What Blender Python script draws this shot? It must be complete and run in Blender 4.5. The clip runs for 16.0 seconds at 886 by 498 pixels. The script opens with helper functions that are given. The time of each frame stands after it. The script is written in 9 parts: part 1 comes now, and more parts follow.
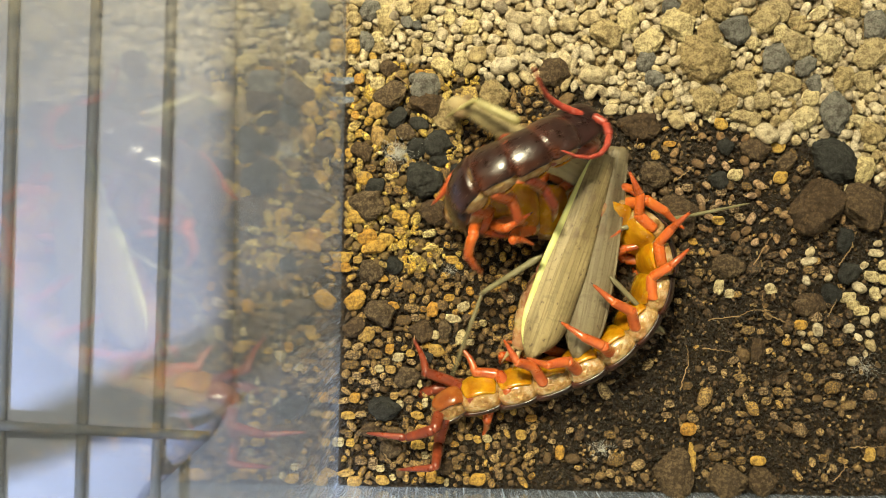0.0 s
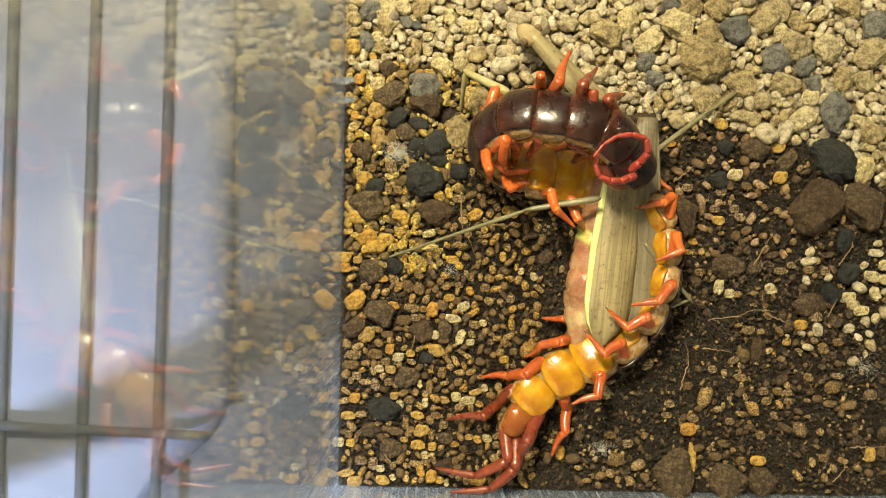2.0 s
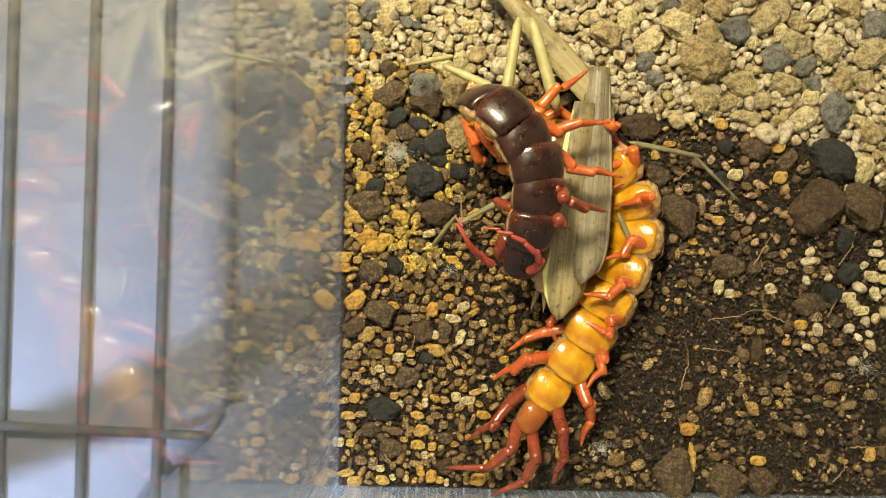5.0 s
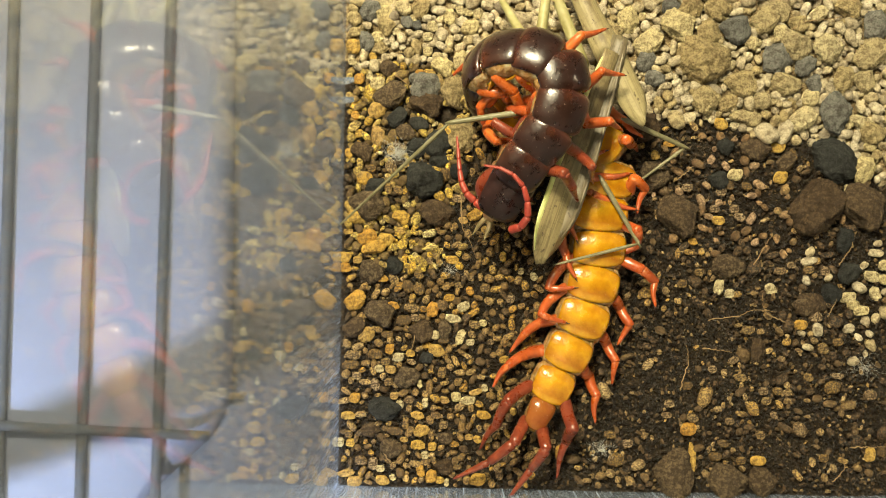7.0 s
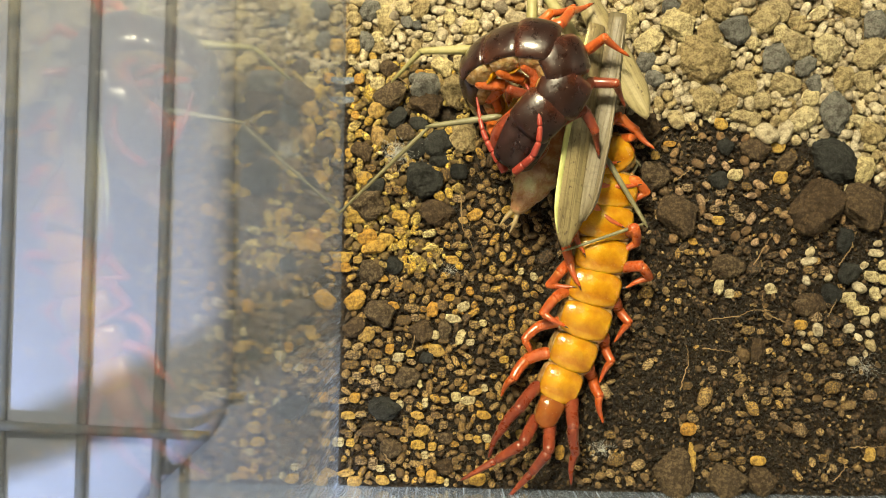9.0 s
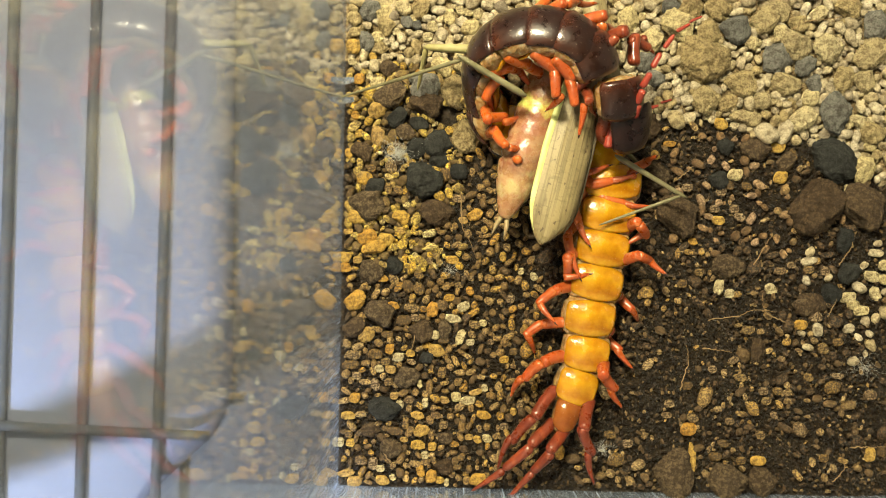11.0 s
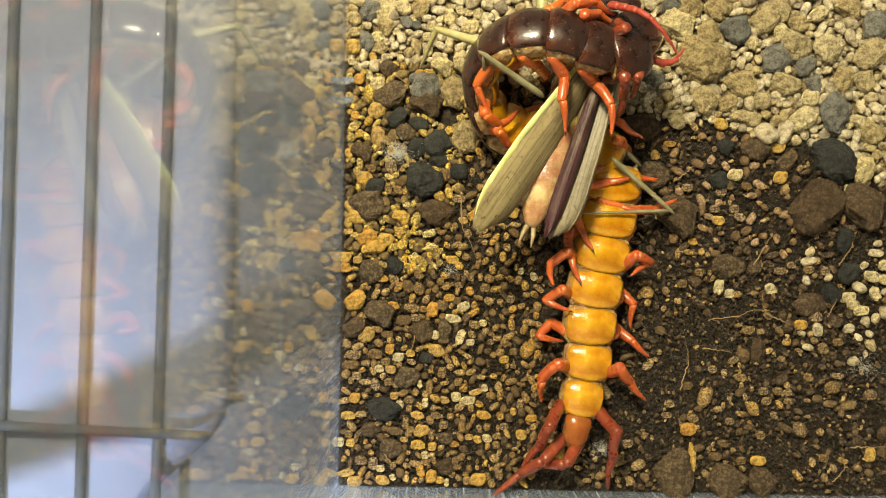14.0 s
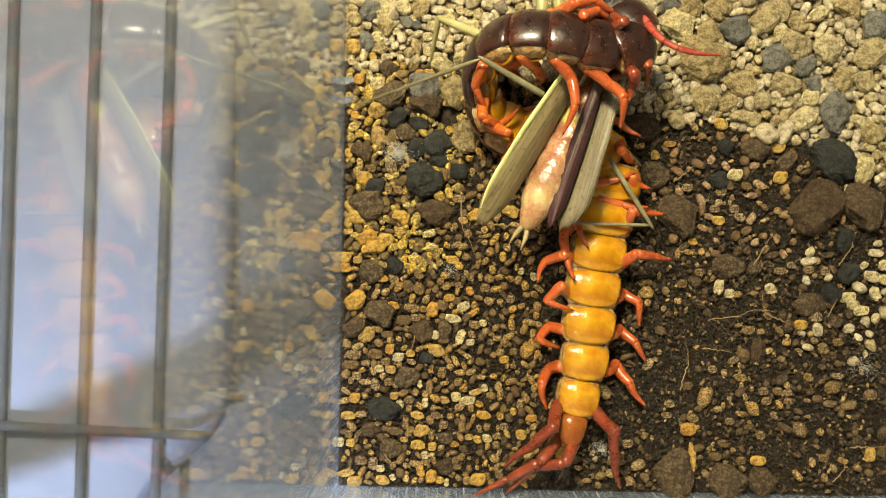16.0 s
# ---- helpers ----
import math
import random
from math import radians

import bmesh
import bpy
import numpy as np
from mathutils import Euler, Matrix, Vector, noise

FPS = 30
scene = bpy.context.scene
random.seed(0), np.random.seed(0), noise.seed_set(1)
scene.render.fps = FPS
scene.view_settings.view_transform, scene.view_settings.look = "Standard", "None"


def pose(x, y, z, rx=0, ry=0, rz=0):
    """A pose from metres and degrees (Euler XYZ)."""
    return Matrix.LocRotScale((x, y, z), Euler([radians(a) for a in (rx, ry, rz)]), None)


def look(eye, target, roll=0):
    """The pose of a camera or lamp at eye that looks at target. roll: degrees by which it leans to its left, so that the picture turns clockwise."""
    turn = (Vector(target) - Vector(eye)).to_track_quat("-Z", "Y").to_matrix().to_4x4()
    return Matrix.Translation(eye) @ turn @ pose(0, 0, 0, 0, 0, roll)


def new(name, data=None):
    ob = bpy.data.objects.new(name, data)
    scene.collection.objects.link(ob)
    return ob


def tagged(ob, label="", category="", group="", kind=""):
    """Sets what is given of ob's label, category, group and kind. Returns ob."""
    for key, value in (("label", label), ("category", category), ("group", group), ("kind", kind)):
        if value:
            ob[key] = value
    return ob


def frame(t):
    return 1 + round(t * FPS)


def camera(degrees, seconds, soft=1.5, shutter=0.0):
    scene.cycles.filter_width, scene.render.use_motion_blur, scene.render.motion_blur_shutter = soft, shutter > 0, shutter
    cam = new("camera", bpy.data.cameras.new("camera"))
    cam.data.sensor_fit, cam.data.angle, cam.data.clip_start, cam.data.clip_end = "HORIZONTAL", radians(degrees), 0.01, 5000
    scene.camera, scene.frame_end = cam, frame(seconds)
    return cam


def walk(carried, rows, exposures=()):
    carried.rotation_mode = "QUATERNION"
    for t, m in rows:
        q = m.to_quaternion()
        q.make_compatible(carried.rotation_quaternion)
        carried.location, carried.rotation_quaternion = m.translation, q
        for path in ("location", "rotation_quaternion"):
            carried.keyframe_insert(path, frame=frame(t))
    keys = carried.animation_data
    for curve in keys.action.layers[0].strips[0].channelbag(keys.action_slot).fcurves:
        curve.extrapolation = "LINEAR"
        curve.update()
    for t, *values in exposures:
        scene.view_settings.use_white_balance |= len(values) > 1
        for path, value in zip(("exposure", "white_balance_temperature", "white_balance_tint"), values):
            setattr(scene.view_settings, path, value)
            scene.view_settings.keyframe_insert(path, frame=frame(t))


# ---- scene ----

# A giant centipede wound round a locust on the gravel of a clear plastic box, from straight above.
MM = 0.001
cam = camera(54, 16.0, soft=0.5, shutter=0.5)
EYE = pose(0, 0, 0.2308, 0, 0, 1.07)
walk(cam, [(0, EYE), (16, EYE)], exposures=[(0, 0.0), (16, 0.0)])


# ---------------------------------------------------------------- light
def area_lamp(name, eye, target, size_x, size_y, watts, colour):
    data = bpy.data.lights.new(name, "AREA")
    data.shape, data.size, data.size_y, data.energy, data.color = "RECTANGLE", size_x, size_y, watts, colour
    ob = new(name, data)
    ob.matrix_world = look(eye, target)
    return ob


world = bpy.data.worlds.new("world")
world.use_nodes = True
world.node_tree.nodes["Background"].inputs[0].default_value = (0.9, 0.92, 1.0, 1)
world.node_tree.nodes["Background"].inputs[1].default_value = 0.03
scene.world = world
area_lamp("warm_led_lamp", (-0.085, 0.22, 0.37), (0.048, 0.05, 0.0), 0.06, 0.08, 3.75, (1.0, 0.89, 0.58))
# added cool spot that brightens the mat outside the box; its source is made up
cool_fill = bpy.data.lights.new("added_cool_fill", "SPOT")
cool_fill.energy, cool_fill.color, cool_fill.spot_size, cool_fill.spot_blend, cool_fill.shadow_soft_size = 57.0, (0.66, 0.78, 1.0), radians(30), 1.0, 0.02
new("added_cool_fill", cool_fill).matrix_world = look((-0.30, -0.36, 0.45), (-0.15, -0.11, -0.03))


# ---------------------------------------------------------------- materials
class Nodes:
    """A small wrapper to write node materials in few lines."""

    def __init__(self, name):
        self.tc = None
        self.mat = bpy.data.materials.new(name)
        self.mat.use_nodes = True
        self.tree = self.mat.node_tree
        self.shader = self.tree.nodes["Principled BSDF"]
        self.out = self.tree.nodes["Material Output"]

    def add(self, kind, **values):
        node = self.tree.nodes.new("ShaderNode" + kind)
        for key, value in values.items():
            node.inputs[key.replace("_", " ")].default_value = value
        return node

    def link(self, a, b):
        self.tree.links.new(a, b)

    def coords(self):
        if self.tc is None:
            self.tc = self.tree.nodes.new("ShaderNodeTexCoord")
        return self.tc.outputs["Object"]

    def noise(self, scale, detail=4.0, rough=0.6, stretch=None):
        node = self.add("TexNoise", Scale=scale, Detail=detail, Roughness=rough)
        if stretch:
            mp = self.add("Mapping", Scale=stretch)
            self.link(self.coords(), mp.inputs[0])
            self.link(mp.outputs[0], node.inputs["Vector"])
        else:
            self.link(self.coords(), node.inputs["Vector"])
        return node.outputs["Fac"]

    def ramp(self, fac, stops, constant=False):
        node = self.tree.nodes.new("ShaderNodeValToRGB")
        cr = node.color_ramp
        if constant:
            cr.interpolation = "CONSTANT"
        while len(cr.elements) < len(stops):
            cr.elements.new(0.5)
        for e, (p, c) in zip(cr.elements, stops):
            e.position, e.color = p, (*c, 1)
        self.link(fac, node.inputs[0])
        return node.outputs[0]

    def mix(self, a, b, fac, kind="MIX"):
        node = self.tree.nodes.new("ShaderNodeMix")
        node.data_type, node.blend_type = "RGBA", kind
        for sock, v in ((node.inputs[0], fac), (node.inputs[6], a), (node.inputs[7], b)):
            if isinstance(v, (int, float)):
                sock.default_value = v
            elif isinstance(v, tuple):
                sock.default_value = (*v, 1)
            else:
                self.link(v, sock)
        return node.outputs[2]

    def bump(self, height, strength, distance):
        node = self.add("Bump", Strength=strength, Distance=distance)
        self.link(height, node.inputs["Height"])
        if self.shader.inputs["Normal"].is_linked:
            self.link(self.shader.inputs["Normal"].links[0].from_socket, node.inputs["Normal"])
        self.link(node.outputs[0], self.shader.inputs["Normal"])

    def set(self, colour=None, rough=None, **values):
        for sock, v in (("Base Color", colour), ("Roughness", rough)):
            if v is None:
                continue
            if isinstance(v, tuple):
                self.shader.inputs[sock].default_value = (*v, 1)
            elif isinstance(v, (int, float)):
                self.shader.inputs[sock].default_value = v
            else:
                self.link(v, self.shader.inputs[sock])
        for key, v in values.items():
            self.shader.inputs[key.replace("_", " ")].default_value = v
        return self.mat


def stone_material(name, stops, pits=0.5, rough=0.9, per_object=False, spot=(0.12, 0.07, 0.03), wet=0.0):
    """Stone whose colour varies from piece to piece, with fine grain, stains and pits."""
    n = Nodes(name)
    if per_object:
        pick = n.tree.nodes.new("ShaderNodeObjectInfo").outputs["Random"]
    else:
        pick = n.tree.nodes.new("ShaderNodeNewGeometry").outputs["Random Per Island"]
    base = n.ramp(pick, stops)
    blotch = n.ramp(n.noise(520, 3), [(0.36, (0.42, 0.38, 0.33)), (0.5, (0.9, 0.88, 0.85)), (0.66, (1.2, 1.18, 1.1))])
    base = n.mix(base, blotch, 0.85, "MULTIPLY")
    grain = n.noise(2100, 5, 0.75)
    base = n.mix(base, n.ramp(grain, [(0.32, (0.4, 0.36, 0.3)), (0.5, (0.95, 0.95, 0.95)), (0.7, (1.25, 1.25, 1.25))]), 0.75, "MULTIPLY")
    holes = n.ramp(n.noise(1250 if pits < 0.7 else 1900, 2), [(0.36 + 0.1 * (pits > 0.6), (1, 1, 1)), (0.41 + 0.1 * (pits > 0.6), (0, 0, 0))])
    base = n.mix(base, spot, n.mix((0, 0, 0), holes, pits))
    n.bump(n.noise(800, 5, 0.75), 1.0, 0.0011)
    n.bump(grain, 0.8, 0.00035)
    return n.set(base, rough, Specular_IOR_Level=0.3 + wet)


PUMICE = stone_material("pale_pumice", [(0, (0.402, 0.318, 0.164)), (0.25, (0.551, 0.468, 0.308)), (0.6, (0.595, 0.53, 0.404)), (0.85, (0.472, 0.398, 0.269)), (1, (0.289, 0.247, 0.192))], 0.2)
TAN_STONE = stone_material("tan_pumice_lump", [(0, (0.32, 0.25, 0.13)), (0.5, (0.41, 0.33, 0.175)), (1, (0.36, 0.30, 0.18))], 0.5, per_object=True)
PALE_STONE = stone_material("cream_pumice_lump", [(0, (0.50, 0.43, 0.27)), (1, (0.56, 0.47, 0.25))], 0.4, per_object=True)
GREY_STONE = stone_material("grey_stone", [(0, (0.12, 0.12, 0.115)), (1, (0.19, 0.185, 0.17))], 0.2, 0.8, per_object=True, spot=(0.3, 0.3, 0.28))
BLACK_STONE = stone_material("charcoal_black_stone", [(0, (0.02, 0.021, 0.021)), (1, (0.035, 0.036, 0.034))], 0.3, 0.75, per_object=True, spot=(0.08, 0.08, 0.07))
SOIL_LUMP = stone_material("brown_soil_lump", [(0, (0.0806, 0.052, 0.0282)), (0.5, (0.115, 0.0799, 0.0459)), (1, (0.144, 0.107, 0.0652))], 0.65, per_object=True, spot=(0.04, 0.025, 0.015))
OCHRE_STONE = stone_material("ochre_clay_granule", [(0, (0.461, 0.242, 0.035)), (0.5, (0.522, 0.333, 0.06)), (1, (0.401, 0.262, 0.09))], 0.4, 0.6, per_object=True, wet=0.2)
GRANULE = stone_material("tan_clay_granule", [(0, (0.13, 0.0773, 0.0225)), (0.3, (0.233, 0.141, 0.0362)), (0.6, (0.285, 0.192, 0.0684)), (0.8, (0.324, 0.235, 0.137)), (1, (0.194, 0.118, 0.0402))], 0.95, 0.6, per_object=True, spot=(0.07, 0.04, 0.015), wet=0.25)
OCHRE_MIX = stone_material("ochre_and_brown_granules", [(0, (0.0604, 0.042, 0.0164)), (0.24, (0.141, 0.0938, 0.0307)), (0.4, (0.342, 0.242, 0.0717)), (0.6, (0.522, 0.398, 0.113)), (0.8, (0.664, 0.496, 0.0922)), (0.95, (0.643, 0.398, 0.0359)), (1, (0.604, 0.552, 0.288))], 0.75, 0.5, wet=0.25)
DULL_MIX = stone_material("dull_tan_granules", [(0, (0.022, 0.014, 0.008)), (0.42, (0.05, 0.031, 0.014)), (0.6, (0.13, 0.082, 0.032)), (0.74, (0.34, 0.23, 0.095)), (0.9, (0.46, 0.34, 0.17)), (1, (0.48, 0.30, 0.07))], 0.9, 0.5, wet=0.25)
TAN_MIX = stone_material("tan_granules", [(0, (0.046, 0.0294, 0.0129)), (0.12, (0.092, 0.057, 0.0202)), (0.24, (0.239, 0.147, 0.046)), (0.55, (0.368, 0.239, 0.0782)), (0.8, (0.442, 0.313, 0.138)), (0.9, (0.46, 0.294, 0.0552)), (1, (0.46, 0.258, 0.0368))], 0.95, 0.5, wet=0.25)
ROSY_MIX = stone_material("rosy_tan_granules", [(0, (0.136, 0.0792, 0.035)), (0.3, (0.306, 0.185, 0.08)), (0.6, (0.408, 0.264, 0.14)), (0.85, (0.459, 0.317, 0.21)), (1, (0.468, 0.299, 0.05))], 0.65, 0.5, wet=0.25)
SAND = stone_material("pale_pumice_dust", [(0, (0.40, 0.31, 0.17)), (1, (0.40, 0.31, 0.17))], 0.7)
CRUMB = stone_material("dark_soil_crumb", [(0, (0.00648, 0.00378, 0.00194)), (0.55, (0.0184, 0.0103, 0.00389)), (0.84, (0.0405, 0.0232, 0.00842)), (0.94, (0.151, 0.0918, 0.0292)), (1, (0.27, 0.194, 0.0842))], 0.3, 0.28, wet=0.6)


def soil_material():
    n = Nodes("damp_dark_soil")
    c = n.ramp(n.noise(260, 6, 0.7), [(0.3, (0.009, 0.0055, 0.0025)), (0.55, (0.026, 0.015, 0.006)), (0.75, (0.055, 0.033, 0.012))])
    c = n.mix(c, n.ramp(n.noise(2200, 3, 0.6), [(0.58, (0, 0, 0)), (0.70, (0.14, 0.09, 0.034))]), 0.7, "ADD")
    n.bump(n.noise(1500, 6, 0.75), 1.0, 0.0016)
    return n.set(c, n.ramp(n.noise(700, 3), [(0.35, (0.35, 0.35, 0.35)), (0.65, (0.85, 0.85, 0.85))]), Specular_IOR_Level=0.6)


SOIL = soil_material()


def shell_material(name, stops, scale, rough, coat, bump=0.25, stretch=(1, 1, 1), sub=0.0, sub_colour=(1, 0.3, 0.1), along=None, blur=0.06):
    """Glossy horny skin with cloudy colour and fine wrinkles."""
    n = Nodes(name)
    c = n.ramp(n.noise(scale, 4, 0.6, stretch), stops)
    if along:
        # pigment that changes along the piece ("x") or outwards from its root ("r")
        kind, size, tints = along
        if kind == "x":
            sep = n.tree.nodes.new("ShaderNodeSeparateXYZ")
            n.link(n.coords(), sep.inputs[0])
            far = sep.outputs["X"]
        else:
            vm = n.tree.nodes.new("ShaderNodeVectorMath")
            vm.operation = "LENGTH"
            n.link(n.coords(), vm.inputs[0])
            far = vm.outputs["Value"]
        mr = n.add("MapRange", From_Min=-size if kind == "x" else 0.0, From_Max=size)
        n.link(far, mr.inputs["Value"])
        wavy = n.tree.nodes.new("ShaderNodeMath")
        wavy.operation = "MULTIPLY_ADD"
        n.link(n.noise(350, 3), wavy.inputs[0])
        wavy.inputs[1].default_value = 0.12
        n.link(mr.outputs[0], wavy.inputs[2])
        c = n.mix(c, n.ramp(wavy.outputs[0], tints), 1.0, "MULTIPLY")
    speck = n.ramp(n.noise(1900, 2, 0.5), [(0.70, (0, 0, 0)), (0.76, (1, 1, 1))])
    c = n.mix(c, (0.6, 0.5, 0.4), n.mix((0, 0, 0), speck, 0.25))
    n.bump(n.noise(500, 3, 0.6, stretch), bump, 0.0006)
    r = n.ramp(n.noise(380, 4), [(0.3, (rough * 0.7,) * 3), (0.7, (min(1, rough * 1.5),) * 3)])
    n.set(c, r, Coat_Weight=coat, Coat_Roughness=blur, IOR=1.5, Subsurface_Weight=sub, Subsurface_Scale=0.002)
    n.shader.inputs["Subsurface Radius"].default_value = sub_colour
    return n.mat


TERGITE = shell_material("dark_chestnut_shell", [(0.2, (0.009, 0.003, 0.002)), (0.5, (0.018, 0.0055, 0.003)), (0.75, (0.045, 0.014, 0.006))], 150, 0.29, 0.75, 0.22, blur=0.17, along=("x", 0.0056, [(0.1, (2.2, 1.9, 1.6)), (0.25, (0.9, 0.9, 0.9)), (0.75, (0.9, 0.85, 0.8)), (0.93, (2.2, 1.9, 1.6))]))
STERNITE = shell_material("amber_belly_plate", [(0.25, (0.27, 0.105, 0.002)), (0.5, (0.40, 0.185, 0.004)), (0.75, (0.52, 0.275, 0.012))], 230, 0.2, 0.9, 0.5, sub=0.25, blur=0.1, along=("x", 0.0052, [(0.06, (1.0, 1.0, 1.0)), (0.2, (1.0, 0.95, 0.8)), (0.5, (1.1, 1.15, 1.0)), (0.8, (0.85, 0.72, 0.5)), (0.95, (1.25, 1.4, 2.0))]))
HEAD_SHELL = shell_material("black_brown_head_shell", [(0.2, (0.008, 0.003, 0.003)), (0.5, (0.014, 0.005, 0.004)), (0.8, (0.03, 0.008, 0.006))], 200, 0.3, 0.3, 0.3)
MEMBRANE = shell_material("pale_flank_skin", [(0.25, (0.20, 0.09, 0.02)), (0.5, (0.32, 0.19, 0.07)), (0.75, (0.44, 0.34, 0.21))], 420, 0.2, 0.8, 1.6, sub=0.3, blur=0.12)
TAIL_SKIN = shell_material("red_amber_tail_plate", [(0.25, (0.15, 0.035, 0.007)), (0.55, (0.22, 0.065, 0.011)), (0.8, (0.28, 0.10, 0.02))], 200, 0.14, 0.7, 0.3, sub=0.25)
LEG_TINTS = ("r", 0.0165, [(0.0, (1.1, 1.35, 1.15)), (0.22, (1.0, 1.0, 1.0)), (0.75, (0.9, 0.75, 0.9)), (0.97, (0.6, 0.45, 0.6))])
LEG_SKIN = shell_material("orange_red_leg", [(0.25, (0.24, 0.042, 0.010)), (0.55, (0.36, 0.072, 0.014)), (0.8, (0.46, 0.12, 0.025))], 260, 0.28, 0.5, 0.45, sub=0.15, along=LEG_TINTS, blur=0.16)
RED_SKIN = shell_material("crimson_leg", [(0.25, (0.11, 0.018, 0.008)), (0.6, (0.18, 0.033, 0.012)), (0.8, (0.26, 0.06, 0.02))], 260, 0.28, 0.5, 0.45, sub=0.1, blur=0.16)
ORANGE_SKIN = shell_material("bright_orange_leg", [(0.25, (0.36, 0.070, 0.010)), (0.6, (0.47, 0.105, 0.015)), (0.8, (0.54, 0.16, 0.028))], 260, 0.28, 0.5, 0.45, sub=0.15, along=LEG_TINTS, blur=0.16)
CLAW = shell_material("black_claw", [(0.3, (0.02, 0.01, 0.008)), (0.7, (0.06, 0.02, 0.015))], 500, 0.3, 0.3)
ANTENNA = shell_material("rosy_red_antenna", [(0.25, (0.20, 0.022, 0.013)), (0.6, (0.30, 0.042, 0.024)), (0.8, (0.36, 0.10, 0.06))], 300, 0.35, 0.3, sub=0.1)
LOCUST_SKIN = shell_material("straw_locust_skin", [(0.2, (0.18, 0.13, 0.055)), (0.5, (0.29, 0.22, 0.11)), (0.8, (0.36, 0.30, 0.16))], 220, 0.45, 0.1, 0.5, sub=0.1)
LOCUST_GREEN = shell_material("straw_green_leg", [(0.2, (0.18, 0.15, 0.05)), (0.5, (0.28, 0.25, 0.10)), (0.8, (0.35, 0.32, 0.16))], 220, 0.45, 0.1, 0.5)
THIN_LEG = shell_material("grey_green_thin_leg", [(0.2, (0.08, 0.07, 0.035)), (0.5, (0.15, 0.135, 0.07)), (0.8, (0.22, 0.20, 0.12))], 220, 0.4, 0.1, 0.4)
BELLY = shell_material("pink_straw_abdomen", [(0.25, (0.192, 0.08, 0.04)), (0.45, (0.272, 0.152, 0.08)), (0.6, (0.32, 0.232, 0.12)), (0.8, (0.264, 0.168, 0.096))], 240, 0.25, 0.4, 0.6, sub=0.25, along=("x", 0.034, [(0.5, (1.0, 0.9, 0.9)), (0.60, (0.9, 0.7, 0.7)), (0.64, (1.7, 2.6, 1.2)), (0.67, (0.9, 0.6, 0.6)), (0.78, (1.2, 1.0, 1.0)), (0.86, (0.8, 0.6, 0.6)), (0.92, (1.5, 1.7, 1.6)), (1.0, (1.3, 1.3, 1.2))]))
EYE_SKIN = shell_material("brown_compound_eye", [(0.3, (0.10, 0.06, 0.03)), (0.7, (0.22, 0.15, 0.08))], 900, 0.3, 0.3)


def wing_material(name, light, dark, vein):
    """Leathery wing: long veins, cross veins and brown blotches, along the wing's own x."""
    n = Nodes(name)
    c = n.ramp(n.noise(170, 5, 0.65, (0.22, 1, 1)), [(0.34, dark), (0.62, light)])
    veins = n.ramp(n.noise(1500, 2, 0.5, (0.018, 1, 1)), [(0.5, (0, 0, 0)), (0.58, (1, 1, 1))])
    cross = n.ramp(n.noise(1100, 3, 0.6, (1, 0.4, 1)), [(0.55, (0, 0, 0)), (0.65, (1, 1, 1))])
    c = n.mix(c, vein, n.mix((0, 0, 0), veins, 0.36))
    c = n.mix(c, vein, n.mix((0, 0, 0), cross, 0.3))
    blot = n.ramp(n.noise(300, 4, 0.6, (0.5, 1, 1)), [(0.56, (0, 0, 0)), (0.68, (1, 1, 1))])
    c = n.mix(c, (0.09, 0.06, 0.035), n.mix((0, 0, 0), blot, 0.65))
    speck = n.ramp(n.noise(800, 2, 0.5, (0.6, 1, 1)), [(0.66, (0, 0, 0)), (0.7, (1, 1, 1))])
    c = n.mix(c, (0.05, 0.03, 0.02), n.mix((0, 0, 0), speck, 0.7))
    n.bump(veins, 0.3, 0.0002)
    n.bump(n.noise(900, 4, 0.6), 0.4, 0.0003)
    return n.set(c, 0.45, Specular_IOR_Level=0.4)


WING = wing_material("straw_brown_wing", (0.27, 0.215, 0.105), (0.14, 0.105, 0.048), (0.065, 0.047, 0.023))
WING_GREY = wing_material("grey_brown_wing", (0.18, 0.15, 0.09), (0.10, 0.078, 0.045), (0.05, 0.038, 0.022))
SHIELD = wing_material("olive_straw_shield", (0.30, 0.25, 0.125), (0.22, 0.175, 0.085), (0.15, 0.115, 0.055))
HINDWING = wing_material("dark_purple_folded_wing", (0.034, 0.008, 0.012), (0.014, 0.004, 0.006), (0.09, 0.045, 0.03))
LIME = shell_material("lime_wing_edge", [(0.3, (0.46, 0.48, 0.16)), (0.7, (0.60, 0.62, 0.26))], 200, 0.45, 0.1)


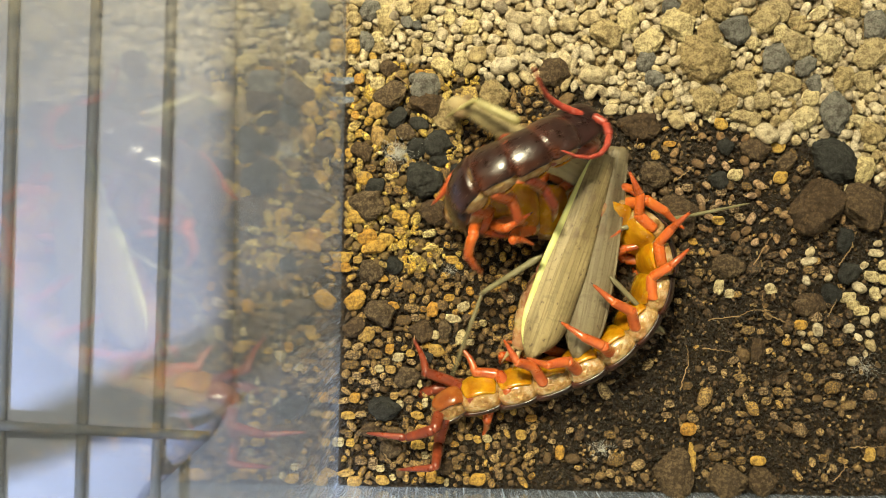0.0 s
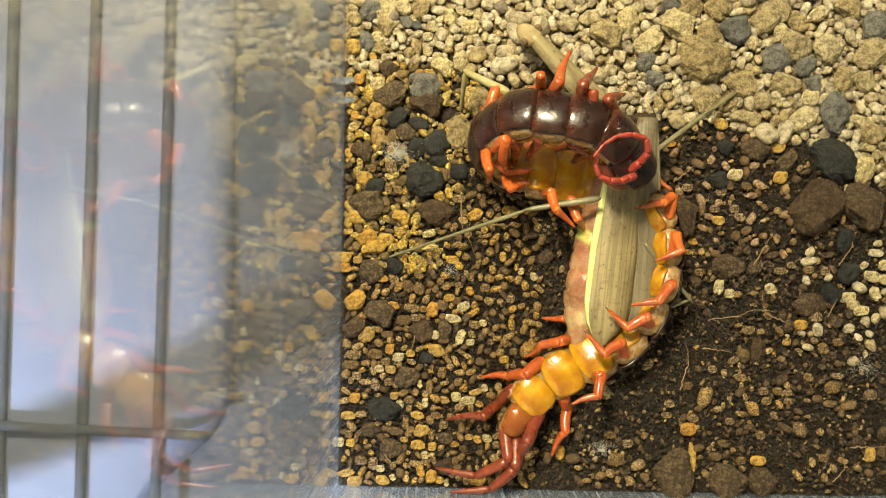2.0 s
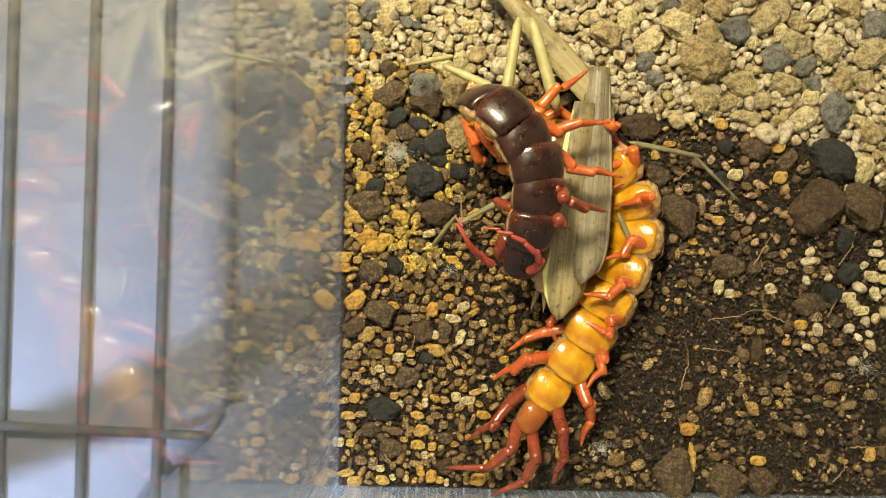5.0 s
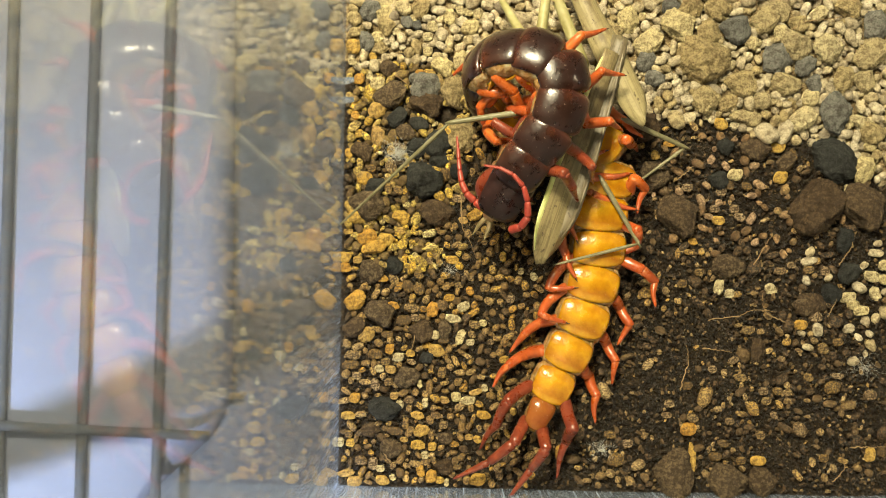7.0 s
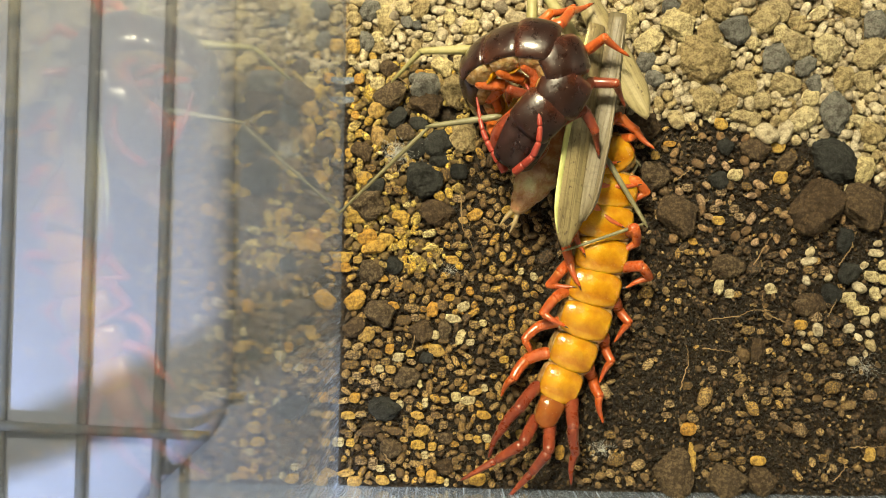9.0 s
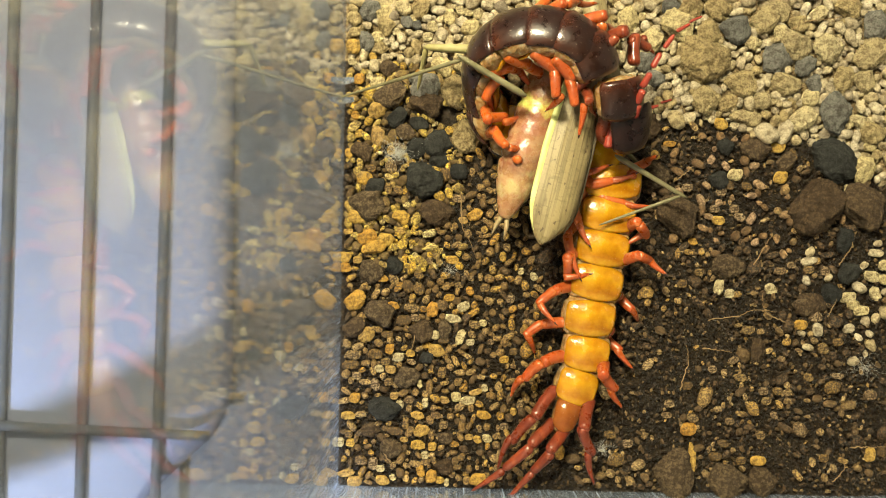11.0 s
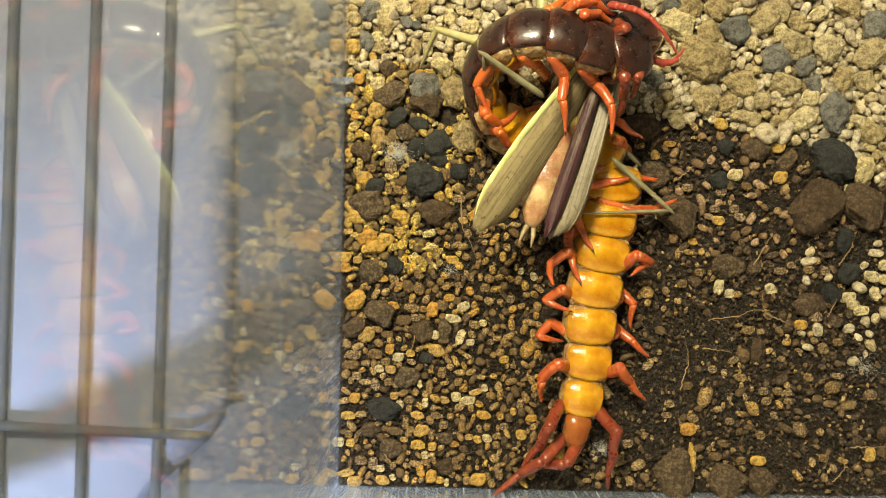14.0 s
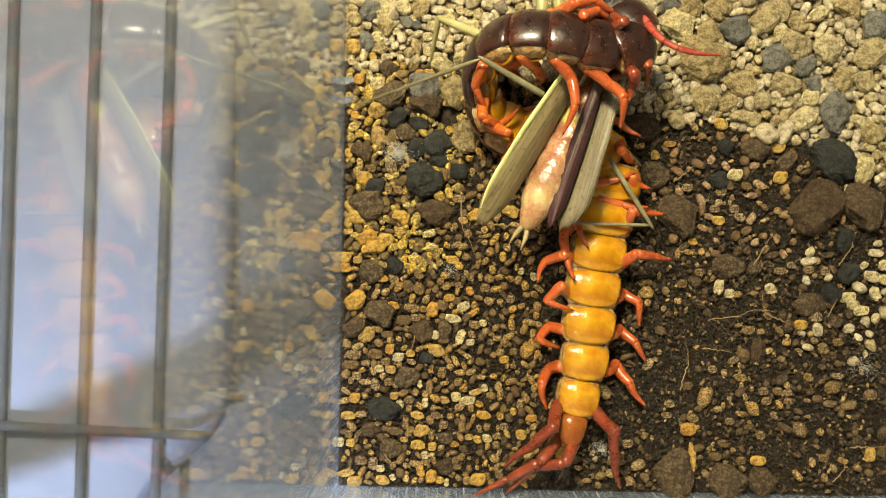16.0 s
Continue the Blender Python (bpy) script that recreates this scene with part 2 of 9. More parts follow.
def plastic_material():
    """Clear, slightly hazy plastic with fine upright scratches."""
    n = Nodes("clear_scuffed_plastic")
    n.tree.nodes.remove(n.shader)
    glass = n.add("BsdfGlass", Color=(0.96, 0.97, 0.98, 1), Roughness=0.012, IOR=1.58)
    haze = n.add("BsdfTranslucent", Color=(0.64, 0.73, 0.92, 1))
    dull = n.add("BsdfDiffuse", Color=(0.62, 0.72, 0.92, 1))
    both = n.add("MixShader", Fac=0.5)
    n.link(haze.outputs[0], both.inputs[1])
    n.link(dull.outputs[0], both.inputs[2])
    scr = n.ramp(n.noise(900, 2, 0.5, (1, 1, 0.025)), [(0.66, (0, 0, 0)), (0.72, (1, 1, 1))])
    where = n.ramp(n.noise(28, 2, 0.5), [(0.5, (0, 0, 0)), (0.65, (1, 1, 1))])
    lines = n.mix((0, 0, 0), scr, where)
    cloud = n.ramp(n.noise(45, 5, 0.6), [(0.3, (0.055, 0.055, 0.055)), (0.75, (0.115, 0.115, 0.115))])
    # worn low down and towards the front corner
    sep = n.tree.nodes.new("ShaderNodeSeparateXYZ")
    n.link(n.coords(), sep.inputs[0])
    low = n.add("MapRange", From_Min=0.10, From_Max=0.02)
    n.link(sep.outputs["Z"], low.inputs["Value"])
    near = n.add("MapRange", From_Min=0.045, From_Max=-0.03, To_Min=0.3)
    n.link(sep.outputs["Y"], near.inputs["Value"])
    worn = n.mix(low.outputs[0], near.outputs[0], 1.0, "MULTIPLY")
    scuff = n.ramp(n.noise(800, 3, 0.6, (1, 1, 0.04)), [(0.52, (0.012, 0.012, 0.012)), (0.64, (0.28, 0.28, 0.28))])
    cloud = n.mix(cloud, n.mix((0, 0, 0), scuff, worn), 1.0, "ADD")
    amount = n.mix(cloud, (0.35, 0.35, 0.35), lines)
    m = n.add("MixShader")
    n.link(amount, m.inputs[0])
    n.link(glass.outputs[0], m.inputs[1])
    n.link(both.outputs[0], m.inputs[2])
    n.link(m.outputs[0], n.out.inputs[0])
    return n.mat


PLASTIC = plastic_material()


def plain(name, colour, rough=0.6, scale=20, vary=0.12, bump=0.1, metal=0.0):
    n = Nodes(name)
    lo = tuple(c * (1 - vary) for c in colour)
    hi = tuple(min(1, c * (1 + vary)) for c in colour)
    n.bump(n.noise(scale * 12, 4), bump, 0.0005)
    return n.set(n.ramp(n.noise(scale, 5), [(0.3, lo), (0.7, hi)]), rough, Metallic=metal)


WHITE_SHEET = plain("bluish_white_sheet", (0.165, 0.182, 0.255), 0.6, 14)
GREY_CLOTH = plain("grey_table_top", (0.075, 0.077, 0.088), 0.8, 30)
BLACK_WIRE = plain("grey_coated_wire", (0.042, 0.046, 0.056), 0.75, 60)
ROOM_PAINT = plain("room_wall_paint", (0.5, 0.49, 0.46), 0.8, 3)
THREAD = plain("white_web_thread", (0.5, 0.5, 0.48), 0.5, 200)
ROOT = plain("dry_brown_root", (0.26, 0.17, 0.08), 0.8, 300)


# ---------------------------------------------------------------- mesh helpers
def mesh_object(name, bm, material, parent=None, label="", smooth=True):
    me = bpy.data.meshes.new(name)
    bmesh.ops.recalc_face_normals(bm, faces=bm.faces)
    bm.to_mesh(me)
    bm.free()
    if smooth:
        me.polygons.foreach_set("use_smooth", [True] * len(me.polygons))
    me.materials.append(material)
    ob = new(name, me)
    if parent:
        ob.parent = parent
    if label:
        ob["label"] = label
    return ob


def part(name, bm, material, parent, label=""):
    return mesh_object(name, bm, material, parent, label)


def shared(name, me, parent, m=None):
    """Another object on a mesh that exists already."""
    ob = new(name, me)
    ob.parent = parent
    if m is not None:
        ob.matrix_basis = m
    return ob


def box(bm, lo, hi, bevel=0.0):
    r = bmesh.ops.create_cube(bm, size=1)
    for v in r["verts"]:
        v.co = Vector([lo[i] + (v.co[i] + 0.5) * (hi[i] - lo[i]) for i in range(3)])
    if bevel:
        edges = {e for v in r["verts"] for e in v.link_edges}
        bmesh.ops.bevel(bm, geom=list(edges), offset=bevel, segments=2, affect="EDGES")


def tube(bm, points, radii, sides=10, flat=1.0):
    """A closed tube along points (Vectors) with a radius at each; flat squeezes it along z."""
    pts = [Vector(p) for p in points]
    rings = []
    up = Vector((0, 0, 1))
    for i, p in enumerate(pts):
        d = (pts[min(i + 1, len(pts) - 1)] - pts[max(i - 1, 0)]).normalized()
        a = d.cross(up)
        if a.length < 1e-3:
            a = d.cross(Vector((1, 0, 0)))
        a.normalize()
        b = a.cross(d).normalized()
        rings.append([bm.verts.new(p + radii[i] * (a * math.cos(2 * math.pi * k / sides) + b * flat * math.sin(2 * math.pi * k / sides))) for k in range(sides)])
    for r, s in zip(rings, rings[1:]):
        for k in range(sides):
            bm.faces.new((r[k], r[(k + 1) % sides], s[(k + 1) % sides], s[k]))
    bm.faces.new(rings[0][::-1])
    bm.faces.new(rings[-1])


def spline(points, n):
    """n points evenly spaced on a smooth curve through the given points (rows of any width, xyz first)."""
    p = np.array(points, float)
    p = np.vstack([2 * p[0] - p[1], p, 2 * p[-1] - p[-2]])
    rows = []
    for i in range(1, len(p) - 2):
        for u in np.linspace(0, 1, 24, endpoint=False):
            a, b, c, d = p[i - 1:i + 3]
            rows.append(0.5 * (2 * b + (c - a) * u + (2 * a - 5 * b + 4 * c - d) * u * u + (3 * b - a - 3 * c + d) * u ** 3))
    rows.append(p[-2])
    rows = np.array(rows)
    s = np.concatenate([[0], np.cumsum(np.linalg.norm(np.diff(rows[:, :3], axis=0), axis=1))])
    want = np.linspace(0, s[-1], n)
    return np.stack([np.interp(want, s, rows[:, k]) for k in range(rows.shape[1])], 1), s[-1]


# ---------------------------------------------------------------- the box and the room
def top(name, label, category, kind="", group=""):
    ob = new(name)
    return tagged(ob, label, category, group, kind)


WALL_X, WALL_Y = -0.0269, -0.0637


def build_box():
    def pane(name, lo, hi, label):
        bm = bmesh.new()
        box(bm, lo, hi, 0.0004)
        ob = mesh_object(name, bm, PLASTIC, None, "", False)
        ob.visible_shadow = False
        return tagged(ob, label, "plastic wall", "", "structure")
    pane("wall_west", (WALL_X - 0.0026, WALL_Y, -0.03), (WALL_X, 0.15, 0.208), "clear scuffed plastic side wall of the box")
    pane("wall_south", (WALL_X, WALL_Y - 0.0026, -0.03), (0.20, WALL_Y, 0.208), "clear scuffed plastic front wall of the box")
    pane("wall_north", (WALL_X - 0.0026, 0.151, -0.03), (0.2, 0.1536, 0.208), "clear plastic back wall of the box")
    pane("wall_east", (0.201, WALL_Y, -0.03), (0.2036, 0.151, 0.208), "clear plastic end wall of the box")
    for z, deep in ((0.0854, 0.00015),):
        bm = bmesh.new()
        tube(bm, [(WALL_X - 0.0001, y, z) for y in (WALL_Y + 0.002, 0.0, 0.05, 0.149)], [deep] * 4, 10, 0.7)
        ob = mesh_object("trim", bm, PLASTIC)
        ob.visible_shadow = False
        tagged(ob, "moulded ridge on the clear plastic wall", "box ridge", "", "structure")
    for py in (-26.6, 43.2), (-26.5, 38.1):
        bm = bmesh.new()
        tube(bm, [(WALL_X - 0.001, py[1] * MM, 0.005), (WALL_X + 0.0008, py[1] * MM, 0.005), (WALL_X + 0.0030, py[1] * MM + 0.0004, 0.0048)], [0.0011, 0.0010, 0.0006], 12)
        ob = mesh_object("trim", bm, PLASTIC)
        ob.visible_shadow = False
        tagged(ob, "small clear plastic peg on the box wall", "peg", "", "structure")
    # the rounded upright in the corner
    bm = bmesh.new()
    tube(bm, [(WALL_X - 0.002, WALL_Y - 0.002, z) for z in (-0.03, 0.05, 0.208)], [0.0035] * 3, 16)
    ob = mesh_object("trim", bm, PLASTIC)
    ob.visible_shadow = False
    tagged(ob, "rounded clear plastic corner of the box", "box corner", "", "structure")
    bm = bmesh.new()
    box(bm, (WALL_X, WALL_Y, -0.034), (0.2, 0.15, -0.030))
    tagged(mesh_object("box_base", bm, PLASTIC), "clear plastic base of the box", "box base", "", "structure")


def build_outside():
    bm = bmesh.new()
    box(bm, (-0.9, -0.7, -0.06), (0.7, 0.7, -0.040), 0.002)
    tagged(mesh_object("table_top", bm, GREY_CLOTH, None, "", False), "dark grey table top under the box", "table", "", "structure")
    # a white padded mat with soft edges, and an unseen added bar, which throws a slanting shadow on it
    # wide rounding and the slanted corner are shaped to stand in for soft shade
    for outline in ([(-296.5, 124, -38), (-68.6, 128.2, -38), (-66.6, -46.5, -38), (-72.1, -58.8, -38), (-97.9, -83.8, -38), (-134.6, -126.4, -38), (-291.3, -155.5, -38)],):
        bm = bmesh.new()
        low = [bm.verts.new((x * MM, y * MM, -0.0396)) for x, y, _ in outline]
        high = [bm.verts.new((x * MM, y * MM, -0.0300)) for x, y, _ in outline]
        lid = bm.faces.new(high)
        bm.faces.new(low[::-1])
        for k in range(len(low)):
            bm.faces.new((low[k], low[(k + 1) % len(low)], high[(k + 1) % len(low)], high[k]))
        bmesh.ops.bevel(bm, geom=list(lid.edges), offset=0.009, segments=6, affect="EDGES", profile=0.5)
        tagged(mesh_object("white_mat", bm, WHITE_SHEET), "bluish white mat lying beside the box, rounded and cut in place of shade", "mat")
    # unseen bar, added only to shade the mat from the cool spot
    bm = bmesh.new()
    tube(bm, [Vector(p) * MM for p in ((-245, -137, 50), (-162, -113, 50), (-103, -88, 50), (-66, -75, 50))], [0.0056, 0.006, 0.009, 0.0105], 14)
    tagged(mesh_object("shadow_bar", bm, BLACK_WIRE), "unseen dark bar added to throw a slanting shadow on the mat", "lamp arm")
    rack = top("wire_rack", "dark grey coated wire rack beside the box", "rack")
    for a, b in (((-106.5, 79.1, -28.5), (-108.9, -79.4, -28.5)), ((-84.3, 79.5, -28.5), (-86.4, -79, -28.5)), ((-130.9, 78.7, -28.5), (-133.0, -79.8, -28.5)), ((-153.2, 78.3, -28.5), (-155.3, -80.2, -28.5)), ((-175.9, 77.8, -28.5), (-178.0, -80.6, -28.5))):
        bm = bmesh.new()
        a, b = Vector(a) * MM, Vector(b) * MM
        tube(bm, [a + (b - a) * q for q in (-0.2, 0, 0.3, 0.6, 1, 1.2)], [0.0015] * 6, 14)
        part("rod", bm, BLACK_WIRE, rack)
    bm = bmesh.new()
    tube(bm, [Vector(p) * MM for p in ((-180.2, -53, -26.3), (-130, -54.7, -26.3), (-96.6, -55.8, -26.3), (-70.3, -56.6, -26.3))], [0.0015] * 4, 14)
    part("cross_rod", bm, BLACK_WIRE, rack)
    # room
    for name, lo, hi in (("room_wall_west", (-1.6, -1.5, -0.8), (-1.5, 1.5, 2.0)), ("room_wall_east", (1.5, -1.5, -0.8), (1.6, 1.5, 2.0)),
                         ("room_wall_south", (-1.5, -1.6, -0.8), (1.5, -1.5, 2.0)), ("room_wall_north", (-1.5, 1.5, -0.8), (1.5, 1.6, 2.0)),
                         ("ceiling", (-1.5, -1.5, 2.0), (1.5, 1.5, 2.1)), ("floor", (-1.5, -1.5, -0.9), (1.5, 1.5, -0.8))):
        bm = bmesh.new()
        box(bm, lo, hi)
        tagged(mesh_object(name, bm, ROOM_PAINT, None, "", False), "plain pale painted room surface", "room", "", "structure")


build_box()
build_outside()


# ---------------------------------------------------------------- ground
X0, X1, Y0, Y1 = WALL_X + 0.0006, 0.150, WALL_Y + 0.0006, 0.105
PALE_LINE = [(-27, 48), (-13, 49), (-3, 50), (10, 45), (25, 49), (33, 43), (48, 38), (60, 36), (72, 34), (83, 30), (96, 30), (108, 23), (122, 15), (150, 6)]

PALE_X, PALE_Y = np.array(PALE_LINE, float).T


def pale_edge(x):
    return float(np.interp(x / MM, PALE_X, PALE_Y)) * MM


def height(x, y):
    """Uneven soil."""
    v = Vector((x, y, 0))
    return 0.0012 * noise.noise(v * 55) + 0.0006 * noise.noise(v * 190)


def build_soil():
    nx, ny = 450, 420
    xs, ys = np.linspace(WALL_X, 0.16, nx), np.linspace(WALL_Y, 0.12, ny)
    rough = lambda x, y: 0.0009 * noise.noise(Vector((x * 500, y * 500, 1))) + 0.0008 * noise.noise(Vector((x * 1100, y * 1100, 2)))
    verts = [(x, y, height(x, y) + rough(x, y) - 0.0008) for y in ys for x in xs]
    faces = [(j * nx + i, j * nx + i + 1, (j + 1) * nx + i + 1, (j + 1) * nx + i) for j in range(ny - 1) for i in range(nx - 1)]
    me = bpy.data.meshes.new("ground")
    me.from_pydata(verts, [], faces)
    me.polygons.foreach_set("use_smooth", [True] * len(faces))
    me.materials.append(SOIL)
    me.materials.append(SAND)
    me.polygons.foreach_set("material_index", [int(verts[f[0]][1] + 0.006 * noise.noise(Vector((verts[f[0]][0] * 60, verts[f[0]][1] * 60, 3))) > pale_edge(verts[f[0]][0]) + 0.002) for f in faces])
    tagged(new("ground", me), "damp dark brown soil strewn with gravel", "soil", "", "structure")


def lump_shape(subdivisions, seed, rough, knobs):
    """Vertices and faces of an irregular pebble of about unit radius."""
    bm = bmesh.new()
    bmesh.ops.create_icosphere(bm, subdivisions=subdivisions, radius=1)
    rng = random.Random(seed)
    cuts = [(Vector((rng.gauss(0, 1), rng.gauss(0, 1), rng.gauss(0, 1))).normalized(), rng.uniform(0.55, 0.88)) for _ in range(knobs)]
    off = Vector((rng.uniform(0, 50), rng.uniform(0, 50), rng.uniform(0, 50)))
    for v in bm.verts:
        d = v.co.normalized()
        r = 1.0
        for n, c in cuts:
            k = d.dot(n)
            if k * r > c:
                r = r * 0.15 + 0.85 * c / k
        r *= 1 + rough * noise.noise(d * 1.6 + off) + 0.5 * rough * noise.noise(d * 4 + off)
        if subdivisions > 3:
            r *= 1 + 0.5 * rough * noise.noise(d * 8 + off) + 0.4 * rough * noise.noise(d * 19 + off)
        v.co = d * r
    bm.verts.index_update()
    vs = np.array([v.co for v in bm.verts])
    fs = np.array([[v.index for v in f.verts] for f in bm.faces])
    bm.free()
    return vs, fs


def heap(name, places, shapes, material, label, category):
    """Many small pebbles as one object. places: x, y, z, radius, long, high, turn, shape."""
    rng = np.random.RandomState(5)
    all_v, all_f, soft, base = [], [], [], 0
    for x, y, z, r, long_, high, turn, k in places:
        vs, fs = (shapes if r > 0.0009 else LUMPS_LOW if r > 0.00036 else LUMPS_TINY)[k % len(LUMPS_LOW)]
        c, s = math.cos(turn), math.sin(turn)
        e = np.array(Euler(rng.uniform(-0.5, 0.5, 3)).to_matrix())
        v = (vs * (r * long_, r / math.sqrt(long_), r * high)) @ e.T
        v = v @ np.array([[c, s, 0], [-s, c, 0], [0, 0, 1]])
        all_v.append(v + (x, y, z))
        all_f.append(fs + base)
        soft.append(np.full(len(fs), r > 0.00085))
        base += len(vs)
    v, f = np.concatenate(all_v), np.concatenate(all_f)
    me = bpy.data.meshes.new(name)
    me.vertices.add(len(v))
    me.vertices.foreach_set("co", v.ravel())
    me.loops.add(f.size)
    me.loops.foreach_set("vertex_index", f.ravel())
    me.polygons.add(len(f))
    me.polygons.foreach_set("loop_start", np.arange(0, f.size, 3))
    me.polygons.foreach_set("loop_total", np.full(len(f), 3))
    me.update(calc_edges=True)
    me.polygons.foreach_set("use_smooth", np.concatenate(soft))
    me.materials.append(material)
    return tagged(new(name, me), label, category, "", "stuff")


class Packing:
    """Throws discs that keep their distance."""

    def __init__(self):
        self.cell, self.grid = 0.004, {}

    def near(self, x, y, reach):
        n = int(reach / self.cell) + 1
        i, j = int(x // self.cell), int(y // self.cell)
        for a in range(i - n, i + n + 1):
            for b in range(j - n, j + n + 1):
                yield from self.grid.get((a, b), ())

    def free(self, x, y, r, squeeze):
        return all((x - a) ** 2 + (y - b) ** 2 > (squeeze * (r + c)) ** 2 for a, b, c in self.near(x, y, r + 0.008))

    def put(self, x, y, r):
        self.grid.setdefault((int(x // self.cell), int(y // self.cell)), []).append((x, y, r))


PACK = Packing()
# stones that can be told apart: place in mm, half length, half width, turn
STONES = []


def stone(kind, x, y, a, b, turn=0):
    STONES.append((kind, x * MM, y * MM, a * MM, b * MM, turn))


stone("tan", 67, 51.7, 7.2, 6.0, 0)
stone("tan", 78.1, 45.4, 4.5, 3.8, 0)
stone("tan", 68.6, 40.7, 4.0, 3.8, 0)
stone("tan", 74.4, 40.1, 2.7, 2.5, 0)
stone("pale", 61.3, 60.1, 4.5, 4.5, 0)
stone("tan", 68.8, 58.1, 3.3, 4.2, 0)
stone("tan", 63.9, 64.7, 3.3, 3.3, 0)
stone("grey", 58.9, 65.2, 2.5, 2.4, 0)
stone("grey", 76.3, 59.8, 4.2, 3.9, 0)
stone("tan", 71.4, 64.8, 3.9, 3.0, 0)
stone("tan", 83.8, 62.3, 3.6, 3.9, 0)
stone("tan", 87.9, 64.5, 3.0, 3.0, 0)
stone("grey", 86.9, 51.9, 4.3, 3.9, 0)
stone("grey", 94.5, 50.2, 3.3, 2.4, 20)
stone("tan", 91.7, 55.6, 4.5, 4.2, 0)
stone("tan", 92.8, 61.6, 3.0, 2.4, 0)
stone("pale", 100.8, 55.1, 3.9, 3.8, 0)
stone("tan", 111.7, 53.8, 4.8, 3.9, 15)
stone("tan", 106.2, 65.7, 3.6, 3.0, 0)
stone("grey", 113.2, 61.4, 3.8, 3.8, 0)
stone("tan", 105, 47.1, 3.0, 3.4, 0)
stone("tan", 89.2, 45.3, 4.2, 3.0, 0)
stone("tan", 110.6, 46.9, 3.0, 3.3, 0)
stone("grey", 103, 38.1, 4.2, 5.4, 0)
stone("pale", 94.4, 36.4, 3.6, 3.3, 0)
stone("tan", 80, 36.1, 4.5, 2.2, 0)
stone("tan", 83.4, 40.7, 2.2, 2.2, 0)
stone("pale", 96.4, 41.6, 2.1, 2.1, 0)
stone("tan", 112.8, 32.9, 3.3, 3.0, 0)
stone("grey", 97.6, 45.8, 2.1, 2.7, 0)
stone("black", 103.6, 25.3, 7.8, 4.8, -35)
stone("soil", 97.7, 13.1, 6.9, 7.2, 0)
stone("soil", 110.5, 13.3, 5.7, 6.3, 0)
stone("pale", 107.1, 15.3, 1.9, 3.6, 0)
stone("black", 105.8, 4.4, 2.5, 3.3, 0)
stone("soil", 55.3, 20.7, 4.0, 3.6, 0)
stone("soil", 51.3, 33.8, 6.0, 3.9, 0)
stone("soil", 82.1, 27.9, 4.2, 2.7, 0)
stone("soil", 90.5, 24.9, 2.4, 2.7, 0)
stone("soil", 62.2, 10, 5.4, 5.7, 0)
stone("soil", 97.2, -13, 4.5, 3.0, 0)
stone("black", 107.5, -4.2, 3.3, 2.7, 0)
stone("black", 102.8, -9.9, 2.7, 2.7, 0)
stone("black", 72.5, 19.8, 2.7, 2.4, 0)
stone("black", 74.2, 28.5, 2.4, 2.1, 0)
stone("pale", 53.1, 55.9, 3.9, 3.6, 0)
stone("tan", 42.6, 57.7, 4.5, 3.9, 0)
stone("pale", 47.5, 61.6, 3.0, 3.6, 0)
stone("grey", 52.5, 50.9, 2.7, 2.7, 0)
stone("grey", 54.8, 46.2, 2.7, 2.1, 0)
stone("soil", 62, -58, 5.4, 6.9, 0)
stone("soil", 76.3, -60.2, 5.4, 4.5, 0)
stone("ochre", 66.9, -54.1, 1.3, 4.5, 8)
stone("ochre", 66, -46.6, 2.2, 1.9, 0)
stone("granule", 95.5, -46.1, 1.9, 2.1, 0)
stone("grey", -5.6, 42.8, 3.9, 3.9, 0)
stone("black", -5.9, 18.3, 5.1, 4.5, 0)
stone("soil", -20.3, 11.8, 4.8, 4.2, 0)
stone("soil", -2, 9.7, 4.8, 3.3, 0)
stone("soil", -14.9, 40.7, 4.5, 3.6, 0)
stone("soil", -4.6, 38.2, 4.5, 3.6, 0)
stone("soil", 28.2, 47.2, 4.2, 3.6, 0)
stone("ochre", -18.2, 36.6, 2.7, 2.5, 0)
stone("ochre", -18, 29.8, 2.1, 3.3, 0)
stone("ochre", -23.8, 35.1, 1.5, 1.3, 0)
stone("ochre", -2.4, -16.1, 1.6, 2.2, 0)
stone("ochre", -23, -13.8, 3.3, 3.0, 0)
stone("ochre", -17.9, 0.4, 3.9, 2.4, 30)
stone("ochre", -21.2, 18.4, 2.4, 1.9, 0)
stone("ochre", 31.9, -53.3, 1.3, 2.1, 0)
stone("soil", 75.2, -3, 4.5, 3.0, 0)
stone("soil", 95.7, -13.1, 3.0, 2.7, 0)
stone("soil", 85.3, -59.8, 3.9, 3.6, 0)
stone("ochre", 8.2, 9.3, 2.4, 1.8, 0)
stone("ochre", 18, 10.2, 2.7, 1.9, 0)
stone("soil", 83.9, -25.3, 2.1, 3.0, 0)
stone("granule", -19.8, -2, 1.1, 0.8, 0)
stone("granule", -12.9, -8.3, 1.2, 1.9, 30)
stone("granule", -9.1, -10.1, 1.5, 1.9, 0)
stone("granule", -6.1, -10.8, 1.5, 1.5, 0)
stone("granule", -6.2, -7, 1.5, 1.3, 0)
stone("granule", -3.5, -3.2, 0.9, 1.1, 0)
stone("granule", 0.1, -14.9, 1.5, 1.5, 0)
stone("granule", 3.9, -13.7, 1.1, 1.1, 0)
stone("granule", -8.1, -15.8, 2.7, 1.3, 0)
stone("granule", -10, -19.1, 2.1, 1.5, 0)
stone("granule", -7, -18.4, 1.2, 1.2, 0)
stone("granule", 8.8, -19.9, 1.6, 1.2, 0)
stone("granule", 8.1, -22.5, 1.2, 1.2, 0)
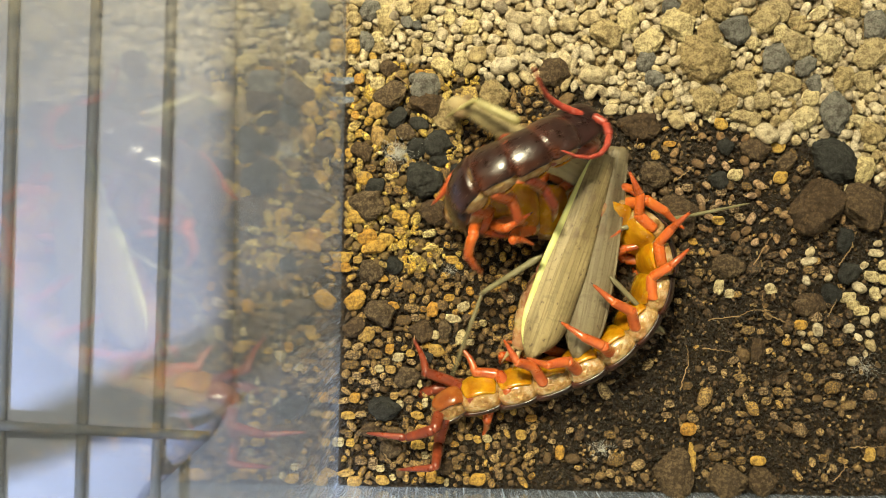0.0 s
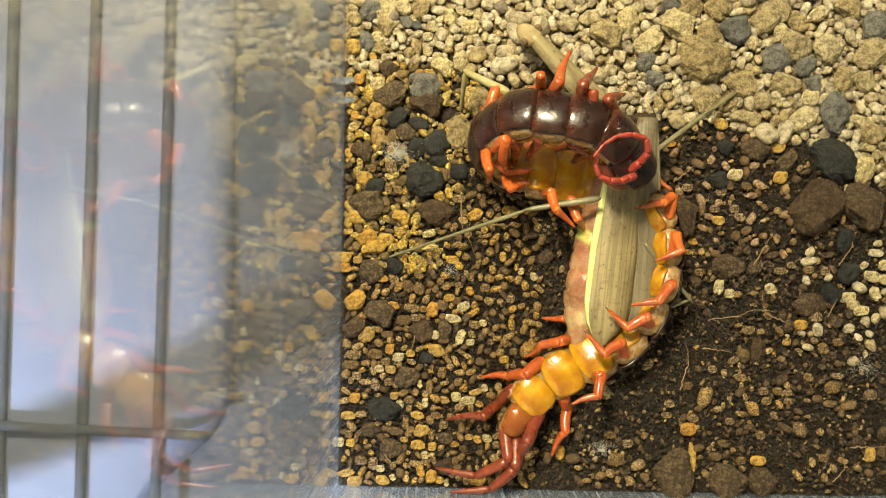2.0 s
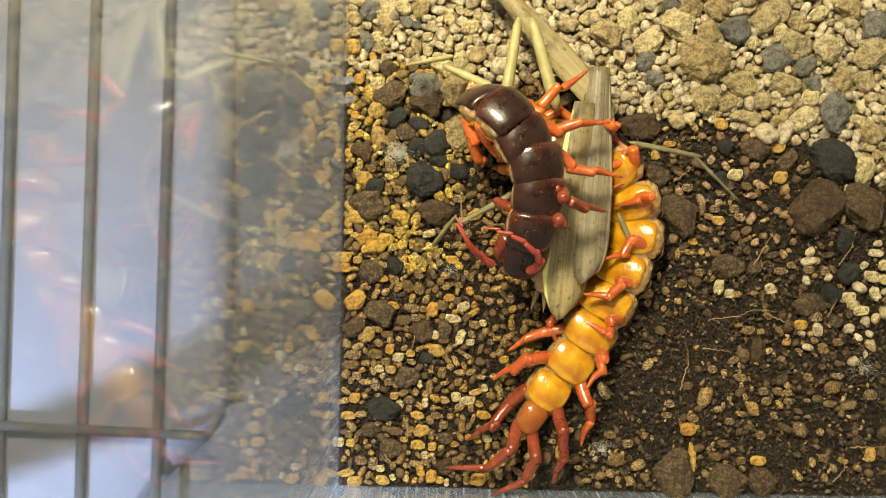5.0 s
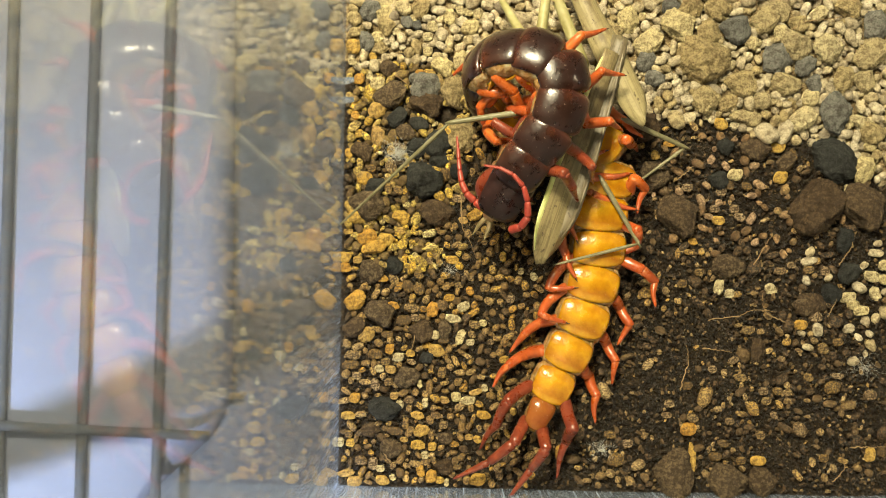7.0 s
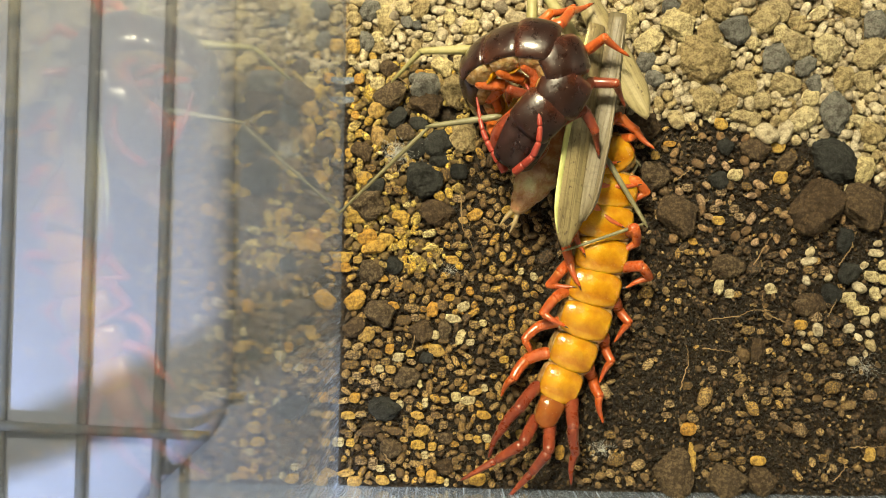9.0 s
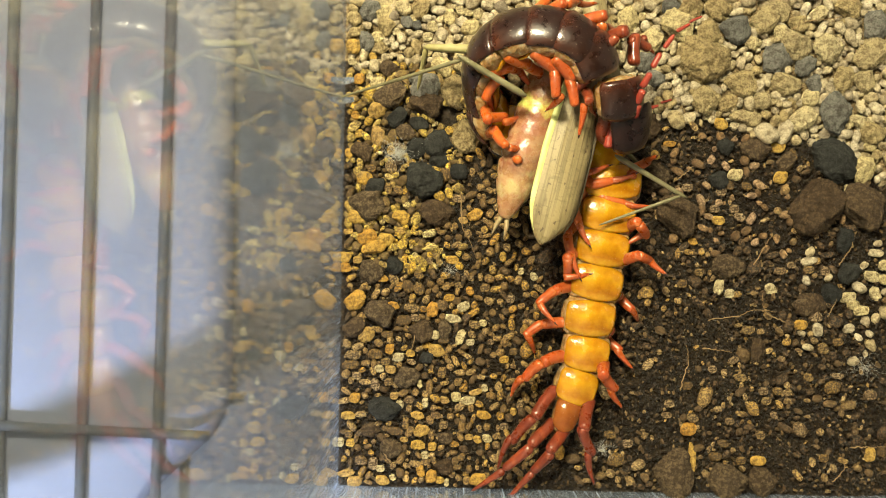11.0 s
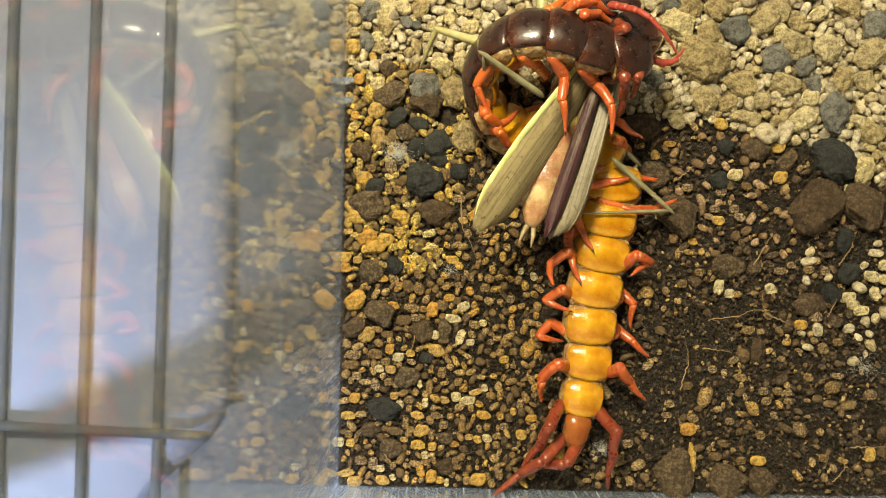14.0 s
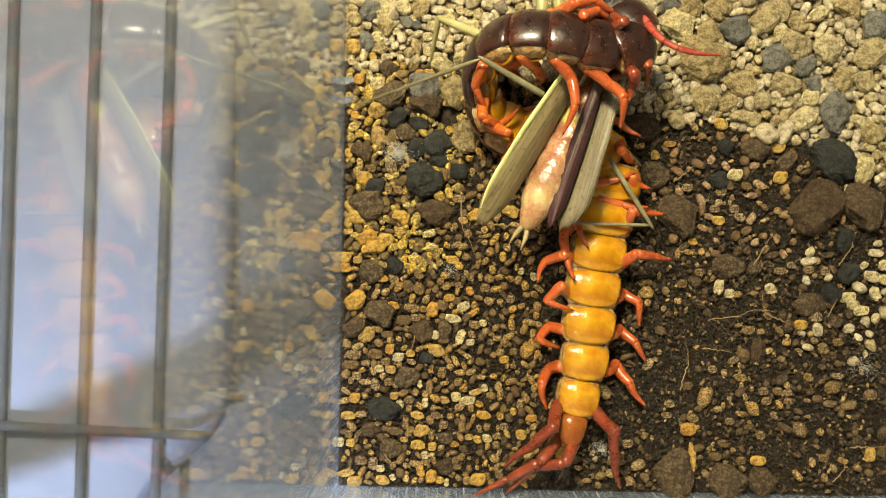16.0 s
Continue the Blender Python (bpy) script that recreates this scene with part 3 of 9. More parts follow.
stone("granule", 0.6, -24.3, 1.5, 0.8, 0)
stone("granule", -14.4, -22.9, 1.6, 1.1, 0)
stone("granule", -23.3, -28.5, 2.2, 1.3, 0)
stone("granule", -17.3, -28.2, 2.1, 1.6, 0)
stone("granule", -14.7, -30.1, 1.3, 1.1, 0)
stone("granule", -7.8, -30, 1.2, 0.9, 0)
stone("granule", 1.1, -28, 0.9, 1.3, 0)
stone("granule", -24, -31.1, 2.7, 1.3, 0)
stone("granule", 11.3, -10.1, 1.3, 1.3, 0)
stone("granule", 4.5, -9.5, 1.2, 0.9, 0)
stone("granule", 18.2, -13, 1.1, 1.2, 0)
stone("granule", 13.1, -24.4, 0.9, 0.9, 0)
stone("granule", 19.1, -26.8, 1.1, 1.1, 0)
stone("granule", 7.5, -7.7, 0.9, 0.8, 0)
stone("granule", -22.2, -34, 1.3, 1.2, 0)
stone("granule", -17.2, -36.2, 1.5, 1.8, 0)
stone("granule", -13.7, -35.4, 1.2, 1.2, 0)
stone("granule", -8.1, -39.9, 1.1, 1.2, 0)
stone("granule", 0.3, -32.8, 1.1, 1.6, 0)
stone("granule", -1, -44.1, 1.5, 1.2, 0)
stone("granule", -9, -46.2, 0.9, 1.8, 0)
stone("granule", -11.7, -48.4, 2.1, 1.3, 0)
stone("granule", -24.1, -49.5, 1.1, 1.1, 0)
stone("granule", -2.2, -49.4, 0.9, 1.8, 0)
stone("granule", 1, -46.6, 1.2, 1.2, 0)
stone("granule", 17.1, -46.8, 1.1, 1.1, 0)
stone("granule", 21.2, -40.7, 0.9, 1.5, 0)
stone("granule", -20.6, -56.5, 1.8, 1.5, 0)
stone("granule", -17.5, -57.2, 1.3, 1.8, 0)
stone("granule", 12.8, -59.9, 0.9, 1.1, 0)
stone("granule", 16, -59.4, 1.1, 1.6, 0)
stone("granule", -1.4, -56.1, 0.9, 1.3, 0)
stone("granule", 63.3, -8, 1.3, 1.3, 0)
stone("granule", 67.8, -4.9, 1.2, 1.1, 0)
stone("granule", 81.5, -20.1, 1.8, 1.3, 0)
stone("granule", 101.1, -24.5, 1.6, 1.8, 0)
stone("granule", 104.8, -22.7, 1.3, 1.2, 0)
stone("granule", 77.5, -28, 1.3, 1.1, 40)
stone("granule", 72, -30.5, 1.2, 1.1, 0)
stone("granule", 79.5, -32.6, 2.1, 1.2, 0)
stone("granule", 85.6, -36.1, 1.3, 1.2, 0)
stone("granule", 89.3, -36, 1.3, 1.2, 0)
stone("granule", 86.4, -38.7, 1.3, 1.2, 0)
stone("granule", 60.9, -40, 1.5, 1.3, 0)
stone("granule", 65.3, -35.1, 1.6, 1.2, 0)
stone("granule", 67, -43.6, 1.5, 1.3, 0)
stone("granule", 60.2, -43, 1.5, 0.9, 0)
stone("granule", 97.5, -32.2, 1.5, 1.3, 0)
stone("granule", 103.6, -34.7, 2.1, 1.8, 0)
stone("granule", 105, -31.7, 1.8, 0.9, 0)
stone("granule", 89.5, -4.2, 1.5, 1.1, 0)
stone("granule", 92.5, -2.6, 1.3, 1.1, 0)
stone("granule", 97, -3.7, 1.5, 1.2, 0)
stone("granule", 101.5, -4, 1.2, 1.5, 0)
stone("granule", 85.1, -47.8, 1.3, 1.3, 0)
stone("granule", 75.3, -50.2, 1.8, 1.2, 0)
stone("granule", 79.9, -54.6, 1.3, 1.2, 0)
stone("granule", 73.2, -53.7, 1.8, 1.3, 0)
stone("granule", 46.9, -55.2, 2.2, 1.9, 0)
stone("granule", 45.3, -48.5, 1.8, 1.3, 0)
stone("granule", 49.9, -50.7, 1.5, 1.2, 0)
stone("granule", 98.7, -16, 1.9, 1.8, 0)
stone("granule", 76.7, -44.2, 1.3, 1.1, 0)
stone("granule", 88.7, -42.5, 1.2, 1.2, 0)
stone("granule", 114.1, -36.7, 1.8, 1.5, 0)
stone("granule", 117.4, -51.7, 1.2, 1.5, 0)
stone("granule", 101.7, -53.5, 1.3, 1.2, 0)
stone("granule", 92.7, 26.6, 1.3, 2.1, 0)
stone("granule", 73.4, 16.5, 1.5, 1.3, 0)
stone("granule", 80.1, 18.1, 1.3, 1.2, 0)
stone("granule", 75.6, 18.1, 1.2, 1.1, 0)
stone("granule", 78.7, 9.9, 1.8, 1.3, 0)
stone("granule", 77.2, 12.1, 1.3, 1.3, 0)
stone("granule", 71.9, 12, 1.3, 1.2, 0)
stone("granule", 64.3, 17.4, 1.5, 1.2, 0)
stone("granule", 51.1, 3.1, 1.5, 1.2, 0)
stone("granule", -19.3, 21.1, 1.3, 1.2, 0)
stone("granule", -14.2, 21.6, 1.5, 2.1, 0)
stone("granule", -14.8, 15.9, 1.1, 1.6, 0)
stone("granule", -12, 15.4, 1.6, 1.3, 0)
stone("granule", -4.1, 12.4, 1.2, 0.8, 0)
stone("granule", 3.7, 13.4, 2.2, 1.2, 0)
stone("granule", 0.2, 19.7, 1.6, 1.9, 0)
stone("pale", -7.3, -1.8, 0.8, 0.9, 0)
stone("pale", 5.7, -15.2, 1.6, 1.2, 20)
stone("pale", 3, -18.4, 1.9, 1.2, 0)
stone("pale", 11, -19.4, 0.9, 0.9, 0)
stone("pale", 5.1, -23.3, 1.3, 2.1, -30)
stone("pale", 7.7, -24.6, 1.1, 0.9, 0)
stone("pale", -1.7, -22.8, 1.1, 1.2, 0)
stone("pale", -11.3, -28.9, 1.3, 1.2, 0)
stone("pale", -16.2, -32, 1.2, 1.1, 0)
stone("pale", 20.8, -5.5, 0.8, 0.9, 0)
stone("pale", 24.3, -6.9, 0.9, 1.1, 0)
stone("pale", -10.6, -41.3, 0.9, 1.1, 0)
stone("pale", -5.5, -35.7, 0.8, 1.2, 0)
stone("pale", -4, -40.7, 0.8, 1.3, 0)
stone("pale", 4.2, -39.2, 1.2, 1.3, 0)
stone("pale", 7.3, -40.2, 1.8, 1.1, 0)
stone("pale", 11.8, -36.8, 0.9, 1.1, 0)
stone("pale", -26.3, -51.8, 0.9, 1.2, 0)
stone("pale", 12.6, -49.9, 1.1, 1.1, 0)
stone("pale", -15.6, -58.5, 1.1, 0.9, 0)
stone("pale", -12.2, -60.8, 0.9, 0.9, 0)
stone("pale", 2.1, -62.1, 0.6, 1.1, 0)
stone("pale", -3.8, -54.7, 0.9, 1.1, 0)
stone("pale", 73.1, -8.7, 1.2, 1.9, 0)
stone("pale", 87.3, -9, 1.6, 1.5, 0)
stone("pale", 76.1, -10.4, 1.2, 1.2, 0)
stone("pale", 114.3, -5.2, 2.1, 1.5, 0)
stone("pale", 117.3, -5.9, 1.5, 1.3, 0)
stone("pale", 115.1, -9.7, 1.6, 1.8, 0)
stone("pale", 111.4, -14.3, 1.9, 1.3, 0)
stone("pale", 109.2, -12.8, 1.5, 1.3, 0)
stone("pale", 107.9, -11, 1.8, 1.5, 0)
stone("pale", 117.2, -2.2, 1.5, 1.5, 0)
stone("pale", 80.9, 56, 2.4, 1.8, 0)
stone("pale", 98, 64.2, 2.4, 2.1, 0)
stone("pale", 109.8, 35.9, 2.7, 1.8, 0)
stone("pale", 106.8, 35.9, 1.5, 2.1, 0)
stone("pale", 110.7, 23.2, 3.0, 3.6, 0)
stone("pale", 112.9, 29.3, 1.5, 1.3, 0)
stone("pale", 77, 21.1, 1.8, 1.5, 0)
stone("pale", -20.2, 45.5, 0.9, 1.5, 0)
stone("pale", -18.2, 43.5, 1.8, 1.8, 0)
stone("pale", -0.7, 48.1, 3.0, 2.7, 0)
stone("pale", 3.7, 50, 2.1, 2.7, 0)
stone("pale", -11.5, 63.7, 2.2, 2.1, 0)
stone("pale", -16.8, 62.5, 2.1, 1.8, 0)
stone("pale", -8.8, 61, 1.1, 1.1, 0)
stone("pale", -18.4, 55.8, 1.6, 1.5, 0)
stone("pale", -13.4, 57.4, 1.3, 1.1, 0)
stone("pale", -5, 52.3, 1.2, 1.3, 0)
stone("pale", -3.9, 59, 1.2, 1.5, 0)
stone("pale", 0.5, 61.7, 1.5, 2.1, 0)
stone("pale", 3.5, 63.2, 1.3, 1.3, 0)
stone("pale", 5.7, 63, 1.2, 1.2, 0)
stone("pale", 8, 62.6, 1.2, 1.5, 0)
stone("pale", 6.1, 58.8, 2.1, 1.9, 0)
stone("pale", -24.8, 49.2, 1.2, 1.1, 0)
stone("pale", -5.1, 56.3, 1.3, 1.2, 0)
stone("pale", -16.8, 65.2, 1.9, 1.3, 0)
stone("pale", 88.3, 58.8, 1.8, 2.1, 0)
stone("tan", -24.5, 60.5, 1.9, 1.9, 0)
stone("tan", -24.2, 57, 1.5, 1.3, 0)
stone("tan", -7, 63.8, 2.4, 3.0, 0)
stone("tan", -15.9, 58.7, 2.4, 2.7, -20)
stone("tan", -18.1, 53.1, 2.4, 1.5, 0)
stone("grey", -20.5, 62.8, 2.7, 2.7, 0)
stone("grey", -21.4, 54.5, 2.1, 2.7, 0)
stone("grey", -10.7, 60, 1.5, 1.5, 0)
stone("grey", -8, 59.3, 1.5, 1.3, 0)
stone("grey", -7.4, 45.3, 2.2, 1.3, 0)
stone("ochre", -24.7, 53.2, 1.9, 2.2, 0)
stone("ochre", -26.1, -2.6, 1.9, 1.5, 0)
stone("ochre", -25.7, -5.4, 1.6, 1.6, 0)
stone("ochre", -22.6, -3.3, 1.3, 1.1, 0)
stone("ochre", -16.2, -8.1, 1.8, 1.1, 0)
stone("ochre", 2.5, -2.8, 1.8, 1.2, 0)
stone("ochre", -12.8, -15.2, 1.9, 1.2, 0)
stone("ochre", 1.9, -12.9, 1.5, 1.1, 0)
stone("ochre", -20, -23, 2.5, 2.1, 25)
stone("ochre", -13.6, -26.7, 1.2, 1.5, 0)
stone("ochre", -8, -27.8, 1.3, 1.2, 0)
stone("ochre", -3.9, -25.6, 1.2, 0.9, 0)
stone("ochre", -1.3, -26.9, 2.1, 1.9, 0)
stone("ochre", -13.2, -32.1, 1.5, 1.2, 0)
stone("ochre", 7.4, -11, 1.3, 1.3, 0)
stone("ochre", 16.7, -28.9, 1.3, 1.1, 0)
stone("ochre", 15.9, -1.8, 0.9, 1.5, 0)
stone("ochre", -22.7, -40, 1.5, 1.5, 0)
stone("ochre", -24.2, -44.6, 2.1, 1.3, 0)
stone("ochre", -12.2, -39.1, 1.2, 1.1, 0)
stone("ochre", 1.2, -40, 1.2, 1.1, 0)
stone("ochre", 9.4, -37.9, 1.8, 0.9, 20)
stone("ochre", -5.8, -44.1, 2.1, 1.2, 0)
stone("ochre", -5, -48, 2.4, 1.8, 0)
stone("ochre", -9.4, -50.7, 1.1, 0.8, 0)
stone("ochre", -23.6, -51.9, 1.2, 1.2, 0)
stone("ochre", -5.6, -52, 2.1, 1.5, 0)
stone("ochre", -1.9, -52.4, 1.2, 1.3, 0)
stone("ochre", 11.6, -43.9, 1.9, 1.3, 0)
stone("ochre", 21.6, -48.8, 1.5, 1.5, 0)
stone("ochre", 10.1, -50.2, 1.3, 1.2, 0)
stone("ochre", 7.8, -49.7, 1.1, 0.9, 0)
stone("ochre", 19.4, -42.7, 0.9, 1.2, 0)
stone("ochre", 24.2, -44.4, 1.5, 1.1, 0)
stone("ochre", -24.7, -60, 2.7, 1.2, 0)
stone("ochre", -22.4, -62.2, 2.1, 1.5, 0)
stone("ochre", -14.9, -61.6, 1.8, 1.5, 0)
stone("ochre", -8.8, -60.9, 0.9, 1.1, 0)
stone("ochre", -4.8, -58.9, 1.3, 1.9, 0)
stone("ochre", -2, -60.3, 1.5, 1.9, 0)
stone("ochre", 0.2, -61.4, 1.2, 1.1, 0)
stone("ochre", 10.3, -60.9, 2.1, 1.8, 0)
stone("ochre", -19.5, 50.8, 1.2, 1.2, 0)
stone("ochre", -23, 44.6, 1.5, 1.6, 0)
stone("ochre", -6.7, 46.4, 1.5, 1.2, 0)
stone("ochre", -4, 46.6, 1.3, 1.1, 0)
stone("ochre", -25.4, 24.9, 1.2, 1.5, 0)
stone("ochre", -22.9, 30.3, 1.1, 1.3, 0)
stone("ochre", -21.5, 18.8, 1.9, 1.6, 0)
stone("ochre", -11, 8.2, 2.7, 2.1, 0)
stone("ochre", -20.2, 2.8, 3.0, 2.5, 0)
stone("ochre", -15.6, 2.1, 2.7, 2.2, 0)
stone("ochre", -23, 8, 2.2, 2.1, 0)
stone("ochre", -11.2, 4.7, 1.1, 1.1, 0)
stone("ochre", 5.3, 7.7, 1.5, 1.1, 0)
stone("ochre", -25.1, 4.2, 1.3, 0.9, 0)
stone("ochre", 95, -18.3, 1.8, 1.5, 0)
stone("ochre", 88.1, 28.5, 2.1, 1.5, 0)
stone("ochre", 55.9, 25.9, 1.3, 1.5, 0)
stone("ochre", 59.6, 29, 1.8, 0.9, 0)
stone("ochre", 73, 34.5, 1.8, 1.8, 0)
stone("ochre", 73, 9, 1.8, 1.3, 0)
stone("ochre", 66.1, 3.2, 1.5, 1.1, 0)
stone("ochre", 114.4, -52.5, 1.5, 2.1, 0)
stone("ochre", 84.4, -54.5, 2.1, 1.5, 0)
stone("ochre", 89, 20.6, 1.8, 1.8, 0)
stone("soil", -19.2, -6.2, 3.3, 3.0, 0)
stone("soil", -5.4, -21.7, 3.3, 3.0, 0)
stone("soil", 0.8, -21.3, 1.8, 2.4, 0)
stone("soil", -23.2, -21, 3.0, 2.7, 0)
stone("soil", -16, -17.4, 4.0, 3.6, 0)
stone("soil", -18.5, -48.2, 2.5, 1.9, 0)
stone("soil", 1.5, -50.1, 1.8, 1.5, 0)
stone("soil", -13.1, -52.9, 3.0, 2.4, 0)
stone("soil", 1.4, -57.6, 2.7, 2.1, 0)
stone("soil", -15.4, 47.6, 2.5, 2.2, 0)
stone("soil", -10.5, 30.7, 2.2, 2.2, 0)
stone("soil", -21.6, 25.3, 3.0, 2.7, 0)
stone("soil", -4.4, 43.9, 1.5, 1.5, 0)
stone("soil", -9, -33.8, 3.3, 2.7, 0)
stone("black", -13, -4.6, 2.4, 2.4, 0)
stone("black", -3.8, -28.9, 1.6, 1.5, 0)
stone("black", -14.8, -42.4, 4.5, 3.0, 0)
stone("black", -12.8, 34.7, 2.7, 2.7, 0)
stone("black", -6.9, 33, 2.2, 1.8, 0)
stone("black", -1.9, 27.9, 3.8, 3.4, 0)
stone("black", -7.4, 26.6, 2.7, 2.7, 0)
stone("black", -1.8, 23.7, 2.7, 2.1, 0)
stone("black", 3.8, 20.5, 2.1, 2.1, 0)
stone("black", -18.2, 16.3, 2.2, 2.1, 0)

STONE_KINDS = {
    "tan": (TAN_STONE, "tan_pumice", "rough tan pumice lump lying in the pale gravel", 0.10),
    "pale": (PALE_STONE, "cream_pumice", "rough cream pumice lump lying in the gravel", 0.12),
    "grey": (GREY_STONE, "grey_stone", "smooth dark grey stone lying in the pale gravel", 0.06),
    "black": (BLACK_STONE, "black_stone", "charcoal black stone half sunk in the soil", 0.10),
    "granule": (GRANULE, "clay_granule", "small tan pitted clay granule on dark soil", 0.12),
    "soil": (SOIL_LUMP, "soil_clod", "brown clod of baked soil lying on the ground", 0.14),
    "ochre": (OCHRE_STONE, "ochre_granule", "orange ochre clay granule lying on dark soil", 0.12),
}
def pellet_shape(subdivisions, seed):
    """A rounded, slightly crooked barrel like a pressed clay pellet, about unit radius, long along x."""
    bm = bmesh.new()
    bmesh.ops.create_icosphere(bm, subdivisions=subdivisions, radius=1)
    rng = random.Random(seed)
    off = Vector((rng.uniform(0, 50), rng.uniform(0, 50), rng.uniform(0, 50)))
    power, skew, taper_ = rng.uniform(2.3, 3.3), rng.uniform(-0.2, 0.2), rng.uniform(-0.12, 0.12)
    for v in bm.verts:
        d = v.co.normalized()
        flat = math.hypot(d.y, d.z)
        r = (abs(d.x) ** power + flat ** power) ** (-1 / power)
        r *= 1 + 0.13 * noise.noise(d * 1.7 + off) + 0.05 * noise.noise(d * 5 + off)
        v.co = Vector((d.x * r + skew * d.y * r, d.y * r * (0.95 + taper_ * d.x), d.z * r * (0.95 + taper_ * d.x)))
    bm.verts.index_update()
    vs = np.array([v.co for v in bm.verts])
    fs = np.array([[v.index for v in f.verts] for f in bm.faces])
    bm.free()
    return vs, fs


LUMPS_BIG = [lump_shape(5, 100 + k, 0.15, 8) for k in range(7)]
LUMPS_GRAIN = [pellet_shape(4, 400 + k) if k % 4 else lump_shape(4, 400 + k, 0.16, 7) for k in range(8)]
LUMPS_MID = [pellet_shape(3, 200 + k) if k % 3 else lump_shape(3, 200 + k, 0.2, 7) for k in range(12)]
LUMPS_TINY = [lump_shape(1, 500 + k, 0.4, 2) for k in range(8)]
LUMPS_LOW = [pellet_shape(2, 300 + k) if k % 2 else lump_shape(2, 300 + k, 0.34, 4) for k in range(8)]


def big_stone(kind, x, y, a, b, turn, k):
    material, name, label, rough = STONE_KINDS[kind]
    shapes = LUMPS_BIG if max(a, b) > 0.0022 else LUMPS_GRAIN
    vs, fs = shapes[k % len(shapes)]
    me = bpy.data.meshes.new(name)
    high = 0.62 * min(a, b)
    grow = 0.96 if kind in ("granule", "ochre") else 1.08
    me.from_pydata((vs * (a * grow, b * grow, high * grow)).tolist(), [], fs.tolist())
    me.polygons.foreach_set("use_smooth", [True] * len(fs))
    me.materials.append(material)
    ob = new(name, me)
    ob.matrix_basis = pose(x, y, height(x, y) + high * 0.45, 0, 0, turn)
    return tagged(ob, label, "stone", "loose stones")


PUSHED = []
for k, (x, y) in enumerate(((12.6, 40.6), (0.2, 35.4))):
    PUSHED.append(big_stone("tan", x * MM, y * MM, 0.0040, 0.0042, 30 * k, 2 + 3 * k))
    PACK.put(x * MM, y * MM, 0.0035)
for k, (kind, x, y, a, b, turn) in enumerate(STONES):
    big_stone(kind, x, y, a, b, turn, k)
    PACK.put(x, y, 0.92 * min(a, b))
    if a > 1.35 * b:
        c, s = math.cos(radians(turn)), math.sin(radians(turn))
        for q in (-0.5, 0.5):
            PACK.put(x + q * a * c, y + q * a * s, 0.7 * b)


def strew():
    rng = random.Random(11)
    pale, ochre, tan, rosy, crumbs = [], [], [], [], []

    def throw(rows, tries, lo, hi, inside, squeeze, sink, longest=1.5, power=1.0):
        for _ in range(tries):
            x, y = rng.uniform(X0, X1), rng.uniform(Y0, Y1)
            r = lo + (hi - lo) * rng.random() ** power
            if x - r * 0.8 < X0 or y - r * 0.8 < Y0 or not inside(x, y) or not PACK.free(x, y, r, squeeze):
                continue
            PACK.put(x, y, r)
            rows.append((x, y, height(x, y) + r * rng.uniform(sink - 0.25, sink + 0.25), r * 1.12, rng.uniform(1.0, longest), rng.uniform(0.65, 0.9), rng.uniform(0, 6.28), rng.randrange(999)))

    def blur(x, y):
        return y + 0.006 * noise.noise(Vector((x * 60, y * 60, 3)))

    def in_pale(x, y):
        return blur(x, y) > pale_edge(x)

    def in_ochre(x, y):
        return not in_pale(x, y) and x < 0.010 + 0.02 * noise.noise(Vector((x * 30, y * 30, 9))) and y > -0.006 + 0.03 * noise.noise(Vector((x * 40, y * 40, 4))) + 0.25 * (x - WALL_X)

    def in_tan(x, y):
        return not in_pale(x, y) and not in_ochre(x, y)

    def bare(x, y):
        """Stretches of open soil."""
        return noise.noise(Vector((x * 38, y * 38, 5))) + 0.4 * noise.noise(Vector((x * 110, y * 110, 5)))

    throw(pale, 420, 0.0018, 0.0026, in_pale, 0.95, 0.4)
    throw(pale, 30000, 0.0009, 0.0016, in_pale, 0.9, 0.2)
    throw(pale, 16000, 0.0006, 0.0010, in_pale, 0.9, 0.0)
    throw(pale, 22000, 0.0008, 0.0014, in_pale, 0.72, -0.45)
    throw(pale, 1500, 0.0008, 0.0015, lambda x, y: x > 0.094 and -0.028 < y < 0.004 and rng.random() < 0.8, 0.95, 0.2)
    throw(ochre, 420, 0.0016, 0.0026, in_ochre, 0.95, 0.2)
    throw(ochre, 9000, 0.0009, 0.0014, in_ochre, 0.9, 0.35)
    throw(ochre, 24000, 0.0005, 0.0010, in_ochre, 0.82, 0.3)
    throw(ochre, 6000, 0.0005, 0.0009, in_ochre, 0.75, -0.1)
    throw(ochre, 14000, 0.0006, 0.0011, in_ochre, 0.68, -0.25)
    throw(rosy, 3500, 0.0006, 0.0013, lambda x, y: in_tan(x, y) and abs(x - 0.078) < 0.020 + 0.012 * noise.noise(Vector((x * 90, y * 90, 7))) and abs(y - 0.017) < 0.017, 0.95, 0.25, 1.5)
    throw(tan, 130, 0.0013, 0.0020, lambda x, y: in_tan(x, y) and bare(x, y) < 0.25, 1.0, 0.05)
    throw(tan, 13000, 0.0007, 0.00112, lambda x, y: in_tan(x, y) and (x < 0.026 or rng.random() < 0.13) and bare(x, y) < (0.05 if x > 0.03 else 0.5) + 0.3 * rng.random(), 1.0, 0.3, 1.6)
    throw(tan, 9000, 0.0004, 0.0009, lambda x, y: in_tan(x, y) and rng.random() < (0.85 if x < 0.026 else 0.2) - bare(x, y), 0.95, 0.25)
    throw(tan, 5000, 0.0003, 0.0006, lambda x, y: in_tan(x, y) and x > 0.026, 0.9, 0.3, 1.6)
    throw(crumbs, 95000, 0.00014, 0.00045, lambda x, y: not in_pale(x, y), 0.8, 0.1, 1.7, 1.3)
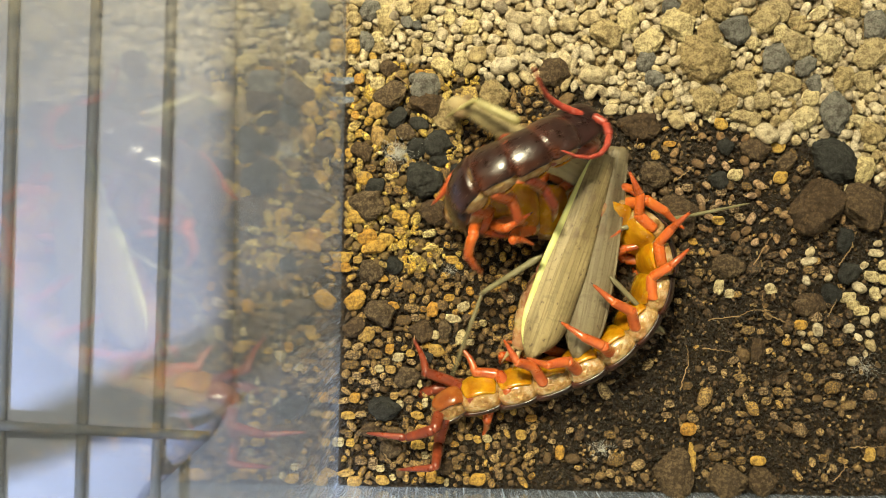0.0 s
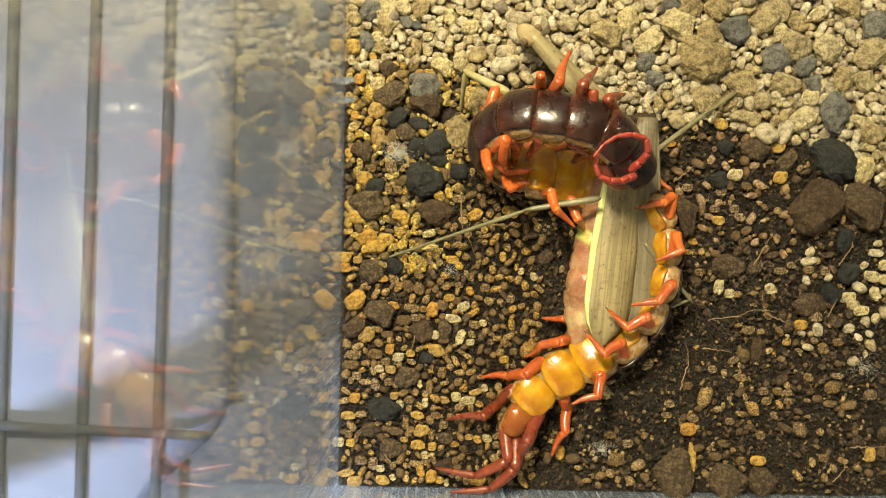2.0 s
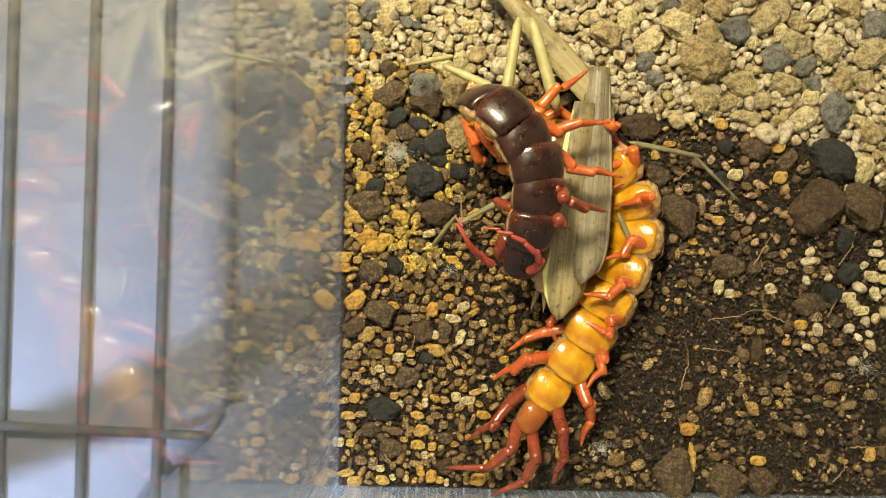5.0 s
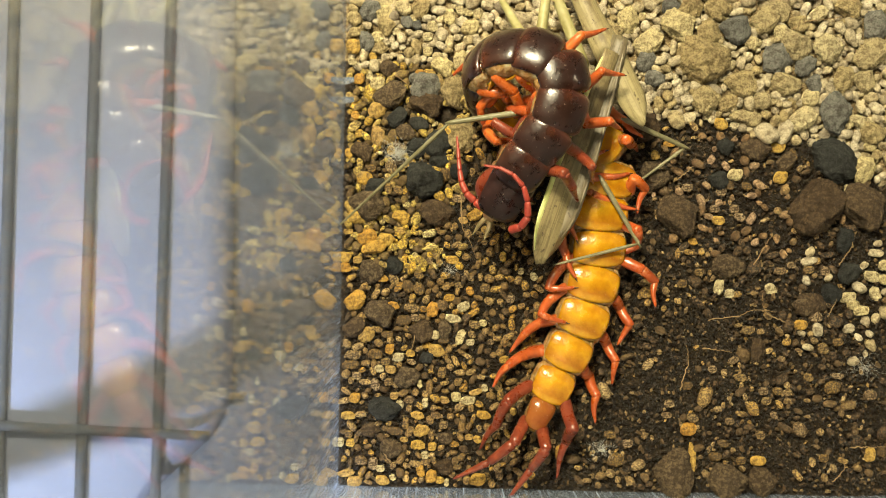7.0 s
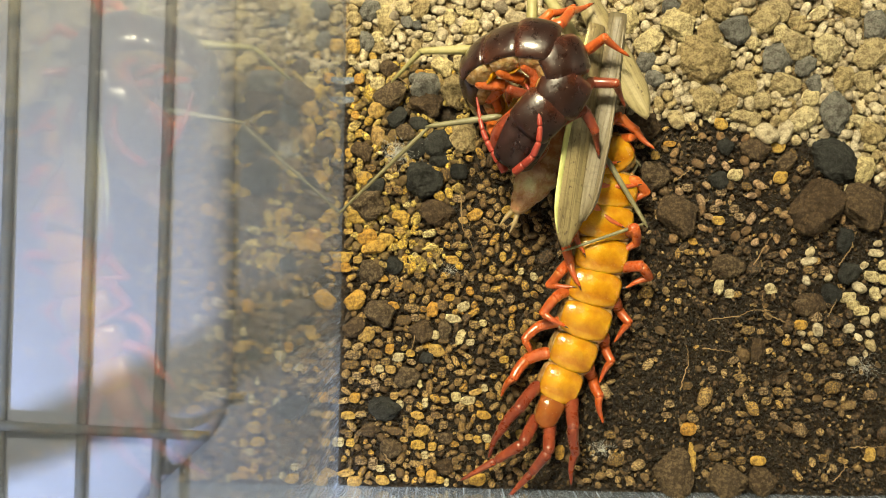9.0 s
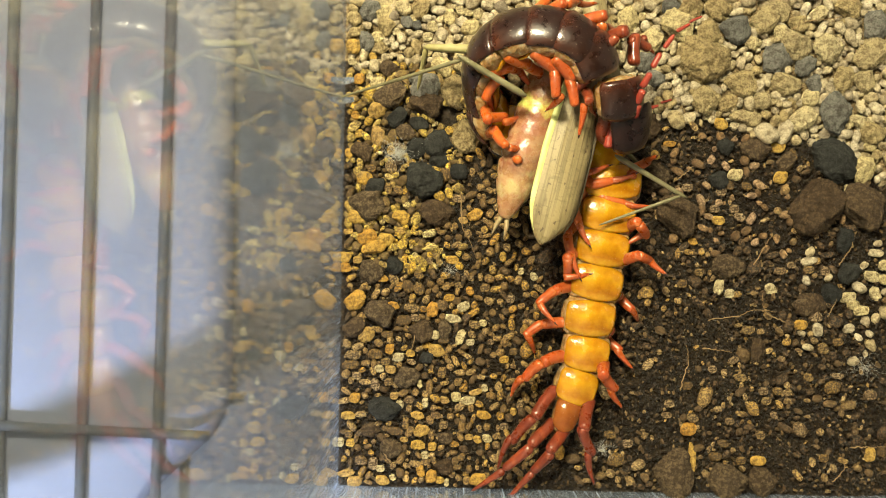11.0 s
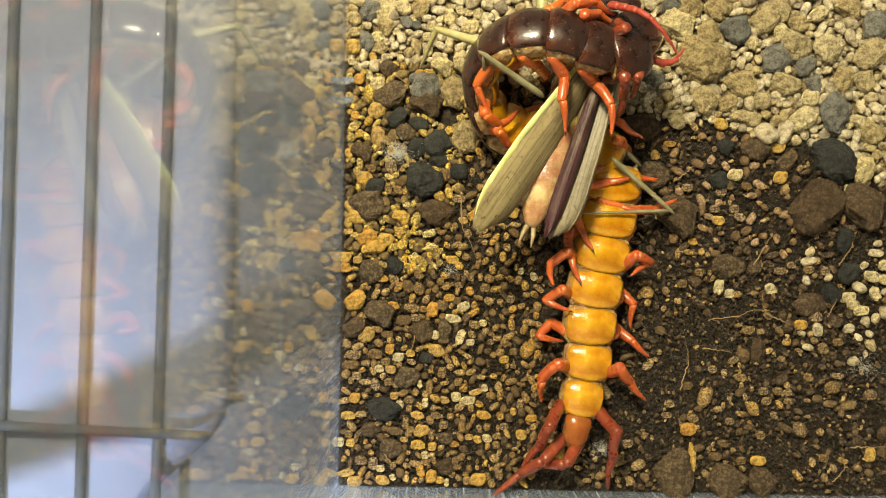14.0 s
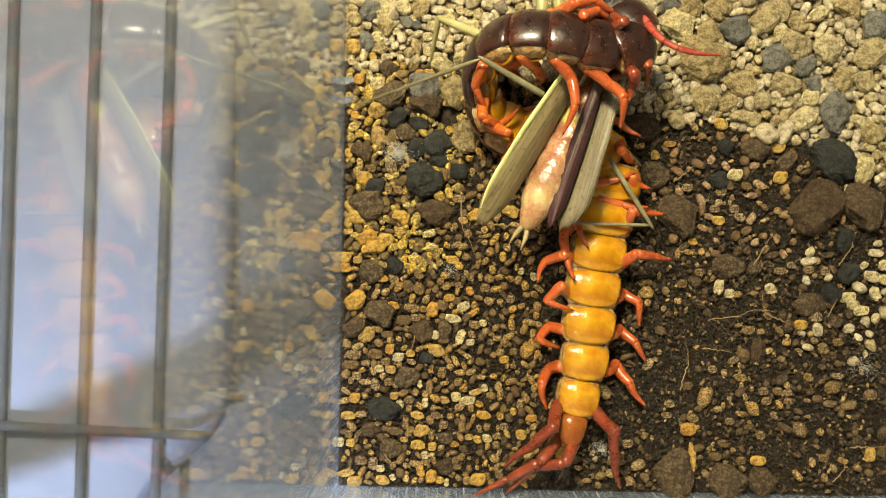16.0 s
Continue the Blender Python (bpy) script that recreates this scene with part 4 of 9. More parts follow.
    heap("pale_gravel", pale, LUMPS_MID, PUMICE, "pale cream pumice gravel strewn loosely", "gravel")
    heap("ochre_gravel", ochre, LUMPS_MID, OCHRE_MIX, "ochre and brown clay granules on dark soil", "gravel")
    heap("tan_gravel", [p for p in tan if p[0] < 0.026], LUMPS_MID, TAN_MIX, "small amber and tan granules on dark soil", "gravel")
    heap("dull_gravel", [p for p in tan if p[0] >= 0.026], LUMPS_MID, DULL_MIX, "small dull tan granules scattered on dark soil", "gravel")
    heap("rosy_gravel", rosy, LUMPS_MID, ROSY_MIX, "rosy tan granules crowded on dark soil", "gravel")
    heap("soil_crumbs", crumbs, LUMPS_LOW, CRUMB, "fine dark crumbs of damp soil", "soil")


build_soil()
strew()


def strand(name, points, radius, material, label, category, wander=0.4):
    """A dry root or straw lying on the ground; points in mm."""
    rng = random.Random(len(bpy.data.objects))
    c, _ = spline([(x, y, 1.6) for x, y in points], 22)
    bm = bmesh.new()
    tube(bm, [Vector((x + rng.gauss(0, wander * 0.25), y + rng.gauss(0, wander * 0.25), z + rng.gauss(0, 0.12))) * MM for x, y, z in c], [radius * MM * (1 - 0.6 * i / 21) for i in range(22)], 6)
    return tagged(mesh_object(name, bm, material), label, category)


for a in ([(70.2, -17.3), (77.7, -16.4), (82.2, -14.5), (88.5, -15)], [(90.5, -17.7), (85.2, -14.8), (84.4, -10.3)], [(4.4, 14.5), (5, 6.2), (7.2, 1.8), (8.4, -1.2)],
          [(-13.5, 45.7), (-9.6, 42.7), (-7, 40.2)], [(-1, 19.6), (-2.1, 15.9), (-0.1, 13.7)], [(82, -2.8), (84.1, 1), (86.3, 4.8)],
          [(101.7, -16), (103.9, -11.4), (103.4, -9.2)], [(68.9, -24.8), (76.4, -25.7)], [(104.5, -2.4), (107.4, 2.1), (108.8, 6.7)], [(63.1, -36.2), (65.2, -28.6), (64.7, -24.2)],
          [(18, 6.5), (11.3, 7.1), (8.2, 9.3)], [(108.4, -50.3), (117.3, -49.9)], [(104, -59.4), (107, -55.6), (105.4, -51.9)], [(51.3, 31.9), (50.2, 27.8)],
          [(61.3, 19.3), (65.7, 23)], [(-14.6, -54.1), (-11.5, -58)], [(-6.9, -22.5), (-7.9, -27.8)], [(89.8, 58.8), (94.3, 61.6), (101.8, 62.7), (109.2, 65.2)]):
    strand("dry_root", a, 0.16, ROOT, "thin dry brown root lying on the soil", "root")


def web(name, x, y, radius, threads, seed):
    """A patch of fine white mould threads."""
    rng = random.Random(seed)
    bm = bmesh.new()
    for _ in range(threads):
        a, r = rng.uniform(0, 6.28), abs(rng.gauss(0, radius * 0.5))
        p = Vector((x + r * math.cos(a), y + r * math.sin(a) * 0.7, rng.uniform(1.2, 2.8)))
        q = p + Vector((rng.gauss(0, 0.9), rng.gauss(0, 0.9), rng.gauss(0, 0.4)))
        m = (p + q) / 2 + Vector((rng.gauss(0, 0.2), rng.gauss(0, 0.2), 0.15))
        tube(bm, [p * MM, m * MM, q * MM], [0.012 * MM, 0.02 * MM, 0.008 * MM], 4)
    return tagged(mesh_object(name, bm, THREAD), "patch of fine white mould threads on the stones", "mould", "", "stuff")


web("mould_threads", -12.3, 25.1, 5.2, 520, 1)
web("mould_threads", 42.7, -51.9, 4.0, 160, 2)
web("mould_threads", 111.7, -29.3, 6.0, 150, 3)
web("mould_threads", 1.8, -5.5, 2.6, 60, 4)


# ---------------------------------------------------------------- the centipede
SEGMENTS = 21


def plate(bm, length, width, thick, rise, curl, sign, n_u=11, n_v=15, front=0.93, sink=0.0, grooves=(), bow=0.0, square=0.86):
    """A curved plate: x along the body, arched over y; sign +1 for the back, -1 for the belly."""
    def sheet(shrink, lower):
        rows = []
        for i in range(n_u):
            u = i / (n_u - 1) * 2 - 1
            edge = (1 - abs(u) ** 5) ** 0.5 if abs(u) < 1 else 0.0
            w = width / 2 * (front + (1 - front) * (u + 1) / 2) * (square + (1 - square) * edge) * shrink
            row = []
            for j in range(n_v):
                q = j / (n_v - 1) * 2 - 1
                a = q * curl
                x = u * length / 2 * shrink * (1 - 0.10 * abs(q) ** 3)
                z = rise * (math.cos(a) - math.cos(curl)) / (1 - math.cos(curl)) + thick * (0.5 + 0.5 * edge) * (0 if lower else 1) - bow * (abs(u) ** 2.4 if u < 0 else 0.6 * u * u)
                for g in grooves:
                    z -= 0.10 * thick * math.exp(-((q - g) / 0.06) ** 2) * (0 if lower else 1)
                row.append(bm.verts.new((x, w * math.sin(a) / math.sin(curl), sign * (sink + z))))
            rows.append(row)
        return rows
    outer, inner = sheet(1.0, False), sheet(0.97, True)
    for s in (outer, inner):
        for i in range(n_u - 1):
            for j in range(n_v - 1):
                bm.faces.new((s[i][j], s[i + 1][j], s[i + 1][j + 1], s[i][j + 1]))
    rim = lambda s: [s[0][j] for j in range(n_v)] + [s[i][-1] for i in range(1, n_u)] + [s[-1][j] for j in range(n_v - 2, -1, -1)] + [s[i][0] for i in range(n_u - 2, 0, -1)]
    a, b = rim(outer), rim(inner)
    for k in range(len(a)):
        bm.faces.new((a[k], a[(k + 1) % len(a)], b[(k + 1) % len(a)], b[k]))


CENTIPEDE = top("centipede", "giant dark maroon centipede with orange-red legs gripping a locust", "centipede")
BODY = []


def body_width(i):
    return float(np.interp(i, [1, 3, 8, 14, 18, 20, 21], [12.0, 13.0, 14.6, 16.2, 14.4, 11.6, 6.4]))


def build_centipede():
    # head: a domed plate, two poison claws and their base
    bm = bmesh.new()
    bmesh.ops.create_uvsphere(bm, u_segments=20, v_segments=12, radius=1)
    for v in bm.verts:
        v.co = Vector((v.co.x * 4.6, v.co.y * 4.8, v.co.z * 2.6 - 0.6)) * MM
    head = part("head", bm, MEMBRANE, CENTIPEDE, "dark brown head with red antennae")
    bm = bmesh.new()
    plate(bm, 12.0 * MM, 11.8 * MM, 0.5 * MM, 2.0 * MM, 1.1, 1, sink=1.0 * MM, front=0.86, n_u=13, bow=0.5 * MM)
    part("head_plate", bm, HEAD_SHELL, head, "dark glossy head plate")
    for s in (1, -1):
        bm = bmesh.new()
        c, _ = spline([(3.5, 3.8 * s, -2.2), (-0.5, 5.4 * s, -2.8), (-4.0, 4.4 * s, -3.2), (-5.8, 1.2 * s, -3.4)], 16)
        tube(bm, [Vector(p) * MM for p in c], [(1.9 * (1 - (i / 15) ** 2.2) + 0.12) * MM for i in range(16)], 10)
        part("poison_claw", bm, RED_SKIN, head, "red curved poison claw")
    bm = bmesh.new()
    plate(bm, 8 * MM, 10 * MM, 0.5 * MM, 1.6 * MM, 1.1, -1, sink=1.6 * MM)
    part("claw_base", bm, RED_SKIN, head)
    BODY.append(head)
    for i in range(1, SEGMENTS + 1):
        w = body_width(i)
        long_ = (8.0 if i < 10 else 9.2) if i < 21 else 8.5
        bm = bmesh.new()
        bmesh.ops.create_uvsphere(bm, u_segments=20, v_segments=12, radius=1)
        for v in bm.verts:
            k = math.copysign(abs(v.co.x) ** 0.45, v.co.x)
            v.co = Vector((k * long_ * 0.62, v.co.y * w * 0.50, v.co.z * 4.15)) * MM
            v.co.z += 0.25 * MM * noise.noise(v.co * 900)
        seg = part("segment", bm, MEMBRANE, CENTIPEDE)
        bm = bmesh.new()
        plate(bm, (long_ + 2.0) * MM, w * MM, 0.45 * MM, 2.8 * MM, 1.2, 1, sink=1.4 * MM, grooves=(-0.35, 0.35), bow=0.9 * MM)
        part("back_plate", bm, TERGITE, seg, "dark maroon glossy back plate")
        bm = bmesh.new()
        plate(bm, (long_ + 0.1) * MM, w * 0.86 * MM, 0.6 * MM, 1.3 * MM, 1.0, -1, sink=2.9 * MM, front=1.04 if i < 21 else 1.35, bow=1.3 * MM, n_u=17, square=0.6)
        part("belly_plate", bm, STERNITE if i < 21 else TAIL_SKIN, seg, "amber belly plate")
        # soft pale flanks, bulging between the plates
        for side in (1, -1):
            bm = bmesh.new()
            bmesh.ops.create_uvsphere(bm, u_segments=16, v_segments=10, radius=1)
            for v in bm.verts:
                v.co = Vector((v.co.x * long_ * 0.58, side * w * 0.34 + v.co.y * w * 0.135, v.co.z * 2.7 - 0.6)) * MM
                v.co += Vector((0, side, 0.4)) * 0.5 * MM * noise.noise(v.co * 420 + Vector((i, side, 0)))
            part("flank", bm, MEMBRANE, seg, "pale wrinkled flank skin")
        BODY.append(seg)


build_centipede()


def chain(rows, pieces):
    """Poses of the pieces of a chain at each time: x along the chain, z by the angle about it (0: up, 90: to its own side)."""
    poses = [[] for _ in range(pieces)]
    for t, points in rows:
        fine, _ = spline(points, 401)
        share = np.interp(np.arange(pieces), [0, 8, 14, pieces - 2, pieces - 1], [0.95, 0.9, 1.05, 1.15, 0.8])
        cut = np.concatenate([[0], np.cumsum(share)]) / share.sum() * 400
        at = lambda q: np.array([np.interp(q, np.arange(401), fine[:, k]) for k in range(4)])
        for i in range(pieces):
            a, b, m = at(cut[i]), at(cut[i + 1]), at((cut[i] + cut[i + 1]) / 2)
            x = Vector((b - a)[:3]).normalized()
            side = x.cross(Vector((0, 0, 1))).normalized()
            up = side.cross(x)
            psi = radians(m[3])
            z = up * math.cos(psi) + side * math.sin(psi)
            y = z.cross(x)
            mat = Matrix((x, y, z)).transposed().to_4x4()
            mat.translation = Vector(m[:3]) * MM
            poses[i].append((t, mat))
    return poses


def rounded(length, r0, r1, n=14, neck=0.35):
    """A limb piece along x with rounded ends."""
    bm = bmesh.new()
    pts, rad = [], []
    for i in range(n):
        u = i / (n - 1)
        cap = math.sqrt(max(0.0, 1 - (max(0, 0.16 - min(u, 1 - u)) / 0.16) ** 2))
        pts.append((u * length * MM, 0, 0))
        rad.append(max(0.05, (r0 + (r1 - r0) * u) * (neck + (1 - neck) * cap)) * MM)
    tube(bm, pts, rad, 12)
    return bm


JOINTED = {}


def limb(name, thing, piece_names, lengths, radii, material, labels=""):
    """A jointed limb of rigid pieces that are moved one by one."""
    JOINTED[name] = ([part(p, rounded(l * 1.06, radii[k], radii[k + 1]), material, thing, labels) for k, (p, l) in enumerate(zip(piece_names, lengths))], lengths, [[] for _ in lengths])


def reach(name):
    def add(t, *points):
        pieces, lengths, rows = JOINTED[name]
        start = Vector(points[0][:3])
        c = points if len(points) == len(lengths) + 1 else [tuple(r) for r in spline([p[:3] for p in points], len(lengths) + 1)[0]]
        for k, l in enumerate(lengths):
            way = (Vector(c[k + 1][:3]) - Vector(c[k][:3])).normalized()
            rows[k].append(laid(t, start, start + way * l))
            start = start + way * l
    return add


def laid(t, a, b, roll=0.0):
    """A row: a piece that starts at a (mm) and points to b, rolled about its length."""
    a, b = Vector(a) * MM, Vector(b) * MM
    x = (b - a).normalized()
    side = x.cross(Vector((0, 0, 1))).normalized()
    up = side.cross(x)
    z = up * math.cos(radians(roll)) + side * math.sin(radians(roll))
    m = Matrix((x, z.cross(x), z)).transposed().to_4x4()
    m.translation = a
    return (t, m)


for name in ("tail_a", "tail_b"):
    limb(name, CENTIPEDE, ("terminal_leg_thigh", "terminal_leg_shank", "terminal_leg_foot"), (10.0, 9.6, 10.4), (1.75, 1.5, 1.15, 0.35), RED_SKIN, "crimson terminal leg")
for name, size in (("antenna_a", 3.6), ("antenna_b", 2.9)):
    limb(name, CENTIPEDE, ("antenna_base", "antenna_joint", "antenna_joint", "antenna_joint", "antenna_joint", "antenna_tip", "antenna_tip"), (size,) * 7, (1.05, 0.95, 0.85, 0.75, 0.62, 0.5, 0.38, 0.22), ANTENNA, "rosy red antenna")

# ---------------------------------------------------------------- the locust
LOCUST = top("locust", "straw-brown locust with torn wings held by the centipede", "locust")


def wing_half(u, width):
    """Half the width of a wing at the share u of its length."""
    return 0.5 * width * (0.48 + 0.52 * min(1, u / 0.55) ** 0.8) * (1 - 0.78 * max(0, (u - 0.76) / 0.24) ** 2.8)


def blade(bm, length, width, thick, camber):
    """A wing: x from root to tip, y across, arched."""
    n, m = 30, 11
    def sheet(dz):
        rows = []
        for i in range(n):
            u = i / (n - 1)
            w = wing_half(u, width)
            row = []
            for j in range(m):
                q = j / (m - 1) * 2 - 1
                fold = 0.00011 * math.sin(j * 2.4) + 0.00016 * math.sin(9 * u + 3 * q) * q
                row.append(bm.verts.new((u * length - 0.035 * length * max(0, u - 0.8) / 0.2 * (q + 1) / 2 + 0.006 * length * math.sin(j * 2.9) * (u > 0.97), w * q, camber * (1 - q * q) + dz + fold)))
            rows.append(row)
        return rows
    a, b = sheet(thick), sheet(0)
    for s in (a, b):
        for i in range(n - 1):
            for j in range(m - 1):
                bm.faces.new((s[i][j], s[i + 1][j], s[i + 1][j + 1], s[i][j + 1]))
    rim = lambda s: [s[0][j] for j in range(m)] + [s[i][-1] for i in range(1, n)] + [s[-1][j] for j in range(m - 2, -1, -1)] + [s[i][0] for i in range(n - 2, 0, -1)]
    p, q = rim(a), rim(b)
    for k in range(len(p)):
        bm.faces.new((p[k], p[(k + 1) % len(p)], q[(k + 1) % len(p)], q[k]))


def build_locust():
    out = {}
    for name, mat, side, lab in (("forewing", WING, -1, "straw brown forewing with a lime edge"), ("forewing", WING_GREY, 1, "grey brown forewing")):
        bm = bmesh.new()
        wide = (11.6 if side < 0 else 10.4) * MM
        blade(bm, 55 * MM, wide, 0.2 * MM, 1.4 * MM)
        w = part(name, bm, mat, LOCUST, lab)
        bm = bmesh.new()
        shares = [0.04 + 0.9 * q / 17 for q in range(18)]
        tube(bm, [(u * 55 * MM, side * (wing_half(u, wide) - 0.5 * MM), 0.42 * MM) for u in shares], [(0.95 if side < 0 else 0.5) * min(1, 0.35 + 4 * u, 0.2 + 4 * (0.98 - u)) * MM for u in shares], 8, 0.42)
        part("wing_edge", bm, LIME if side < 0 else WING_GREY, w, "lime green wing edge" if side < 0 else "")
        out["wing_a" if side < 0 else "wing_b"] = w
    bm = bmesh.new()
    blade(bm, 46 * MM, 4.0 * MM, 0.3 * MM, 1.2 * MM)
    out["hindwing"] = part("hindwing", bm, HINDWING, LOCUST, "dark purple folded hindwing")
    # abdomen of nine rings
    bm = bmesh.new()
    pts, rad = [], []
    for i in range(46):
        u = i / 45
        ring = (u * 9) % 1
        r = 6.2 * (1 - 0.1 * (1 - u) - 0.78 * max(0, (u - 0.66) / 0.34) ** 1.7) * (1 - 0.12 * math.exp(-((ring - 0.06) / 0.09) ** 2))
        pts.append(((u * 44 - 10) * MM, 0, 0))
        rad.append(r * MM)
    tube(bm, pts, rad, 18, 0.9)
    out["abdomen"] = part("abdomen", bm, BELLY, LOCUST, "pink and straw ringed abdomen")
    for s in (1, -1):
        bm = bmesh.new()
        tube(bm, [(33 * MM, 0.5 * s * MM, 0), (36 * MM, 1.3 * s * MM, 0), (39 * MM, 1.6 * s * MM, 0)], [0.7 * MM, 0.6 * MM, 0.1 * MM], 8)
        part("tail_valve", bm, LOCUST_SKIN, out["abdomen"])
    # thorax and neck shield
    bm = bmesh.new()
    c, _ = spline([(0, 0, 0), (10, 0, 0.5), (24, 0, 0.3), (40, 0, -0.5)], 28)
    tube(bm, [Vector(p) * MM for p in c], [(1.9 + 1.9 * math.sin(min(1, i / 27 * 1.15 + 0.1) * math.pi * 0.55)) * 0.72 * min(1, 0.3 + (27 - i) / 8) * MM for i in range(28)], 18, 0.6)
    th = part("thorax", bm, LOCUST_SKIN, LOCUST)
    bm = bmesh.new()
    blade(bm, 46 * MM, 7.2 * MM, 0.3 * MM, 1.6 * MM)
    sh = part("neck_shield", bm, SHIELD, th, "olive straw flat neck shield")
    sh.matrix_basis = pose(-3 * MM, 0, 1.0 * MM)
    bm = bmesh.new()
    bmesh.ops.create_uvsphere(bm, u_segments=20, v_segments=14, radius=1)
    for v in bm.verts:
        z = v.co.z
        v.co = Vector((v.co.x * (2.6 - 0.4 * z) - 1.2 * (z < 0) * abs(z), v.co.y * (2.7 + 0.4 * z), z * 4.2 - 1.0)) * MM
    h = part("head", bm, LOCUST_SKIN, th, "straw locust head")
    h.matrix_basis = pose(-2.5 * MM, 0, 0, 0, 35)
    for s in (1, -1):
        bm = bmesh.new()
        bmesh.ops.create_uvsphere(bm, u_segments=14, v_segments=10, radius=1)
        for v in bm.verts:
            v.co = Vector((v.co.x * 1.2, v.co.y * 0.9, v.co.z * 1.7)) * MM
        e = shared("eye", part("eye", bm, EYE_SKIN, None).data, th, pose(-2.8 * MM, 2.5 * s * MM, 0.9 * MM))
    for ob in [o for o in bpy.data.objects if o.name.startswith("eye") and o.parent is None]:
        bpy.data.objects.remove(ob)
    out["thorax"] = th
    return out


LOC = build_locust()
limb("thin_a", LOCUST, ("thin_femur", "thin_tibia"), (20.0, 21.0), (0.75, 0.5, 0.3), THIN_LEG, "thin grey-green leg")
limb("thin_b", LOCUST, ("thin_femur", "thin_tibia"), (19.0, 18.0), (0.75, 0.55, 0.25), THIN_LEG, "thin grey-green leg")
limb("thin_c", LOCUST, ("thin_femur", "thin_tibia"), (18.0, 40.0), (0.9, 0.6, 0.25), THIN_LEG, "thin grey-green leg")
limb("fore", LOCUST, ("fore_femur", "fore_tibia"), (13.0, 13.0), (1.3, 0.8, 0.35), LOCUST_GREEN, "straw-green foreleg")
limb("hind_a", LOCUST, ("hind_femur",), (22.0,), (1.3, 1.7), LOCUST_GREEN, "straw-green spiny hind leg")
limb("hind_b", LOCUST, ("hind_femur",), (20.0,), (1.1, 1.6), LOCUST_GREEN, "straw-green spiny hind leg")
for k in ("hind_a", "hind_b"):
    for q in range(9):
        bm = bmesh.new()
        tube(bm, [(q * 2 * MM + 3 * MM, 1.2 * MM, 0), (q * 2 * MM + 3.6 * MM, 2.4 * MM, 0.1 * MM)], [0.28 * MM, 0.05 * MM], 6)
        part("spine", bm, LOCUST_SKIN, JOINTED[k][0][0])


SPINE, WING_A, WING_B, HIND, ABDOMEN, THORAX = [], [], [], [], [], []


def bend(t, *points):
    SPINE.append((t, points))


def lay(rows):
    def add(t, a, b):
        rows.append(laid(t, a[:3], b[:3], a[3] if len(a) > 3 else 0))
    return add


LEG_LENGTHS = {**{i: (6.6, 6.1, 6.8) for i in range(1, 9)}, 19: (6.6, 6.2, 6.8), 20: (9.2, 8.8, 9.4)}
LEG_MESHES = {}
LEGS = {(i, side): {} for i in range(1, SEGMENTS) for side in (1, -1)}


def leg(i, side, t, *joints):
    """Where a walking leg's knee, ankle and tip are (mm); i from 1 behind the head, side +1 or -1."""
    LEGS[i, side][t] = [Vector(p) for p in joints]


def fold(t, side, *which):
    """Legs that are tucked away beneath the body at t."""
    for i in which:
        LEGS[i, side][t] = None


def leg_piece(name, length, r0, r1, material, bow=0.0):
    key = (name, length, r0, material.name)
    if key not in LEG_MESHES:
        bm = rounded(length * 1.12, r0, r1, 18, 0.72)
        for v in bm.verts:
            u = v.co.x / (length * MM)
            v.co.y += bow * MM * math.sin(math.pi * min(1, max(0, u)))
        me = bpy.data.meshes.new(name)
        bmesh.ops.recalc_face_normals(bm, faces=bm.faces)
        bm.to_mesh(me)
        bm.free()
        me.polygons.foreach_set("use_smooth", [True] * len(me.polygons))
        me.materials.append(material)
        LEG_MESHES[key] = me
    return LEG_MESHES[key]


